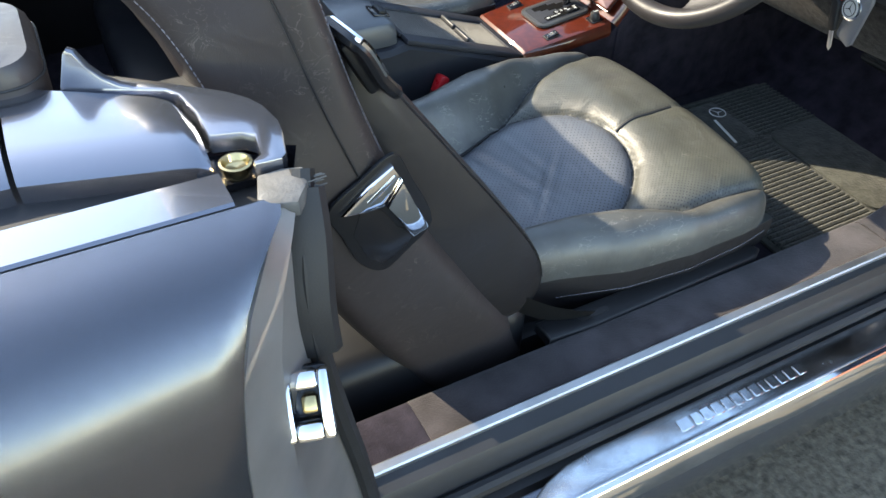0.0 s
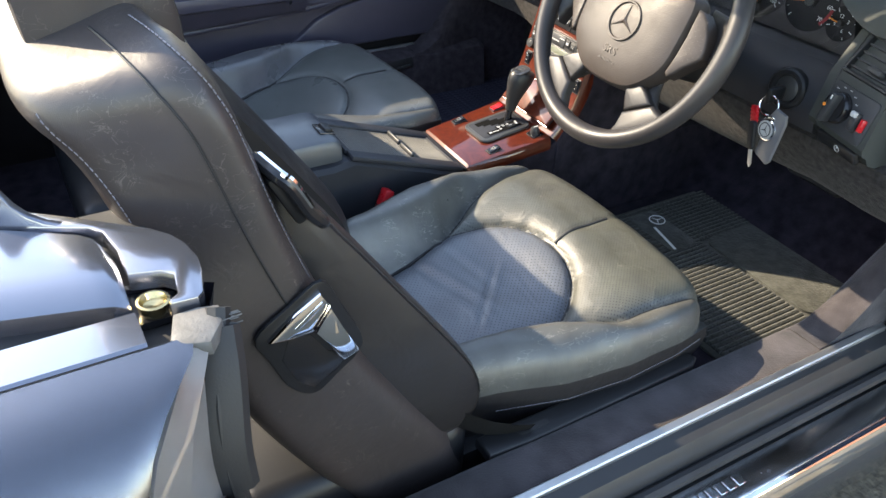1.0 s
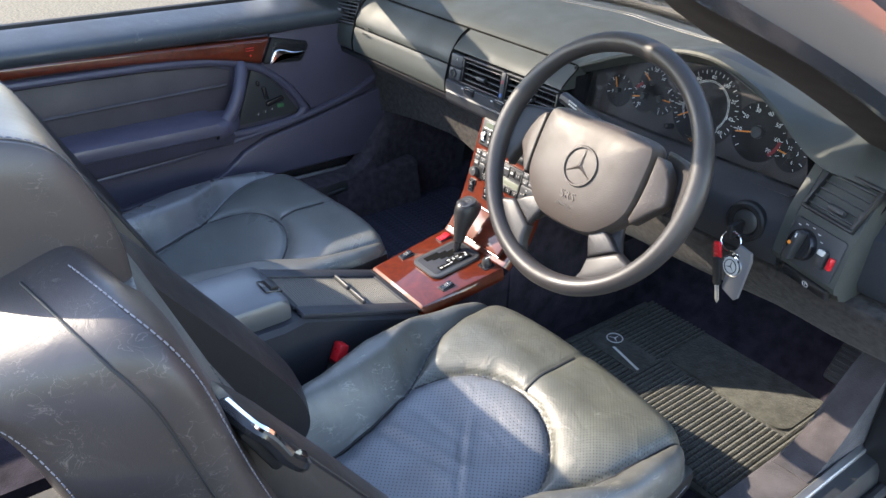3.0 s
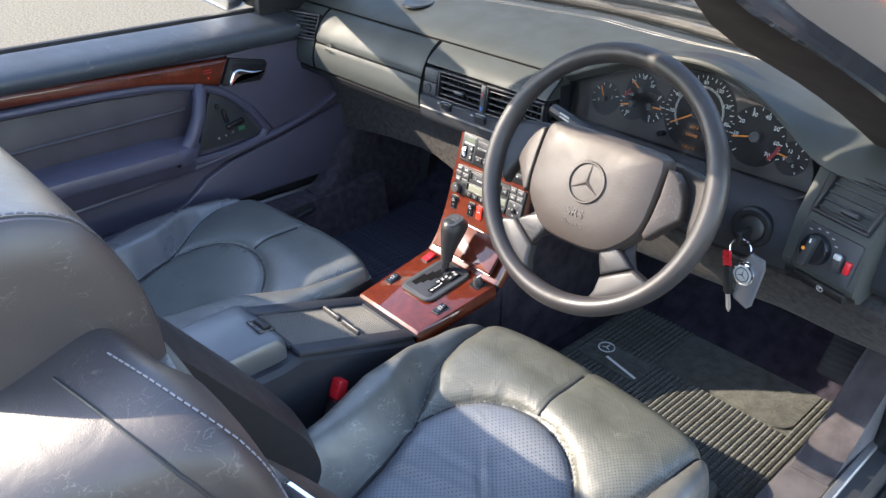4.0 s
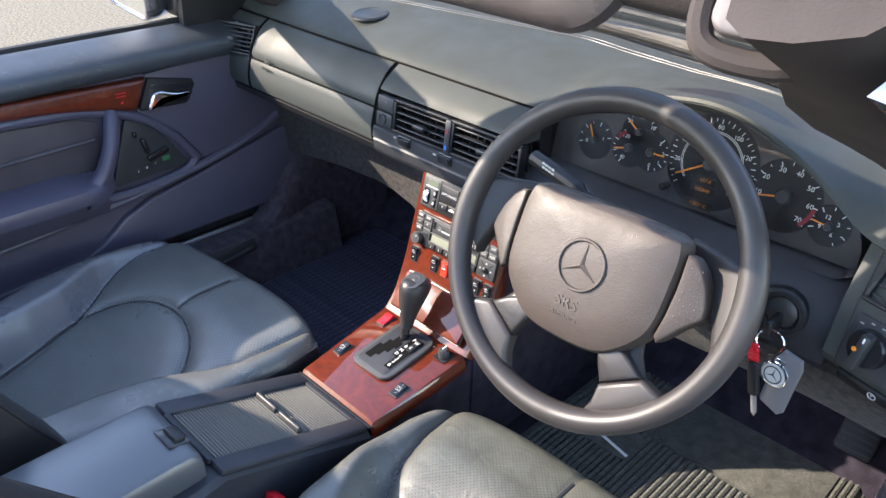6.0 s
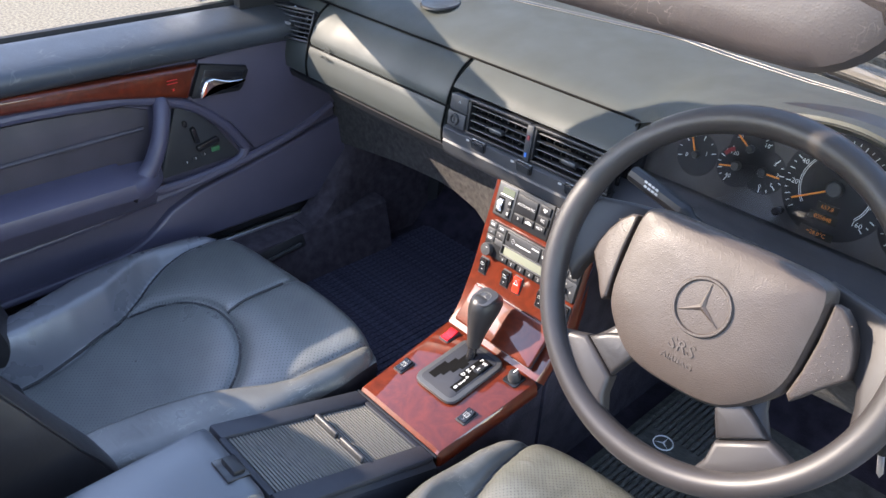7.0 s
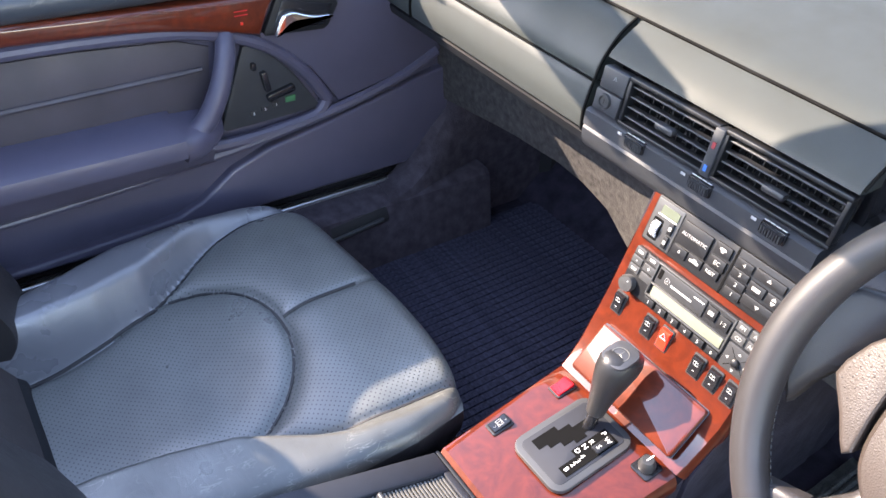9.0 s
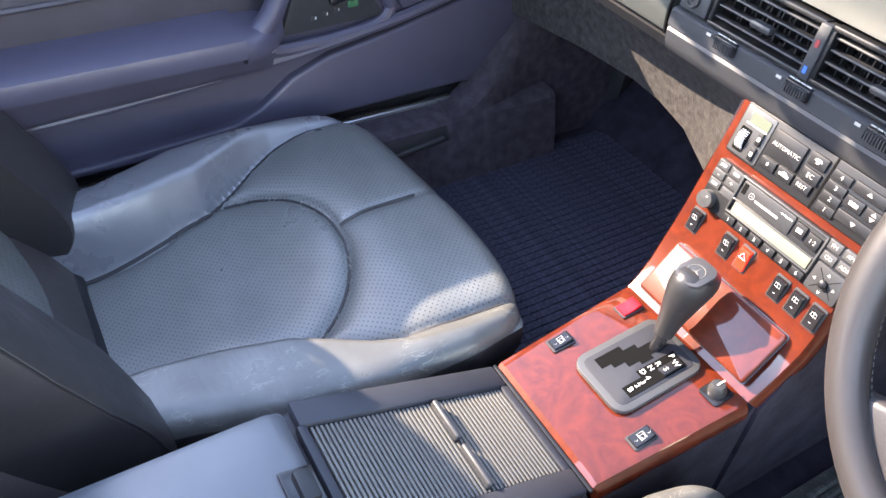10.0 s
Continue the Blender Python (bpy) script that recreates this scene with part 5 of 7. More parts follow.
def tower():
    # right-hand vent and light switch, turned towards the driver
    prof = [(1.104, 0.874), (1.090, 0.866), (1.0425, 0.800), (1.038, 0.793), (1.023, 0.729), (1.027, 0.720), (1.040, 0.713), (1.050, 0.700), (1.070, 0.692), (1.16, 0.692), (1.16, 0.874)]
    slope = -0.28
    b = loft([[(x, y + (x - 0.59) * slope, z) for y, z in prof] for x in (0.572, 0.576, 0.60, 0.64, 0.680, 0.684)])
    part("side_tower", b, DASH, dash, "dark side tower with vent and light switch")
    part("tower_seam", tube([(0.5885, y + 0.0004, z) for y, z in prof[1:6]], 0.0011, 5), RUBBER, dash)
    back = [(1.125, 0.866), (1.098, 0.86), (1.088, 0.80), (1.070, 0.782), (1.064, 0.715), (1.072, 0.700), (1.10, 0.692), (1.16, 0.692), (1.16, 0.866)]
    part("dash_end", strip_x(back, [0.680, 0.70, 0.735]), PLASTIC_LOW, dash, "dark end of the dashboard")
    V = basis((0.639, 1.0485, 0.830), (1, slope, 0), (0, 0.58, 0.81))
    vent(dash, V @ at(0, 0, 0.003), 0.078, 0.058, 5, tabs=(0.010,), low=0.30)
    L = basis((0.634, 1.0172, 0.761), (1, slope, 0), (0, 0.23, 0.97))
    fp = part("light_panel", plate(rounded(0.088, 0.062, 0.005), 0.003, 0.001, m=L @ at(0, 0, -0.001)), PLASTIC_BAR, dash, "dark light switch panel")
    kx, ky = -0.0165, -0.001
    kn = part("light_knob", lathe([(0.0, 0.010), (0.0195, 0.010), (0.0215, 0.007), (0.0225, 0.0)], 28, m=L @ at(kx, ky, 0.002)), PLASTIC_GLOSS, fp, "round black light switch")
    part("knob_bar", box(0.011, 0.043, 0.016, 0.003, m=L @ at(kx, ky - 0.001, 0.018) @ Matrix.Rotation(radians(-6), 4, "Z")), PLASTIC_GREY, kn)
    part("knob_mark", lathe([(0.0, 0.0006), (0.0026, 0.0005), (0.0028, 0.0)], 14, m=L @ at(kx - 0.004, ky + 0.001, 0.026)), ORANGE, kn)
    part("pointer_mark", box(0.002, 0.006, 0.0006, m=L @ at(kx + 0.002, ky + 0.014, 0.0262)), WHITE, kn)
    part("level_switch", box(0.013, 0.026, 0.012, 0.003, m=L @ at(0.0215, -0.004, 0.005)), PLASTIC_GREY, fp)
    part("level_roller", box(0.010, 0.008, 0.006, 0.002, m=L @ at(0.0215, 0.006, 0.012)), LEGEND, fp)
    part("red_button", box(0.008, 0.018, 0.007, 0.002, m=L @ at(0.0355, -0.004, 0.004)), RED, fp, "small red button")
    mk = bmesh.new()
    for a in (128, 104, 80, 56, 34):
        q = radians(a)
        box(0.0045, 0.0014, 0.0004, m=L @ at(kx + 0.030 * math.cos(q), ky + 0.028 * math.sin(q), 0.0024), bm=mk)
    part("switch_marks", mk, LEGEND, fp)
    R = basis((0.634, 1.0225, 0.7085), (1, slope, 0), (0, -0.35, 0.94))
    pb = part("brake_lever", box(0.082, 0.018, 0.010, 0.003, 3, m=R), PLASTIC, dash, "black parking brake handle")
    ring = bmesh.new()
    tube([R @ Vector((0.004 + 0.0048 * math.cos(q), 0.0048 * math.sin(q), 0.0052)) for q in (2 * math.pi * j / 16 for j in range(16))], 0.0007, 4, closed=True, bm=ring)
    part("brake_symbol", ring, LEGEND, pb)
    writing("P", 0.0065, R @ at(0.004, 0, 0.0052), LEGEND, pb, "figure", 0.0003)


tower()


# ---- steering wheel ----
def steering():
    W = basis((0.3524, 0.859, 0.8227), (math.cos(radians(1.2)), math.sin(radians(1.2)), 0), (0, math.sin(radians(24.85)), math.cos(radians(24.85))))
    wh = thing("steering_wheel", "black leather steering wheel with airbag pad and four spokes", "steering wheel", W.translation)
    wh.matrix_world = W
    R, r = 0.1805, 0.0148
    rim = [(R * math.cos(a), R * math.sin(a), 0) for a in (2 * math.pi * i / 96 for i in range(96))]
    rb = bmesh.new()
    n = 16
    rings = []
    for p in rim:
        d = Vector(p).normalized()
        a = math.atan2(d.y, d.x)
        thick = r * (1.0 + 0.06 * math.cos(4 * a))
        rings.append([Vector(p) + d * (thick * 0.96 * math.cos(q)) + Vector((0, 0, thick * 1.08 * math.sin(q))) for q in (2 * math.pi * j / n for j in range(n))])
    rings.append(rings[0])
    b = loft(rings, caps=False)
    bmesh.ops.remove_doubles(b, verts=b.verts, dist=1e-6)
    rimo = part("rim", b, RIM, wh, "black stitched leather rim")
    # inner rim stitches
    stitches([((R - r * 0.93) * math.cos(a), (R - r * 0.93) * math.sin(a), -0.004) for a in lin(radians(195), radians(245), 60)], rimo, 0.005, 0.003, 0.0006, RUBBER)
    # airbag pad
    hw = [(-0.102, 0.050), (-0.090, 0.063), (-0.05, 0.066), (0.05, 0.066), (0.090, 0.063), (0.102, 0.050), (0.104, 0.01), (0.101, -0.038), (0.086, -0.066), (0.052, -0.093), (0.0, -0.099), (-0.052, -0.093), (-0.086, -0.066), (-0.101, -0.038), (-0.104, 0.01)]
    o = [(p.x, p.y) for p in spline([(a, c, 0) for a, c in hw], 5, closed=True)]
    prof = [(0.96, -0.040), (1.0, -0.030), (1.0, -0.020), (0.985, -0.010), (0.95, -0.003), (0.85, 0.002), (0.6, 0.006), (0.3, 0.0075), (0.02, 0.008)]
    pad = part("airbag_pad", loft([[(x * k, y * k, z + 0.008) for x, y in o] for k, z in prof]), PAD, wh, "grained airbag pad with a ring emblem")
    star_emblem(0.0285, at(0.002, -0.006, 0.0165), pad, PAD, "emblem", 0.002)
    writing("SRS", 0.017, at(0, -0.052, 0.0143), PAD, pad, "embossed_lettering", 0.0012, 1.15)
    writing("AIRBAG", 0.0085, at(0, -0.067, 0.0126), PAD, pad, "embossed_lettering", 0.0010, 1.2)
    # side horn pads and spokes
    for s in (-1, 1):
        horn = [(s * 0.1045, 0.048), (s * 0.1130, 0.047), (s * 0.1240, 0.037), (s * 0.1340, 0.021), (s * 0.1405, 0.002), (s * 0.1415, -0.010), (s * 0.1360, -0.017), (s * 0.1240, -0.030), (s * 0.1130, -0.045), (s * 0.1065, -0.052), (s * 0.1015, -0.046), (s * 0.1048, -0.020), (s * 0.1060, 0.010)]
        hb = part("horn_pad", plate(horn, 0.024, 0.004, 3, m=Matrix(((1, 0, 0, 0), (0, 1, 0, 0), (s * -0.25, 0, 1, 0.005), (0, 0, 0, 1)))), PAD, wh, "dimpled horn pad")
        dm = bmesh.new()
        for i in range(7):
            for j in range(5):
                x, y = s * (0.1135 + 0.0055 * j), 0.036 - 0.009 * i - 0.004 * (j % 2)
                if abs(x) < 0.136 - 0.28 * max(0, y) and y > -0.046 + 1.25 * (abs(x) - 0.108):
                    lathe([(0.0010, 0), (0.0008, 0.0006), (0, 0.0008)], 6, m=at(x, y, 0.0286 - 0.25 * abs(x)), bm=dm)
        part("horn_dimples", dm, PAD, hb)

        def spoke(p0, p1, w0, w1, z0=-0.030, z1=-0.004):
            p0, p1 = Vector((*p0, z0)), Vector((*p1, z1))
            d = (p1 - p0).normalized()
            t = Vector((-d.y, d.x, 0)).normalized()
            rr = []
            for f in lin(0, 1, 8):
                p = p0.lerp(p1, f)
                w = w0 + (w1 - w0) * f + 0.010 * max(0, f - 0.7) / 0.3 + 0.006 * max(0, 0.3 - f) / 0.3
                rr.append([p + t * w * math.copysign(abs(math.cos(q)) ** 0.6, math.cos(q)) + Vector((0, 0, 0.010 * math.sin(q))) for q in (2 * math.pi * j / 14 for j in range(14))])
            return loft(rr)
        arm = [(s * 0.080, 0.060), (s * 0.13, 0.055), (s * 0.160, 0.049), (s * 0.170, 0.040), (s * 0.174, 0.0), (s * 0.168, -0.034), (s * 0.158, -0.052), (s * 0.153, -0.030), (s * 0.146, -0.014), (s * 0.130, -0.008), (s * 0.09, -0.012)]
        rake = lambda k, c: Matrix(((1, 0, 0, 0), (0, 1, 0, 0), (s * k, 0, 1, c), (0, 0, 0, 1)))
        part("spoke", plate(arm, 0.020, 0.006, 3, m=rake(0.6, -0.127)), RIM, wh, "black upper spoke")
        part("spoke", spoke((s * 0.062, -0.076), (s * 0.100, -0.124), 0.022, 0.020, -0.030, -0.014), RIM, wh, "black lower spoke")
        foot = [(s * 0.062, -0.1235), (s * 0.1065, -0.0955), (s * 0.118, -0.099), (s * 0.138, -0.105), (s * 0.130, -0.120), (s * 0.096, -0.148), (s * 0.066, -0.162), (s * 0.054, -0.162), (s * 0.061, -0.145)]
        part("spoke_foot", plate(foot, 0.018, 0.006, 3, m=at(0, 0, -0.018)), RIM, wh, "worn leather foot of the spoke")
        cap = [(s * 0.047, -0.090), (s * 0.052, -0.079), (s * 0.062, -0.0745), (s * 0.070, -0.0745), (s * 0.085, -0.082), (s * 0.1045, -0.0955), (s * 0.0625, -0.1215), (s * 0.053, -0.104)]
        part("spoke_cover", plate(cap, 0.012, 0.005, 3, m=at(0, 0, -0.013)), SIDE_LEATHER, wh, "dark spoke cover")
    # column
    col = lathe([(0.044, -0.045), (0.048, -0.055), (0.048, -0.085), (0.055, -0.14), (0.050, -0.20), (0.0, -0.20)], 28)
    part("column_shroud", col, PLASTIC, wh, "black steering column shroud")
    part("hub_back", lathe([(0.068, -0.035), (0.064, -0.050), (0.04, -0.055), (0, -0.055)], 28), PLASTIC, wh)
    p0, p1 = W.inverted() @ Vector((0.262, 0.985, 0.825)), W.inverted() @ Vector((0.158, 1.000, 0.842))
    st = part("indicator_stalk", tube(spline([W.inverted() @ Vector((0.31, 0.975, 0.815)), p0, p0.lerp(p1, 0.4), p1], 5), lambda f: 0.005 + 0.0055 * (f > 0.45), 10), PLASTIC, wh, "black indicator stalk")
    q0 = p0.lerp(p1, 0.45)
    for k in range(2):
        mm = W.inverted() @ basis((0.196, 0.9835, 0.845 - 0.006 * k), (1, -0.15, -0.16), (0.2, 0.3, 0.95))
        bb = bmesh.new()
        for i in range(4):
            box(0.0045, 0.0026, 0.0004, m=mm @ at(-0.010 + 0.006 * i, 0, 0.0), bm=bb)
        part("stalk_marks", bb, LEGEND, st)


steering()


# ---- keys ----
def keys():
    k = thing("key_ring", "car key in the ignition with black fob and red tag", "keys", (0.516, 1.03, 0.745))
    k.location = (0, 0, 0)
    I = Vector((0.516, 1.034, 0.742))
    part("key_head", box(0.010, 0.034, 0.024, 0.004, m=at(I.x, I.y - 0.018, I.z - 0.002)), PLASTIC, k, "black key head in the lock")
    ringc = Vector((0.523, 1.000, 0.728))
    part("split_ring", tube([ringc + Vector((0.016 * math.cos(a), 0.004 * math.sin(a), 0.014 * math.sin(a))) for a in (2 * math.pi * i / 28 for i in range(28))], 0.0013, 6, closed=True), CHROME, k, "steel split ring")
    F = basis((0.542, 0.985, 0.700), (1, -0.15, -0.12), (0.06, 0.05, 1))
    strap = [(-0.010, 0.030), (0.012, 0.030), (0.017, 0.018), (0.019, -0.045), (0.014, -0.052), (-0.010, -0.048), (-0.013, -0.044), (-0.015, 0.016)]
    fob = part("fob", plate(strap, 0.005, 0.0018, m=F @ at(0.008, 0.004, -0.006)), LEATHER, k, "black leather fob")
    part("fob_disc", lathe([(0.0, 0.003), (0.0148, 0.003), (0.0170, 0.002), (0.0174, 0)], 28, m=F @ at(0, 0.0, 0.0)), CHROME, fob, "round steel disc")
    part("fob_face", lathe([(0.0, 0.0036), (0.0140, 0.0034), (0.0142, 0.003)], 24, m=F), LEGEND, fob)
    star_emblem(0.0105, F @ at(0, 0, 0.004), fob, PLASTIC_GREY, "emblem", 0.0008)
    part("fob_loop", box(0.014, 0.010, 0.003, 0.001, m=F @ at(0, 0.017, 0.0)), CHROME, fob)
    K = basis((0.522, 0.985, 0.682), (1, -0.1, 0.28), (-0.30, 0.05, 1))
    part("spare_key_head", plate(rounded(0.013, 0.044, 0.005), 0.006, 0.002, m=K), PLASTIC, k, "black spare key head")
    bl = [(-0.0035, -0.022), (0.0035, -0.022), (0.0035, -0.044), (0.0, -0.050), (-0.0035, -0.045)]
    part("spare_key_blade", plate(bl, 0.002, 0.0005, m=K @ at(0, 0, 0.002)), ALU, k, "steel key blade")
    T = basis((0.512, 0.99, 0.712), (1, -0.1, 0.25), (-0.2, 0, 1))
    tb = plate(rounded(0.012, 0.026, 0.002), 0.004, 0.001, m=T)
    for i in range(4):
        box(0.0135, 0.0018, 0.0055, 0.0005, 1, m=T @ at(0, -0.009 + 0.0055 * i, 0.002), bm=tb)
    part("red_tag", tb, RED, k, "ribbed red plastic tag")


keys()


# ---- pedals ----
def pedal(x, y, z, w, h, name, label):
    p = thing(name, label, "pedal", (x, y, z))
    p.matrix_world = basis((x, y, z), (1, 0, 0), (0, 0.62, 0.78))
    part("pad", plate(rounded(w, h, 0.01), 0.016, 0.005, m=at(0, 0, 0)), RUBBER, p)
    rb = bmesh.new()
    for i in range(int(h / 0.012)):
        box(w * 0.86, 0.005, 0.003, 0.001, 1, m=at(0, -h / 2 + 0.010 + 0.012 * i, 0.0175), bm=rb)
    part("ribs", rb, PLASTIC_GREY, p)
    part("arm", box(0.014, 0.10, 0.014, 0.004, m=at(0, h * 0.5 + 0.04, 0.004)), PLASTIC, p)


pedal(0.585, 1.475, 0.375, 0.065, 0.20, "accelerator_pedal", "black ribbed accelerator pedal")
pedal(0.40, 1.42, 0.45, 0.13, 0.075, "brake_pedal", "black ribbed brake pedal")
# ---- centre console ----
def console():
    c = thing("centre_console", "centre console with a burl walnut plate, tambour lid and blue-grey armrest", "car console", (0, 0.6, 0.30))
    c.location = (0, 0, 0)
    # body
    def top_z(y):
        return interp(y, [0.25, 0.50, 0.52, 0.757, 0.945, 0.99], [0.53, 0.525, 0.532, 0.449, 0.478, 0.53])
    def half(y):
        return interp(y, [0.25, 0.52, 0.757, 0.95, 1.05], [0.086, 0.088, 0.092, 0.100, 0.104])
    def body(y):
        w, z = half(y), top_z(y)
        return [(-w - 0.004, 0.27), (-w, z - 0.05), (-w, z - 0.010), (-w + 0.008, z - 0.002), (w - 0.008, z - 0.002), (w, z - 0.010), (w, z - 0.05), (w + 0.004, 0.27)]
    part("console_body", strip_y(body, lin(0.25, 0.75, 14)), PLASTIC_LOW, c, "dark grained console body")
    fr = lambda y: [(-half(y) + 0.002, 0.27), (-half(y) + 0.002, top_z(y) - 0.016), (half(y) - 0.002, top_z(y) - 0.016), (half(y) - 0.002, 0.27)]
    part("console_front", strip_y(fr, lin(0.752, 1.05, 10)), CARPET, c, "black carpeted console side")
    part("console_tower", strip_x([(0.96, 0.48), (1.00, 0.54), (1.045, 0.72), (1.30, 0.72), (1.30, 0.27), (0.96, 0.27)], [-0.104, 0.104]), CARPET, c)
    # armrest box
    rings = []
    for y, k in ((0.26, 0.9), (0.28, 1.0), (0.47, 1.0), (0.488, 0.98), (0.499, 0.9), (0.503, 0.78)):
        w, z0, z1 = 0.068 * (0.96 + 0.04 * k), 0.525, 0.525 + 0.043 * k
        rings.append([(-w, y, z0), (-w, y, z1 - 0.010), (-w + 0.004, y, z1 - 0.003), (-w + 0.012, y, z1), (w - 0.012, y, z1), (w - 0.004, y, z1 - 0.003), (w, y, z1 - 0.010), (w, y, z0)])
    ar = part("armrest", loft(rings), ARM_LEATHER, c, "blue-grey padded armrest lid")
    part("latch_frame", box(0.040, 0.030, 0.004, 0.0015, m=basis((0.018, 0.490, 0.5665), (1, 0, 0), (0, 1, -0.25))), PLASTIC_GLOSS, ar)
    part("latch_button", box(0.030, 0.016, 0.010, 0.003, m=basis((0.018, 0.493, 0.5685), (1, 0, 0), (0, 1, -0.25))), PLASTIC, ar, "black latch button")
    # tambour lid
    p0, p1 = Vector((0, 0.520, 0.532)), Vector((0, 0.742, 0.4555))
    d = (p1 - p0).normalized()
    T = basis(p0, (1, 0, 0), d)
    L = (p1 - p0).length
    fb = bmesh.new()
    for x in (-0.072, 0.072):
        box(0.030, L + 0.012, 0.010, 0.003, m=T @ at(x, L / 2, 0.001), bm=fb)
    for y in (-0.004, L + 0.002):
        box(0.116, 0.010, 0.008, 0.002, m=T @ at(0, y, 0.001), bm=fb)
    part("tambour_frame", fb, PLASTIC_LOW, c, "dark moulded frame")
    lid = part("tambour_lid", box(0.116, L, 0.004, m=T @ at(0, L / 2, -0.0035)), PLASTIC_GLOSS, c, "ribbed roller lid")
    rib = part("slat", box(0.112, 0.0031, 0.0046, 0.0010, 2), TAMBOUR, lid)
    k = 46
    for i in range(k):
        mm = T @ at(0, 0.006 + (L - 0.012) * i / (k - 1), 0.0002)
        if i == 0:
            rib.matrix_local = mm
        else:
            share(rib, lid, mm, "slat")
    for s in (-1, 1):
        part("lid_grip", box(0.050, 0.0065, 0.010, 0.0028, 3, m=T @ at(s * 0.0285, 0.139, 0.006)), PLASTIC_GREY, lid, "long moulded grip")
    part("lid_edge", box(0.176, 0.005, 0.006, 0.0015, m=at(0, 0.7525, 0.455)), PLASTIC, c, "dark edge strip")
    # walnut plate: flat part, then the rise
    half_w = lambda y: interp(y, [0.755, 0.95, 1.0], [0.089, 0.100, 0.103])
    zc = lambda y: interp(y, [0.755, 0.80, 0.945], [0.4615, 0.468, 0.489])
    rings = []
    for y in [0.7555] + lin(0.760, 0.944, 8):
        w, z = half_w(y), zc(y)
        e = 0.004 if y < 0.757 else 0
        rings.append([(-w + e, y, z - 0.028), (-w - 0.002 + e, y, z - 0.020), (-w + e, y, z - 0.008), (-w + 0.004, y, z - 0.002 - e), (-w + 0.012, y, z - e), (w - 0.012, y, z - e), (w - 0.004, y, z - 0.002 - e), (w - e, y, z - 0.008), (w + 0.002 - e, y, z - 0.020), (w - e, y, z - 0.028)])
    wd = part("walnut_plate", loft(rings), WOOD, c, "glossy red-brown burl walnut plate")
    # upper panel
    UP = Vector((0, 0.243, 0.970))
    P = basis((0, 1.0, 0.582), (1, 0, 0), UP)
    prof = [(0.944, 0.489), (0.957, 0.501), (0.972, 0.520), (0.986, 0.546), (0.994, 0.566), (1.002, 0.592), (1.036, 0.722)]
    rings = []
    for y, z in prof:
        w = interp(z, [0.489, 0.55, 0.722], [0.100, 0.105, 0.101])
        n = Vector((0, -0.75, 0.66)) if z < 0.55 else Vector((0, -0.97, 0.243))
        base = Vector((0, y, z))
        sec = []
        for x, dpt in ((-w, -0.026), (-w - 0.001, -0.016), (-w + 0.001, -0.006), (-w + 0.005, -0.001), (-w + 0.012, 0.0), (w - 0.012, 0.0), (w - 0.005, -0.001), (w - 0.001, -0.006), (w + 0.001, -0.016), (w, -0.026)):
            q = base + n * dpt
            sec.append((x, q.y, q.z))
        rings.append(sec)
    part("walnut_fascia", loft(rings), WOOD, c, "glossy red-brown burl walnut fascia")
    # ashtray lid on the rise
    A = basis((0.006, 0.966, 0.522), (1, 0, 0), (0, 0.66, 0.75))
    part("ashtray_gap", plate(rounded(0.1625, 0.0695, 0.004), 0.002, m=A @ at(-0.004, 0.005, 0.0025)), PLASTIC_GLOSS, c)
    part("ashtray_lid", plate(rounded(0.160, 0.067, 0.004), 0.008, 0.003, m=A @ at(-0.004, 0.005, 0.003)), WOOD, c, "glossy walnut ashtray lid")
    # gear gate
    G = basis((0, 0.879, 0.4815), (1, 0, 0), (0, 1, 0.13))
    gp = part("gear_gate", plate(rounded(0.084, 0.118, 0.016), 0.0055, 0.002, m=G @ at(0, 0, -0.001)), GATE, c, "dark grey gear gate frame")
    part("gate_floor", plate(rounded(0.068, 0.102, 0.008), 0.0015, 0.0005, m=G @ at(0, 0, 0.0035)), PLASTIC_LOW, gp)
    slot = [(-0.026, -0.038), (-0.012, -0.038), (-0.012, -0.026), (-0.006, -0.026), (-0.006, -0.012), (0.001, -0.012), (0.001, 0.002), (0.006, 0.002), (0.006, 0.018), (0.001, 0.018), (0.001, 0.040), (-0.013, 0.040), (-0.013, 0.012), (-0.019, 0.012), (-0.019, -0.004), (-0.026, -0.004)]
    part("gate_slot", plate(slot, 0.0008, m=G @ at(-0.002, 0, 0.0046)), SLOT, gp, "stepped black slot")
    inset = [(0.008, 0.041), (0.0305, 0.041), (0.0305, -0.036), (0.0165, -0.036), (0.0165, -0.010), (0.008, -0.010)]
    part("letter_track", plate(inset, 0.0006, m=G @ at(0, 0, 0.0050)), SLOT, gp, "black strip under the gear letters")
    for t, x, y in (("P", 0.0130, 0.0350), ("R", 0.0130, 0.0160), ("N", 0.0130, 0.0060), ("D", 0.0125, -0.0045), ("4", 0.0210, -0.0050), ("3", 0.0228, -0.0130), ("2", 0.0228, -0.0205), ("B", 0.0228, -0.0300)):
        writing(t, 0.0088, G @ at(x, y, 0.0060), WHITE, gp, "figure", 0.0002)
    ms_ = part("mode_switch", box(0.011, 0.027, 0.004, 0.0015, m=G @ at(0.0240, 0.0235, 0.0072)), PLASTIC, gp, "black mode key")
    writing("S", 0.0085, G @ at(0.0240, 0.0165, 0.0094), WHITE, ms_, "figure", 0.0002)
    writing("W", 0.0085, G @ at(0.0240, 0.0300, 0.0094), WHITE, ms_, "figure", 0.0002)
    # lever
    lv = thing("gear_lever", "black leather gear knob with a dark silver cap", "gear lever", (-0.005, 0.908, 0.487))
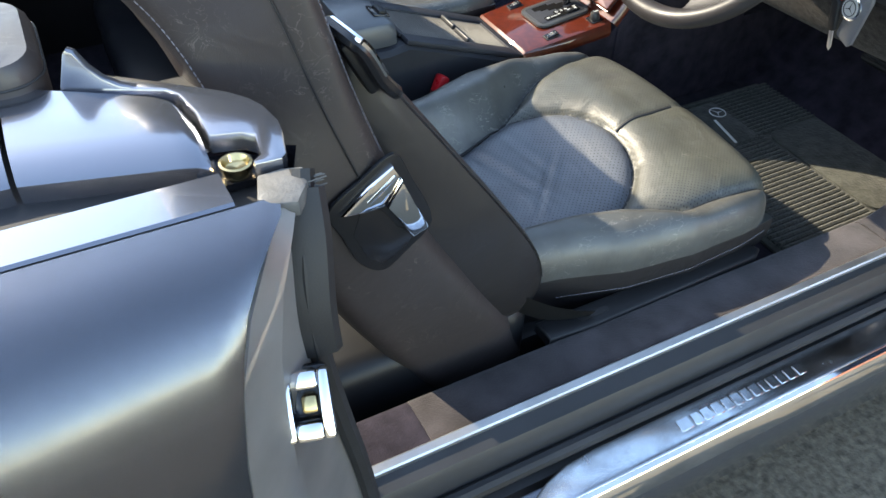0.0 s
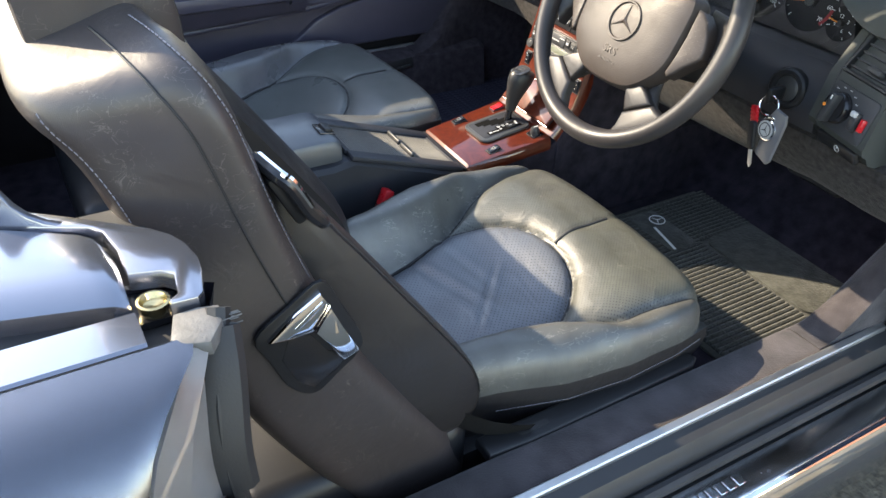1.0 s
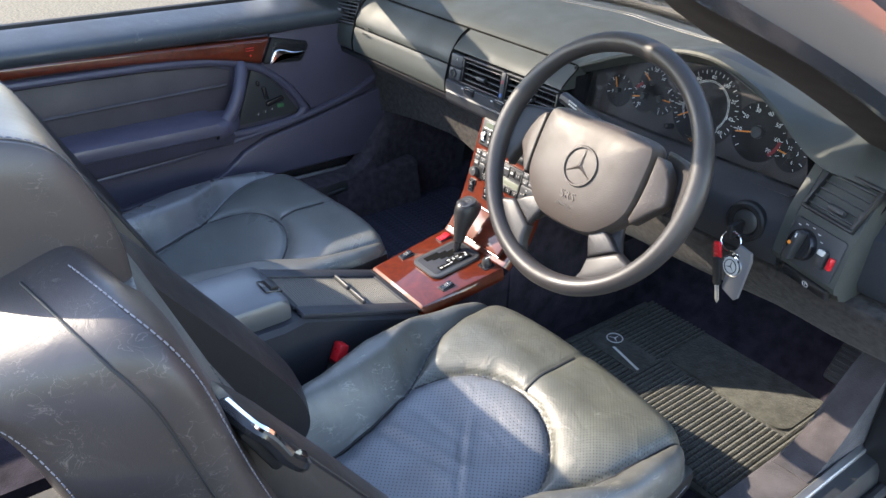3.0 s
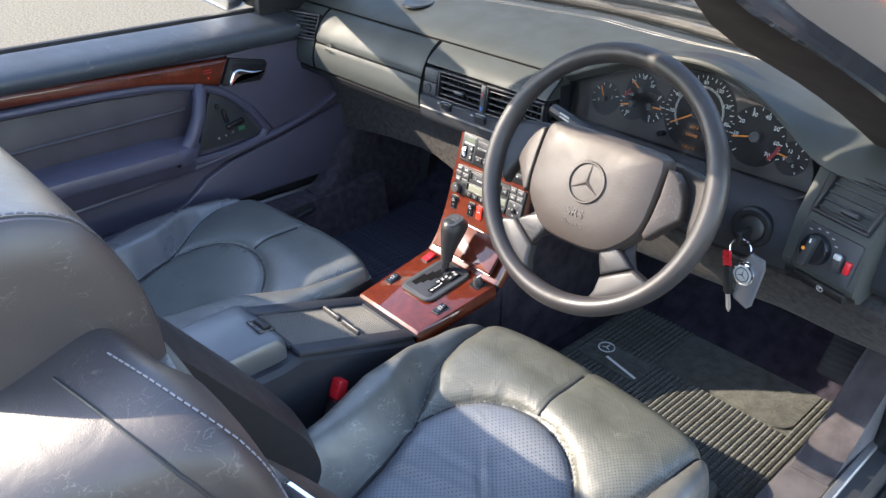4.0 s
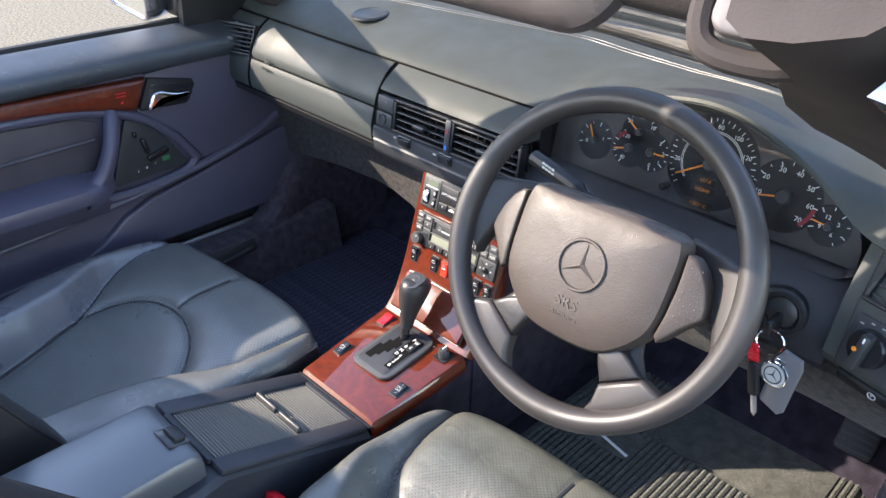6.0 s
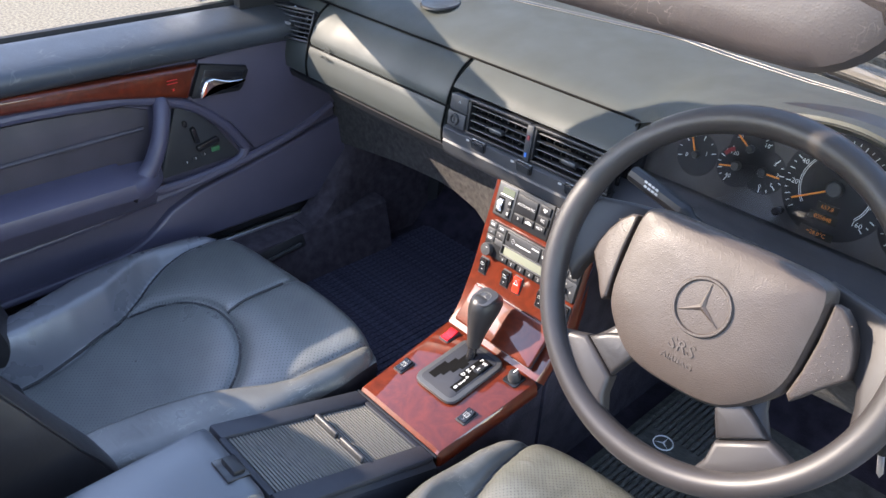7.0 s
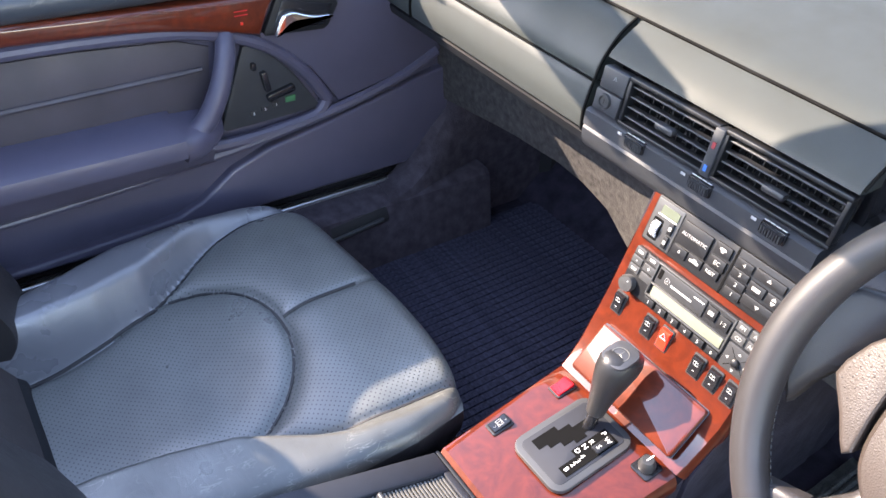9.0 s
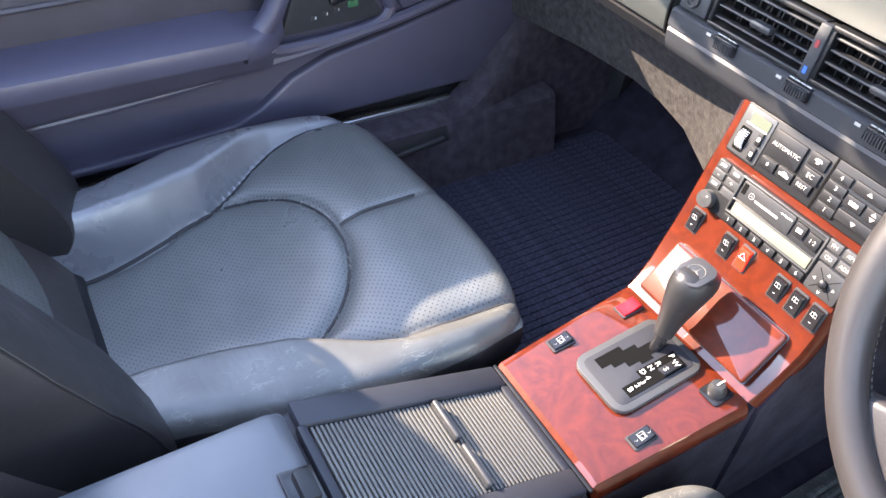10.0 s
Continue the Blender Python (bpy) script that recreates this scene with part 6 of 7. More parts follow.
    lv.matrix_world = basis((-0.006, 0.906, 0.484), (1, 0, 0.02), (0, 1, -0.24)) @ Matrix.Diagonal((1.14, 1.10, 1.04, 1))
    part("stem", lathe([(0.0065, 0), (0.0065, 0.030), (0.0095, 0.034), (0.0095, 0.040)], 16), PLASTIC_GLOSS, lv)
    rr = []
    for z, rx, ry, dy in ((0.026, 0.0095, 0.0095, 0.0), (0.034, 0.0105, 0.0105, 0.0), (0.050, 0.0125, 0.014, 0.0), (0.070, 0.0165, 0.020, 0.002), (0.086, 0.0195, 0.0245, 0.004), (0.097, 0.020, 0.0255, 0.006), (0.104, 0.018, 0.0235, 0.007), (0.1075, 0.013, 0.018, 0.007), (0.1085, 0.004, 0.006, 0.007)):
        rr.append([(rx * math.cos(q), dy + ry * math.sin(q), z) for q in (2 * math.pi * j / 24 for j in range(24))])
    knob = part("knob", loft(rr), KNOB, lv, "black leather knob")
    CT = at(0.001, -0.001, 0.1055) @ Matrix.Rotation(radians(27), 4, "X")
    cap = part("knob_cap", plate(rounded(0.030, 0.034, 0.010), 0.0036, 0.0012, m=CT), KNOB_TOP, lv, "dark silver cap")
    star_emblem(0.0085, CT @ at(0, 0, 0.0037), cap, TAMBOUR, "emblem", 0.0005)

    # small switches on the walnut
    def rocker(m, w, h, mat=PLASTIC_GLOSS, marks=True, parent=c, name="rocker_switch", label="small black rocker switch", kind=0):
        fr = part(name, plate(rounded(w + 0.004, h + 0.004, 0.002), 0.0016, 0.0006, m=m), PLASTIC_GREY, parent, label)
        side = [(-h / 2, 0.0008), (-h / 2 + 0.001, 0.0036), (h * 0.02, 0.0042), (h * 0.34, 0.0068), (h / 2 - 0.001, 0.0060), (h / 2, 0.0008)]
        b = loft([[m @ Vector((x, y, z - 0.0006 * (e == 0))) for y, z in side] for e, x in ((0, -w / 2), (1, -w / 2 + 0.0008), (1, w / 2 - 0.0008), (0, w / 2))])
        part("rocker", b, mat, fr)
        if marks:
            mb = bmesh.new()
            lift = lambda y: interp(y, [-h / 2, h * 0.02, h * 0.34, h / 2], [0.0040, 0.0046, 0.0072, 0.0066])
            line = lambda pts, closed=True: tube([m @ Vector((x, y, lift(y))) for x, y in pts], 0.00042, 4, closed=closed, bm=mb)
            if kind == 1:
                for k in (-1, 1):
                    line([(0.0020 * math.cos(q), k * h * 0.30 + 0.0030 * math.sin(q)) for q in (0, math.pi / 2, math.pi, math.pi * 1.5)])
                line([(-0.0040, -0.0035), (0.0040, -0.0035), (0.0040, 0.0035), (-0.0040, 0.0035)])
                line([(-0.0015, -0.0028), (0.0030, -0.0010), (0.0030, 0.0018), (-0.0015, 0.0028)])
            else:
                c0 = h * 0.20
                line([(-0.0034, c0 - 0.0022), (0.0034, c0 - 0.0022), (0.0028, c0 + 0.0024), (-0.0028, c0 + 0.0024)])
                line([(0, c0 - 0.0034), (0, c0 + 0.0036)], False)
                line([(-0.0012, -h * 0.20), (0.0012, -h * 0.20)], False)
            part("switch_symbol", mb, LEGEND, fr)
        return fr
    S = lambda x, y, dz=0.0: basis((x, y, zc(y) + 0.0003 + dz), (1, 0, 0), (0, 1, 0.13))
    rocker(S(-0.0708, 0.8290), 0.014, 0.026, kind=1)
    rocker(S(0.0700, 0.8265), 0.014, 0.026, kind=1)
    rb = rocker(S(-0.068, 0.922), 0.016, 0.026, RED, False, label="red rocker switch")
    ms = part("mirror_switch_base", plate(rounded(0.026, 0.028, 0.004), 0.002, 0.0008, m=S(0.070, 0.925)), PLASTIC_GLOSS, c, "round mirror switch")
    part("mirror_knob", lathe([(0.0095, 0.001), (0.010, 0.006), (0.008, 0.014), (0.0065, 0.016), (0, 0.0165)], 20, m=S(0.070, 0.925)), PLASTIC_GREY, ms)
    part("knob_pointer", box(0.0015, 0.010, 0.001, m=S(0.070, 0.925) @ at(0, 0.003, 0.0165)), WHITE, ms)
    # row of switches on the fascia
    for x in (-0.077, -0.029, 0.0435, 0.0665, 0.0895):
        rocker(P @ at(x, 0.002, 0.0005), 0.0135, 0.0255)
    hz = rocker(P @ at(-0.0045, 0.003, 0.0005), 0.0135, 0.0265, RED_HAZARD, False, label="orange-red hazard switch")
    tri = [Vector((0, 0.0090, 0.0072)), Vector((-0.0042, 0.0015, 0.0052)), Vector((0.0042, 0.0015, 0.0052))]
    part("hazard_symbol", tube([P @ at(-0.0045, 0.003, 0.0010) @ v for v in tri], 0.0007, 4, closed=True), WHITE, hz)

    # climate panel
    cp = thing("climate_panel", "black climate control panel with marked keys and a small display", "control panel", (0, 1.02, 0.70))
    cp.location = (0, 0, 0)
    part("face_plate", plate(rounded(0.183, 0.0565, 0.003, cx=0.0055, cy=0.1185), 0.004, 0.0012, m=P @ at(0, 0, 0.0005)), PLASTIC, cp)
    part("display_plate", plate(rounded(0.038, 0.052, 0.002, cx=-0.0655, cy=0.1185), 0.0012, 0.0005, m=P @ at(0, 0, 0.0042)), GATE, cp, "grey plate round the display and thumbwheel")

    def key(parent, x, y, w, h, text="", size=0.006, mat=PLASTIC, name="key", rise=0.0035):
        kk = part(name, plate(rounded(w - 0.0014, h - 0.0014, 0.0010), 0.0035, 0.0009, m=P @ at(x, y, rise)), mat, parent)
        top = rise + 0.0036
        if text == "fan":
            b = bmesh.new()
            plate([(-0.0045, 0.0), (-0.003, 0.0026), (0.003, 0.0026), (0.0045, 0.0), (0.002, 0.0), (0.0015, -0.0026), (-0.0015, -0.0026), (-0.002, 0.0)], 0.0002, m=P @ at(x, y, top), bm=b)
            part("key_symbol", b, LEGEND, kk)
        elif text == "car":
            b = bmesh.new()
            plate([(-0.006, -0.002), (-0.006, 0.0005), (-0.003, 0.001), (-0.0015, 0.0028), (0.002, 0.0028), (0.0035, 0.001), (0.006, 0.0004), (0.006, -0.002)], 0.0002, m=P @ at(x, y, top), bm=b)
            part("key_symbol", b, LEGEND, kk)
        elif text in ("up", "down", "both"):
            for k in ((1,) if text == "up" else (-1,) if text == "down" else (1, -1)):
                o = 0.0022 * k if text == "both" else 0.0
                part("key_symbol", plate([(-0.0028, o - 0.0012 * k), (0.0028, o - 0.0012 * k), (0.0, o + 0.0026 * k)], 0.0002, m=P @ at(x, y, top)), LEGEND, kk)
        elif text == "-bar":
            part("key_symbol", box(w * 0.45, h * 0.28, 0.0003, m=P @ at(x, y, top)), LEGEND, kk)
        elif text:
            writing(text, size, P @ at(x, y, top), LEGEND, kk, "figure", 0.0001)
        return kk
    part("display", plate(rounded(0.024, 0.0105, 0.001), 0.001, m=P @ at(-0.0625, 0.1345, 0.0054)), LCD_SMALL, cp, "grey-green temperature display")
    part("display_rim", box(0.0265, 0.0016, 0.0012, 0.0004, 1, m=P @ at(-0.0640, 0.1275, 0.0056)), WHITE, cp)
    part("wheel_well", plate(rounded(0.0135, 0.0265, 0.002), 0.0006, m=P @ at(-0.0730, 0.1095, 0.0052)), SLOT, cp)
    tw = bmesh.new()
    for i in range(11):
        a = radians(-62 + 124 * i / 10)
        box(0.0105, 0.0020, 0.0030, 0.0006, 1, m=P @ at(-0.0730, 0.1095 + 0.0118 * math.sin(a), -0.0030 + 0.0118 * math.cos(a)) @ Matrix.Rotation(-a, 4, "X"), bm=tw)
    part("thumbwheel", tw, CHROME_SOFT, cp, "ribbed silver thumbwheel")
    key(cp, -0.0545, 0.1195, 0.0075, 0.0160, "-bar", rise=0.0045)
    key(cp, -0.0545, 0.1025, 0.0075, 0.0160, "-bar", rise=0.0045)
    key(cp, -0.0235, 0.1257, 0.0400, 0.0290, "AUTOMATIC", 0.0058)
    key(cp, -0.0335, 0.1035, 0.0205, 0.0125, "0", 0.006)
    key(cp, -0.0125, 0.1045, 0.0205, 0.0125, "car")
    key(cp, 0.0090, 0.1050, 0.0215, 0.0125, "REST", 0.0056)
    key(cp, 0.0108, 0.1340, 0.0215, 0.0150, "fan")
    key(cp, 0.0110, 0.1180, 0.0215, 0.0140, "EC", 0.0068)
    part("panel_split", plate(rounded(0.0024, 0.0565, 0.001, cx=0.0255, cy=0.1185), 0.001, m=P @ at(0, 0, 0.004)), SLOT, cp)
    for i, t in enumerate("4321"):
        key(cp, 0.0385 + 0.0006 * i, 0.1335 - 0.0114 * i, 0.0220, 0.0112, t, 0.0066)
    key(cp, 0.0690, 0.1345, 0.0375, 0.0125, "up")
    key(cp, 0.0610, 0.1190, 0.0210, 0.0135, "-bar")
    key(cp, 0.0820, 0.1190, 0.0200, 0.0135, "both")
    key(cp, 0.0705, 0.1035, 0.0400, 0.0130, "down")
    # radio
    rd = thing("car_radio", "black cassette radio with a grey-green display and a round volume knob", "car radio", (0, 1.01, 0.62))
    rd.location = (0, 0, 0)
    part("face_plate", plate(rounded(0.184, 0.0565, 0.003, cx=0.0075, cy=0.0523), 0.005, 0.0014, m=P @ at(0, 0, 0.0005)), PLASTIC, rd)
    for x, y, w, t in ((-0.0755, 0.0760, 0.0165, "-bar"), (-0.0570, 0.0755, 0.0175, "-bar"), (-0.0760, 0.0645, 0.0165, "-"), (-0.0575, 0.0635, 0.0175, "+"), (-0.0755, 0.0535, 0.0165, "-bar"), (-0.0570, 0.0520, 0.0175, "")):
        key(rd, x, y, w, 0.0105, t, 0.008, GATE)
    vk = part("volume_knob", lathe([(0.0100, 0.004), (0.0105, 0.011), (0.0095, 0.014), (0.0, 0.0150)], 28, m=P @ at(-0.0735, 0.0345, 0)), GATE, rd, "round grey volume knob")
    part("knob_dot", lathe([(0.0, 0.001), (0.0012, 0.0)], 8, m=P @ at(-0.0710, 0.0390, 0.0142)), WHITE, vk)
    fb = bmesh.new()
    for cx_, cy_, sx, sy in ((0.006, 0.0795, 0.110, 0.0024), (0.006, 0.0380, 0.110, 0.0024), (-0.0480, 0.0588, 0.0024, 0.0415), (0.0600, 0.0588, 0.0024, 0.0415), (0.006, 0.0535, 0.108, 0.0022)):
        box(sx, sy, 0.0045, 0.0009, 2, m=P @ at(cx_, cy_, 0.0062), bm=fb)
    part("bezel", fb, GATE, rd, "satin grey bezel round cassette slot and display")
    cs = part("cassette_door", plate(rounded(0.0680, 0.0215, 0.002), 0.0028, 0.001, m=P @ at(-0.0110, 0.0665, 0.0045)), PLASTIC_GREY, rd, "grey cassette door with a slot")
    part("plain_bar", box(0.030, 0.0022, 0.0004, m=P @ at(-0.0090, 0.0645, 0.0075)), LEGEND, cs)
    star_emblem(0.0032, P @ at(-0.0300, 0.0665, 0.0074), cs, LEGEND, "emblem", 0.0003)
    part("cassette_slot", plate(rounded(0.0050, 0.0120, 0.001), 0.0006, m=P @ at(-0.0405, 0.0690, 0.0071)), SLOT, cs)
    part("slot_mark", box(0.014, 0.0012, 0.0004, m=P @ at(0.0135, 0.0715, 0.0075)), WHITE, cs)
    key(rd, 0.0320, 0.0680, 0.0150, 0.0160, "-bar", rise=0.0045)
    key(rd, 0.0490, 0.0665, 0.0165, 0.0160, "1·2", 0.0062, rise=0.0045)
    part("display", plate(rounded(0.1000, 0.0125, 0.001), 0.002, 0.0005, m=P @ at(0.0070, 0.0455, 0.0050)), LCD, rd, "grey-green radio display")
    for i, x in enumerate((-0.0395, -0.0215, -0.0030, 0.0155, 0.0335, 0.0525)):
        key(rd, x, 0.0310, 0.0168, 0.0105, str(i + 1), 0.0062, rise=0.0050)
    for x, y, t in ((0.0690, 0.0760, "FM"), (0.0870, 0.0765, "AM"), (0.0700, 0.0630, "CD"), (0.0880, 0.0635, "ADS")):
        key(rd, x, y, 0.0170, 0.0118, t, 0.0058, GATE)
    sp_ = part("seek_pad", plate(rounded(0.0360, 0.0310, 0.003), 0.0035, 0.001, m=P @ at(0.0815, 0.0405, 0.0042)), PLASTIC_GREY, rd, "square seek pad")
    part("seek_knob", lathe([(0.0045, 0.0), (0.0045, 0.004), (0.003, 0.0052), (0, 0.0054)], 14, m=P @ at(0.0805, 0.0395, 0.0076)), PLASTIC, sp_)
    for q in range(4):
        a = math.pi / 2 * q
        d = plate([(0.0, -0.0018), (0.0030, 0.0), (0.0, 0.0018)], 0.0003, m=P @ at(0.0805 + 0.0100 * math.cos(a), 0.0395 + 0.0090 * math.sin(a), 0.0077) @ Matrix.Rotation(a, 4, "Z"))
        part("seek_mark", d, LEGEND, sp_)
        part("seek_split", box(0.013, 0.0008, 0.0003, m=P @ at(0.0815 + 0.0105 * math.cos(a + math.pi / 4), 0.0405 + 0.0095 * math.sin(a + math.pi / 4), 0.0077) @ Matrix.Rotation(a + math.pi / 4, 4, "Z")), SLOT, sp_)


console()


# ---- seats ----
def seat(cx, dy, s, name, label):
    """A front seat about the line x = cx; s = 1 has its outer side to the right."""
    st = thing(name, label, "car seat", group="front seats")
    U = [i / 60 for i in range(-60, 61)]
    Vv = [i / 110 for i in range(111)]

    def warp(u):
        return math.copysign(1 - (1 - abs(u)) ** 1.45, u)

    def half(y):
        return interp(y, [0.40, 0.50, 0.60, 0.70, 0.80, 0.88, 0.92], [0.200, 0.222, 0.254, 0.266, 0.262, 0.248, 0.236]) + (0.0 if s > 0 else 0.004)

    def nose(u):
        return 0.915 - 0.022 * u * u - 0.020 * u ** 8

    def ub(y):
        return interp(y, [0.38, 0.48, 0.55, 0.62, 0.66, 0.70, 0.74, 0.80, 0.86, 0.93], [0.106, 0.112, 0.123, 0.142, 0.164, 0.188, 0.204, 0.214, 0.217, 0.218])

    RX, RY, YC = 0.150, 0.132, 0.620

    def rim(u):
        """How far the edge rounds over inwards, how far the nose does, and by how much it drops."""
        if s > 0:
            return 0.046, 0.050, 0.062
        k = min(1.0, max(0.0, (u + 0.12) / 0.28))
        k = k * k * (3 - 2 * k)
        return 0.058 - 0.026 * k, 0.056 - 0.026 * k, 0.062 - 0.036 * k

    def seam_d(u, y):
        ds = [abs(abs(u) - ub(y)) * 0.98]
        if y > YC - 0.01:
            k = math.hypot(u / RX, (y - YC) / RY)
            if abs(u) < ub(y) + 0.002:
                ds.append(abs(k - 1) * 0.5 * (RX + RY) * (1 if k > 0.3 else 3))
        return min(ds)

    def sm(a, b, v):
        t = min(1, max(0, (v - a) / (b - a)))
        return t * t * (3 - 2 * t)

    def height(u, y):
        zc = 0.392 + 0.026 * sm(0.45, 0.62, y) + 0.045 * sm(0.62, 0.80, y)
        inner = abs(u) < ub(y) and (y < YC or math.hypot(u / RX, (y - YC) / RY) < 1)
        bol = 0.468 + 0.006 * math.sin((y - 0.4) * 6)
        z = zc + (max(0, bol - zc)) * sm(ub(y) - 0.004, ub(y) + (0.060 if s > 0 else 0.032), abs(u))
        z -= 0.012 * (1 - (u / 0.16) ** 2) * (1 if inner else 0) * sm(0.40, 0.55, y) * (1 - sm(0.60, 0.75, y)) if abs(u) < 0.16 else 0
        d = seam_d(u, y)
        z += (0.019 if s > 0 else 0.012) * (1 - math.exp(-d / 0.014)) - 0.004 * math.exp(-(d / 0.0035) ** 2) - (0.003 if s > 0 else -0.003)
        # shallow cross seam in the middle of the front
        if y > YC + RY and abs(u) < 0.05:
            k = sm(YC + RY, YC + RY + 0.02, y)
            z -= k * (0.0032 * math.exp(-(abs(u) / 0.008)) + 0.0016 * math.exp(-(u / 0.0022) ** 2))
        # soft creases in the sat-on places
        worn = 1.0 if s > 0 else 0.25
        z += worn * (0.0016 * noise.noise(Vector((u * 12 + cx * 9, y * 22, 1.3))) + 0.0006 * noise.noise(Vector((u * 40, y * 34 + cx * 5, 4.1))))
        if s > 0:
            # two folds that run across the insert, and gathers at the arc seam
            for u0, y0, du, dy0, dpt in ((-0.03, 0.565, 0.085, 0.30, 0.0035), (0.035, 0.60, 0.055, -0.9, 0.003), (-0.055, 0.615, 0.06, 0.15, 0.002)):
                off = (y - y0) - dy0 * (u - u0)
                z -= dpt * math.exp(-(off / 0.007) ** 2 - ((u - u0) / du) ** 4) - 0.6 * dpt * math.exp(-((off - 0.013) / 0.008) ** 2 - ((u - u0) / du) ** 4)
            if y > YC + RY * 0.7 and d < 0.03 and abs(u) < 0.12:
                z -= 0.0013 * max(0, math.sin(u * 160)) * math.exp(-d / 0.014)
        return z

    grid, nrm = [], []
    for v in Vv:
        row = []
        for u0 in U:
            u1 = warp(u0)
            yf = nose(u1)
            y = 0.385 + (yf - 0.385) * (1 - (1 - v) ** 1.25)
            u = u1 * half(y)
            ew, nw, drop = rim(u)
            a = max(0.0, 1 - (half(y) - abs(u)) / ew)
            b = max(0.0, 1 - (yf - y) / nw)
            q = min(1.0, math.hypot(a, b))
            z = height(u, y) - drop * (1 - math.sqrt(max(0.0, 1 - q ** 2.4)))
            row.append(Vector((cx + u, y + dy, z)))
        grid.append(row)
    nv, nu = len(grid), len(U)
    for j in range(nv):
        r = []
        for i in range(nu):
            du = grid[j][min(nu - 1, i + 1)] - grid[j][max(0, i - 1)]
            dv = grid[min(nv - 1, j + 1)][i] - grid[max(0, j - 1)][i]
            n = du.cross(dv)
            r.append(n.normalized() if n.length > 1e-12 else Vector((0, 0, 1)))
        nrm.append(r)

    def region(j, i):
        p = grid[j][i].lerp(grid[j + 1][i + 1], 0.5)
        u, y = p.x - cx, p.y - dy
        if abs(u) > ub(y):
            return "bolster_right" if u > 0 else "bolster_left"
        if y < YC or math.hypot(u / RX, (y - YC) / RY) < 1:
            return "insert"
        return "front_right" if u > 0 else "front_left"
    groups = {}
    for j in range(nv - 1):
        for i in range(nu - 1):
            groups.setdefault(region(j, i), []).append((j, i))
    names = {"insert": ("cushion_insert", PERFORATED_SAT if s > 0 else PERFORATED, "perforated black leather insert"), "front_right": ("cushion_front", PERFORATED_WORN if s > 0 else PERFORATED, "creased perforated leather front panel"),
             "front_left": ("cushion_front", PERFORATED_WORN if s > 0 else PERFORATED, "creased perforated leather front panel"), "bolster_left": ("cushion_bolster", LEATHER_FRONT if s > 0 else LEATHER, "smooth black leather bolster"),
             "bolster_right": ("cushion_bolster", LEATHER_FRONT, "smooth black leather bolster")}
    for key in sorted(groups):
        ids, verts, norms, faces = {}, [], [], []
        for j, i in groups[key]:
            q = []
            for jj, ii in ((j, i), (j, i + 1), (j + 1, i + 1), (j + 1, i)):
                if (jj, ii) not in ids:
                    ids[jj, ii] = len(verts)
                    verts.append(grid[jj][ii])
                    norms.append(nrm[jj][ii])
                q.append(ids[jj, ii])
            faces.append(q)
        nm, mat, lab = names[key]
        me = bpy.data.meshes.new(nm)
        me.from_pydata(verts, [], faces)
        for p in me.polygons:
            p.use_smooth = True
        me.normals_split_custom_set_from_vertices(norms)
        me.materials.append(mat)
        o = new(nm, me)
        o.parent = st
        o["label"] = lab
    # sunk seams, their deep shade drawn as black tubes
    def surf(u, y):
        yf = nose(u / half(y))
        ew, nw, drop = rim(u)
        q = min(1.0, math.hypot(max(0.0, 1 - (half(y) - abs(u)) / ew), max(0.0, 1 - (yf - y) / nw)))
        return height(u, y) - drop * (1 - math.sqrt(max(0.0, 1 - q ** 2.4)))
    lines = [[(sd * ub(y), y) for y in lin(0.43, 0.868, 40)] for sd in (-1, 1)]
    lines.append([(RX * math.cos(a), YC + RY * math.sin(a)) for a in lin(0.12, math.pi - 0.12, 44) if abs(RX * math.cos(a)) < ub(YC + RY * math.sin(a)) - 0.002])
    lines.append([(0.0, y) for y in lin(YC + RY + 0.004, 0.865, 14)])
    for ln in lines:
        part("cushion_seam", tube([Vector((cx + u, y + dy, surf(u, y) + 0.0018)) for u, y in ln], 0.0028, 6), RUBBER, st, "dark sewn seam")
    # skirt below the cushion
    edge = [grid[j][0] for j in range(nv)] + [grid[-1][i] for i in range(1, nu)] + [grid[j][-1] for j in range(nv - 2, -1, -1)]
    c0 = Vector((cx, 0.62 + dy, 0))
    rings = []
    for dz, k in ((0.0, 1.0), (-0.014, 1.006), (-0.035, 1.0), (-0.060, 0.975), (-0.10, 0.95)):
        rings.append([Vector((c0.x + (p.x - c0.x) * k, c0.y + (p.y - c0.y) * k, max(0.30, p.z + dz))) for p in edge])
    # the skirt's darker colour holds the shade below the cushion edge
    part("cushion_side", loft(rings, closed=False), SIDE_LEATHER, st, "black leather cushion side, shade in its colour")
    stitches([Vector((cx + s * (half(y) * 1.008), y + dy, 0.392 + 0.012 * math.sin((y - 0.5) * 5))) for y in lin(0.50, 0.86, 40)], st, 0.006, 0.0042, 0.0006)
    part("seat_hinge", box(0.49, 0.32, 0.16, 0.03, 3, m=at(cx, 0.29 + dy, 0.340)), PLASTIC, st, "black plastic hinge cover")
    part("seat_base", box(0.46, 0.44, 0.07, 0.01, m=at(cx, 0.62 + dy, 0.30)), PLASTIC, st, "black seat base")

    db, before = dy, set(st.children)
    # backrest: level sections from the hinge to the shoulder
    Z = [0.33, 0.40, 0.47, 0.55, 0.62, 0.70, 0.78, 0.85, 0.90, 0.925, 0.940, 0.952, 0.961, 0.968, 0.973, 0.976, 0.9775]
    REAR = [0.275, 0.235, 0.198, 0.158, 0.134, 0.110, 0.088, 0.066, 0.046, 0.034, 0.028, 0.025, 0.026, 0.031, 0.040, 0.054, 0.074]
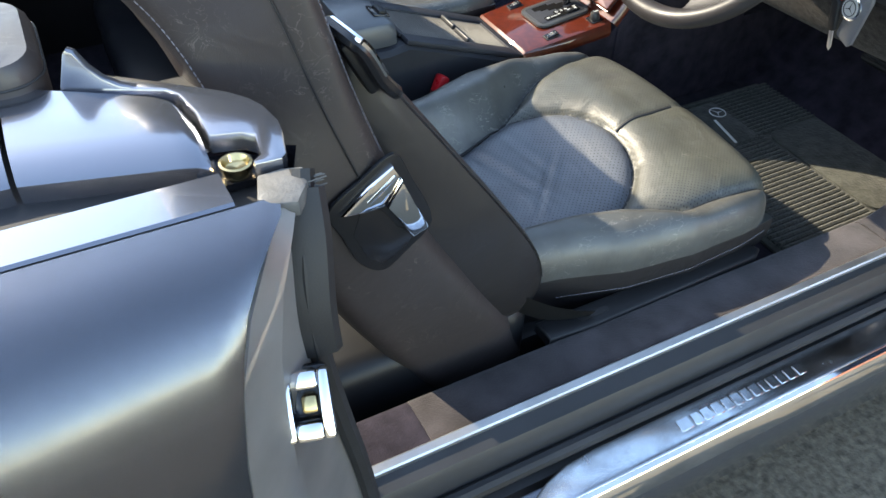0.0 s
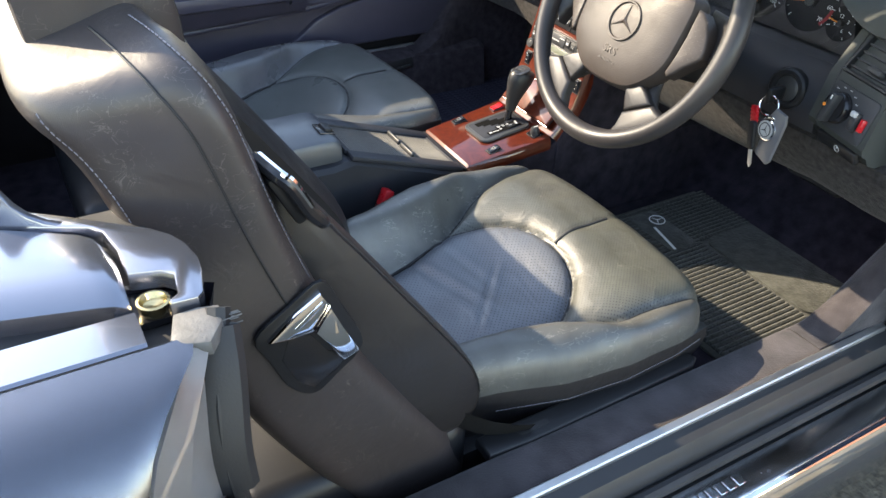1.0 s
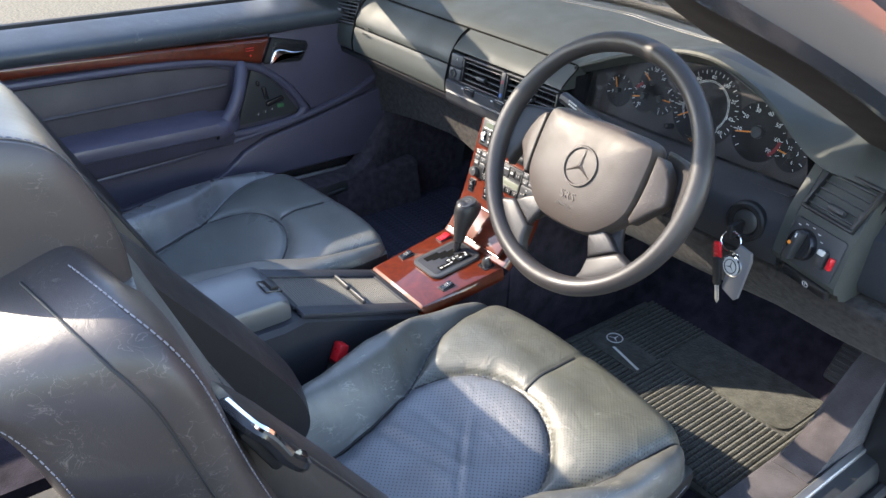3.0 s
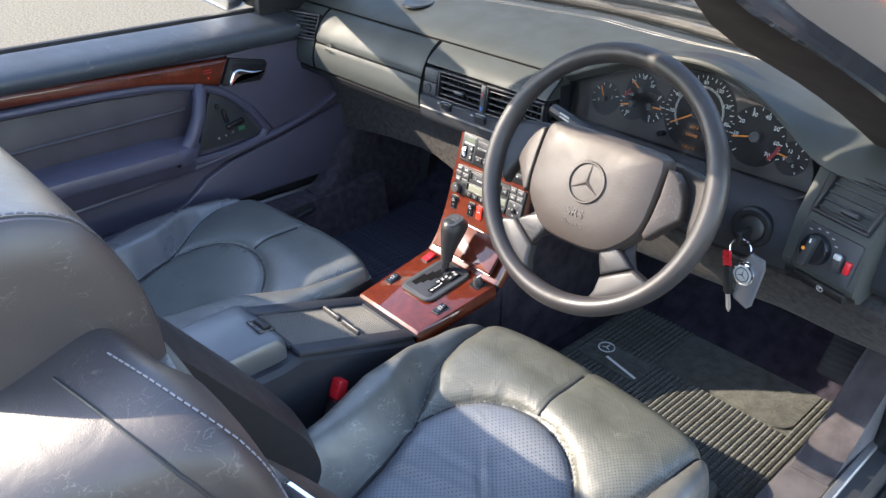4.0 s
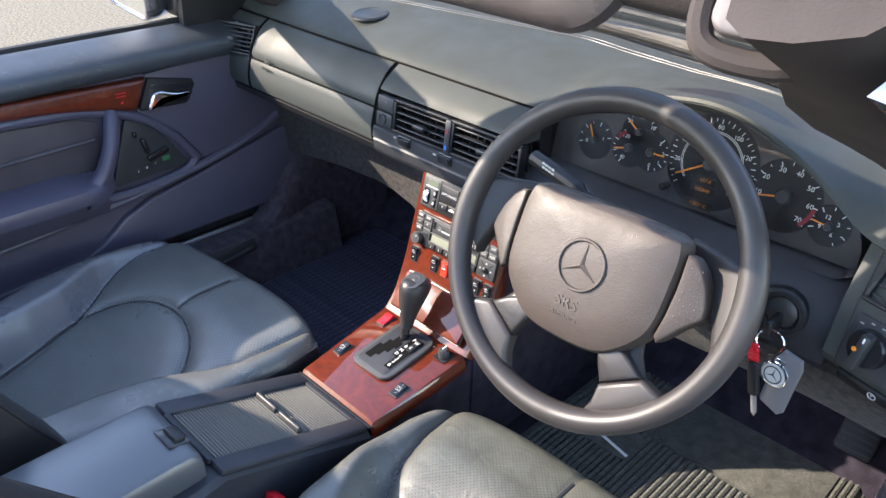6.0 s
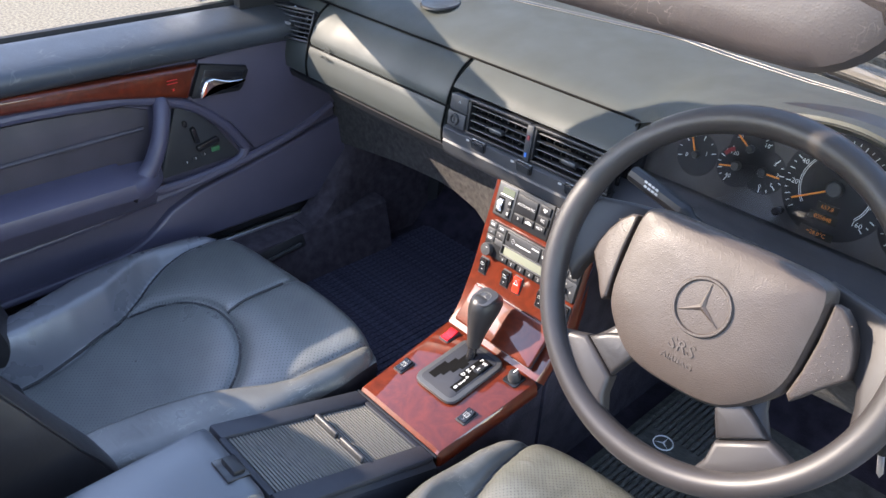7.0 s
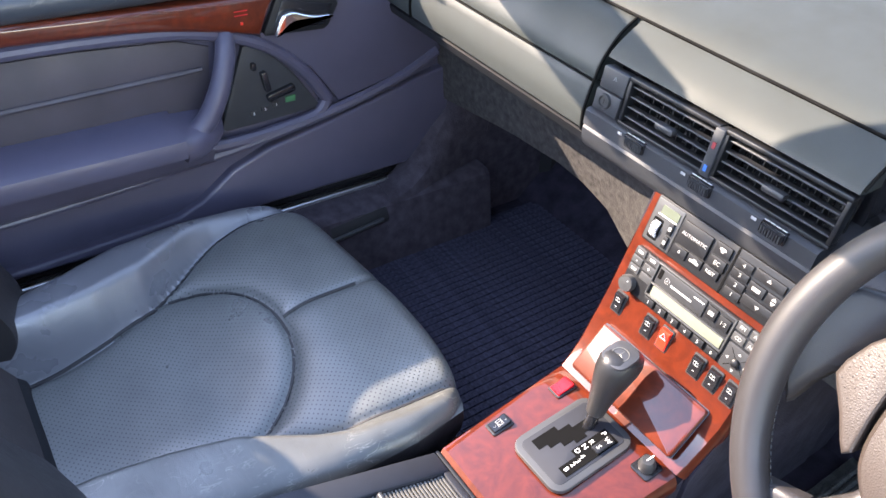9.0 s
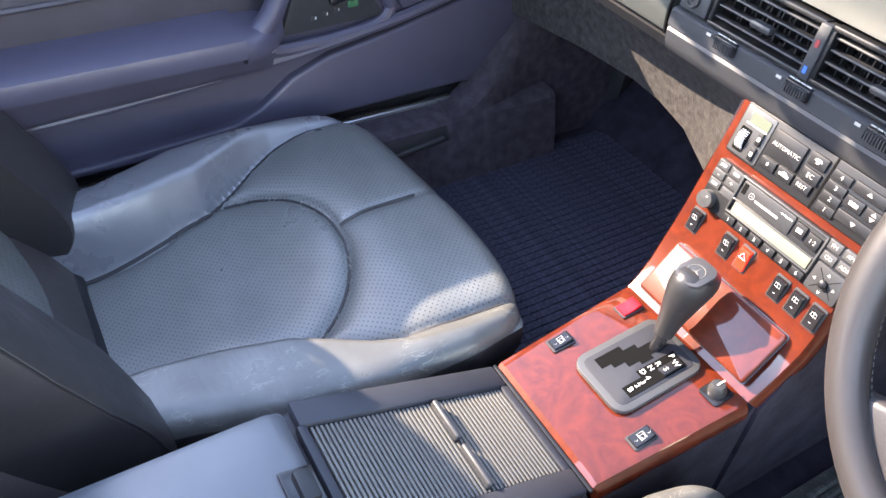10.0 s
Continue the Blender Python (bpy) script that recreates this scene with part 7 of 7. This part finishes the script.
    FRONT = [0.455, 0.432, 0.388, 0.335, 0.294, 0.256, 0.227, 0.206, 0.190, 0.179, 0.171, 0.163, 0.156, 0.149, 0.141, 0.131, 0.118]
    HW = [0.250, 0.254, 0.258, 0.264, 0.268, 0.271, 0.274, 0.274, 0.270, 0.264, 0.257, 0.246, 0.230, 0.204, 0.166, 0.115, 0.050]

    def taper(y, z, r, f):
        return 1 - 0.30 * sm(0.70, 0.90, z) * (1 - (y - r) / (f - r))

    def lift(y, z):
        """The shoulder falls towards the rear."""
        return z + 0.32 * (y - 0.12) * sm(0.82, 0.95, z)
    zz = [p.z for p in spline([(0, 0, z) for z in Z], 4)]
    zz = sorted(set(round(z, 5) for z in zz))
    rs, fs, hs = np.interp(zz, Z, REAR), np.interp(zz, Z, FRONT), np.interp(zz, Z, HW)
    for arr in (rs, fs, hs):
        arr[2:-2] = (arr[:-4] + arr[1:-3] + 2 * arr[2:-2] + arr[3:-1] + arr[4:]) / 6
    rings = []
    K = 56
    for z, r, f, h in zip(zz, rs, fs, hs):
        ring = []
        for k in range(K):
            a = 2 * math.pi * k / K
            ca, sa = math.cos(a), math.sin(a)
            x = h * math.copysign(abs(ca) ** 0.27, ca)
            y = (r + f) / 2 + (f - r) / 2 * math.copysign(abs(sa) ** 0.32, sa)
            x *= taper(y, z, r, f)
            if sa > 0:
                y -= 0.020 * (1 - min(1, (x / 0.17) ** 2)) ** 0.6 * sm(0.45, 0.55, z) * (1 - sm(0.93, 1.0, z)) if abs(x) < 0.17 else 0
            ring.append((cx + x, y + db, lift(y, z)))
        rings.append(ring)
    part("backrest", loft(rings), BACK_LEATHER, st, "black leather backrest")

    outline = spline([(0.222, 0.838, 0), (0.280, 0.765, 0), (0.338, 0.682, 0), (0.396, 0.598, 0), (0.446, 0.518, 0), (0.464, 0.460, 0), (0.456, 0.422, 0), (0.430, 0.402, 0), (0.395, 0.408, 0), (0.340, 0.470, 0), (0.290, 0.550, 0), (0.252, 0.640, 0), (0.224, 0.720, 0), (0.206, 0.790, 0)], 4, closed=True)
    mid = Vector((0.335, 0.60, 0))
    for sd in (-1, 1):
        rings = []
        for x, k, sh in ((0.120, 0.86, 0.010), (0.150, 0.93, 0.006), (0.178, 0.98, 0.002), (0.205, 1.0, 0.0), (0.222, 0.99, 0.0), (0.232, 0.955, 0.0), (0.238, 0.88, 0.0), (0.241, 0.6, 0.0), (0.242, 0.05, 0.0)):
            ring = []
            for p in outline:
                q = mid + (p - mid) * k
                lean = 0.030 * max(0.0, (q.y - 0.62) / 0.22) - 0.006
                ring.append((cx + sd * (x - lean * (x / 0.24)), q.x - sh + db, q.y))
            rings.append(ring)
        part("side_bolster", loft(rings), SIDE_LEATHER, st, "padded black leather side bolster, shade in its colour")
        edge_line = [Vector((cx + sd * (0.236 - 0.030 * max(0.0, (p.y - 0.62) / 0.22) + 0.006), mid.x + (p.x - mid.x) * 0.93 + db, mid.y + (p.y - mid.y) * 0.93)) for p in outline[2:21]]
        part("bolster_seam", tube(edge_line, 0.0011, 5), RUBBER, st)
    rings = []
    for z, yf in ((0.40, 0.395), (0.47, 0.370), (0.55, 0.335), (0.64, 0.290), (0.72, 0.252), (0.80, 0.222), (0.88, 0.192), (0.93, 0.170)):
        rings.append([(cx + u * 0.168, yf + db + 0.018 * (1 - u * u) * (1 if abs(u) < 1 else 0), z) for u in lin(-1, 1, 13)] + [(cx + 0.168, yf + db - 0.06, z), (cx - 0.168, yf + db - 0.06, z)])
    part("backrest_insert", loft(rings), PERFORATED, st, "perforated black leather backrest insert")

    def side(y, z, out=0.0005, sd=None):
        r, f, h = float(np.interp(z, zz, rs)), float(np.interp(z, zz, fs)), float(np.interp(z, zz, hs))
        t = (y - (r + f) / 2) / ((f - r) / 2)
        t = max(-0.985, min(0.985, t))
        sa = math.copysign(abs(t) ** 3.125, t)
        ca = math.sqrt(max(0, 1 - sa * sa))
        w = h * ca ** 0.27 * taper(y, z, r, f)
        return Vector((cx + (sd or s) * (w + out * 0.8), y + db, lift(y, z) + out * sm(0.9, 0.96, z)))
    for sd in (-1, 1):
        for off, kind in ((0.008, "stitch"), (0.042, "seam")):
            pts = []
            for z in lin(0.68 if kind == "seam" else 0.74, 0.974, 70):
                f = float(np.interp(z, zz, fs))
                pts.append(side(f - off * (1 if z < 0.94 else 1 - 0.10 * (z - 0.94) / 0.034), z, 0.0006, sd))
            if kind == "seam":
                part("backrest_seam", tube(pts, 0.0014, 6), RUBBER, st, "dark sewn seam")
            else:
                stitches(pts, st, 0.0058, 0.0040, 0.0008)
        pts = [side(float(np.interp(z, zz, rs)) + 0.016, z, 0.0006, sd) for z in lin(0.74, 0.950, 40)]
        stitches(pts, st, 0.0058, 0.0040, 0.0007)
        stitches([p + Vector((0, 0.006, 0)) for p in pts], st, 0.0058, 0.0040, 0.0007)
    # release handle in its recess on the outer side
    def on_side(poly, h, r, mat, nm, lab, out):
        o = side(0.22, 0.68, out)
        ex = side(0.24, 0.68, out) - side(0.20, 0.68, out)
        ez = side(0.21, 0.72, out) - side(0.21, 0.64, out)
        m = basis(o, ex, ez)
        if s < 0:
            m = m @ Matrix.Diagonal((1, 1, -1, 1))
        k = Vector((0, 0.22, 0.68))
        return part(nm, plate([(y - k.y, z - k.z) for y, z in poly], h, r, m=m), mat, st, lab)
    bez = [(p.x, p.y) for p in spline([(0.166, 0.708, 0), (0.200, 0.733, 0), (0.236, 0.752, 0), (0.256, 0.715, 0), (0.280, 0.652, 0), (0.250, 0.622, 0), (0.222, 0.606, 0), (0.196, 0.628, 0), (0.178, 0.672, 0)], 4, closed=True)]
    on_side(bez, 0.004, 0.002, PLASTIC, "handle_recess", "black release handle recess", 0.001)
    on_side([(0.200, 0.700), (0.222, 0.690), (0.240, 0.660), (0.262, 0.650), (0.250, 0.630), (0.222, 0.616), (0.204, 0.634), (0.190, 0.670)], 0.0016, 0.001, PLASTIC_GLOSS, "recess_floor", "glossy black recess floor", 0.005)
    on_side([(0.176, 0.703), (0.206, 0.727), (0.232, 0.743), (0.241, 0.726), (0.232, 0.708), (0.222, 0.697), (0.202, 0.698)], 0.009, 0.004, CHROME, "release_handle", "chrome backrest release handle", 0.004)
    on_side([(0.223, 0.699), (0.240, 0.726), (0.254, 0.692), (0.271, 0.655), (0.251, 0.648), (0.236, 0.678)], 0.013, 0.003, CHROME, "handle_grip", "chrome grip", 0.004)
    for k in range(2):
        on_side([(0.203 + 0.008 * k, 0.712 + 0.006 * k), (0.226 + 0.006 * k, 0.729 + 0.005 * k), (0.228 + 0.006 * k, 0.726 + 0.005 * k), (0.206 + 0.008 * k, 0.709 + 0.006 * k)], 0.0105, 0.001, CHROME, "handle_rib", "chrome rib", 0.004)
    # belt guide at the shoulder, belt and track
    gx = cx + s * 0.240
    arm = [(gx - s * 0.030, 0.205 + db, 0.858), (gx + s * 0.004, 0.212 + db, 0.856), (gx + s * 0.012, 0.222 + db, 0.846), (gx + s * 0.012, 0.236 + db, 0.818), (gx + s * 0.010, 0.250 + db, 0.800), (gx - s * 0.006, 0.256 + db, 0.792)]
    gd = part("belt_guide", tube(spline(arm, 5), 0.0068, 8), PLASTIC_GLOSS, st, "black belt guide with a bright edge")
    part("guide_edge", tube([p + Vector((s * 0.003, 0.003, 0.0045)) for p in spline(arm[:4], 5)], 0.0032, 6), CHROME, gd)
    part("guide_plate", box(0.030, 0.012, 0.060, 0.004, m=basis((gx - s * 0.012, 0.222 + db, 0.825), (1, 0, 0), (0, 0.9, 0.45))), PLASTIC, gd)
    def ribbon(pts, w, axis):
        P = spline(pts, 6)
        ax = Vector(axis).normalized()
        b = loft([[p - ax * w / 2, p + ax * w / 2] for p in P], closed=False)
        bmesh.ops.solidify(b, geom=b.faces, thickness=0.0014)
        return b
    part("seat_belt", ribbon([(cx + s * 0.225, 0.405 + dy, 0.440), (cx + s * 0.252, 0.452 + dy, 0.415), (cx + s * 0.268, 0.492 + dy, 0.400), (cx + s * 0.272, 0.522 + dy, 0.390)], 0.034, (0.35, 0.35, 0.86)), RUBBER, st, "black woven seat belt")
    tr = [(0.25, 0.45), (0.286, 0.45), (0.290, 0.52), (0.284, 0.82), (0.272, 0.838), (0.256, 0.83), (0.250, 0.70)]
    tm = at(cx, dy, 0.374) @ (Matrix.Diagonal((s, 1, 1, 1)))
    tk = part("belt_track", plate(tr, 0.018, 0.006, 3, m=tm), PLASTIC, st, "black belt track cover")
    part("track_slot", plate(rounded(0.010, 0.050, 0.004, cx=0.272, cy=0.53), 0.0012, m=tm @ at(0, 0, 0.0175)), RUBBER, tk)
    # buckle on the inner side
    bm_ = basis((cx - s * 0.262, 0.556 + dy, 0.424), (1, 0, s * 0.2), (0, 0.45, 0.9))
    bk = part("belt_buckle", box(0.026, 0.074, 0.020, 0.004, m=bm_ @ at(0, -0.018, 0)), PLASTIC, st, "black belt buckle")
    part("buckle_button", box(0.026, 0.042, 0.018, 0.004, m=bm_ @ at(0, 0.026, 0.001)), RED, bk, "red release button")
    # the passenger's backrest stands a little more upright
    if s < 0:
        for o in st.children:
            if o not in before and o.name.split(".")[0] not in ("seat_belt", "belt_track", "belt_buckle"):
                for q in [o] + list(o.children):
                    for v in q.data.vertices:
                        v.co.y += min(0.050, 0.015 + 0.18 * max(0.0, v.co.z - 0.55))
    # headrest
    low = 0.0 if s > 0 else -0.055
    db += 0.0 if s > 0 else 0.02
    shape = spline([(0.060, 0.895, 0), (0.047, 0.985, 0), (0.045, 1.022, 0), (0.051, 1.047, 0), (0.069, 1.0605, 0), (0.099, 1.067, 0), (0.131, 1.058, 0), (0.150, 1.042, 0), (0.166, 1.011, 0), (0.176, 0.980, 0), (0.181, 0.947, 0), (0.179, 0.905, 0), (0.158, 0.880, 0), (0.10, 0.872, 0)], 5, closed=True)
    hc = Vector((0.112, 1.0, 0))
    rings = []
    for x, k in ((-0.112, 0.03), (-0.111, 0.55), (-0.1075, 0.9), (-0.103, 0.985), (-0.098, 1.0), (-0.085, 1.012), (-0.045, 1.03), (0.0, 1.035), (0.045, 1.03), (0.085, 1.012), (0.098, 1.0), (0.103, 0.985), (0.1075, 0.9), (0.111, 0.55), (0.112, 0.03)):
        rings.append([(cx + x, hc.x + (p.x - hc.x) * k + db, hc.y + (p.y - hc.y) * k + low) for p in shape])
    hr = part("headrest", loft(rings), BACK_LEATHER, st, "brown-black leather headrest with a stitched edge")
    for sd in (-1, 1):
        ln = [Vector((cx + sd * 0.0985, hc.x + (p.x - hc.x) * 0.994 + db, hc.y + (p.y - hc.y) * 0.994 + low)) for p in shape[5:58]]
        part("headrest_piping", tube(ln, 0.0013, 5), RUBBER, hr)
        stitches([p + Vector((-sd * 0.004, (p.y - hc.x - db) * 0.012, (p.z - hc.y) * 0.012)) for p in ln], hr, 0.006, 0.0042, 0.0006)
    return st


seat(0.373, 0.0, 1, "driver_seat", "black leather driver's seat with a sunlit creased cushion")
seat(-0.373, -0.060, -1, "passenger_seat", "black leather passenger seat, mostly shaded, with perforated insert")


# ---- mats ----
def floor_mat(cx, y0, y1, w, pitch, label, pad=None, mat=MAT, deep=1.0):
    """A mat of ribs that run fore and aft; pad: x0, x1, y0 of a smooth heel pad that the ribs leave free."""
    fm = thing("floor_mat", label, "floor mat", (cx, (y0 + y1) / 2, 0.264), group="floor mats")
    L = y1 - y0
    part("mat_base", plate(rounded(w, L, 0.04, 5), 0.006, 0.002), mat, fm, "black fabric base")
    b = bmesh.new()
    k = 90
    rnd = random.Random(11)
    rings = []
    for q in range(k):
        y = -0.5 + q / (k - 1)
        e = 0.4 if q in (0, k - 1) else 1.0
        h, v = e * (0.0046 * deep + 0.0016 * rnd.random()), pitch * ((0.42 if deep == 1.0 else 0.49) + 0.05 * rnd.random())
        rings.append([(-v, y, -0.003), (-v * 0.8, y, h * 0.65), (0, y, h), (v * 0.8, y, h * 0.65), (v, y, -0.003)])
    rib = part("rib", loft(rings), mat, fm)
    n = int((w - 0.02) / pitch)
    first = True
    for i in range(n):
        x = -w / 2 + 0.012 + pitch * 0.5 + i * pitch
        inset = 0.012 + 0.03 * max(0, 1 - min(x + w / 2, w / 2 - x) / 0.03)
        lo, hi = -L / 2 + inset, L / 2 - inset
        if pad and pad[0] < x < pad[1]:
            hi = pad[2] - 0.006
        mm = at(x, (lo + hi) / 2, 0.0085) @ Matrix.Diagonal((1, (hi - lo), 1, 1))
        if first:
            rib.matrix_local, first = mm, False
        else:
            o = new("rib", rib.data)
            o.parent = fm
            o.matrix_local = mm
    return fm


dm = floor_mat(0.385, 0.985, 1.42, 0.495, 0.0110, "black ribbed driver's floor mat with emblem and heel pad", (-0.085, 0.205, 0.025))
part("heel_pad", plate(rounded(0.285, 0.20, 0.03, cx=0.06, cy=0.128), 0.004, 0.0015, m=at(0, 0, 0.0075)), MAT, dm, "smooth black heel pad")
part("label_patch", plate(rounded(0.145, 0.075, 0.012), 0.0016, 0.0006, m=at(-0.148, -0.030, 0.0128)), MAT, dm)
star_emblem(0.017, at(-0.181, -0.013, 0.0152), dm, WHITE, "emblem", 0.0004)
part("plain_bar", box(0.085, 0.006, 0.0008, m=at(-0.120, -0.047, 0.0146) @ Matrix.Rotation(radians(-12), 4, "Z")), WHITE, dm, "white bar in place of script")
floor_mat(-0.375, 0.88, 1.50, 0.50, 0.0140, "black ribbed passenger floor mat, deep shade in its colour", mat=MAT_SHADED, deep=0.25)

# small things in the footwells
part("footwell_stud", lathe([(0.008, 0), (0.007, 0.004), (0, 0.005)], 14, m=basis((-0.6645, 1.207, 0.352), (0, 1, 0), (0, 0, 1)) ), PLASTIC_GLOSS, car, "black trim stud")
SG = basis((-0.6135, 0.945, 0.368), (0, 1, 0.10), (-0.25, 0, 1))
gr = part("sill_recess", plate(rounded(0.125, 0.030, 0.006), 0.0015, 0.0005, m=SG @ at(0, 0, -0.0005)), RUBBER, car, "black grip recess in the sill carpet")
part("recess_bar", tube([SG @ Vector((-0.055, -0.008, 0.004)), SG @ Vector((0.050, -0.006, 0.004))], 0.004, 8), PLASTIC_GREY, gr)
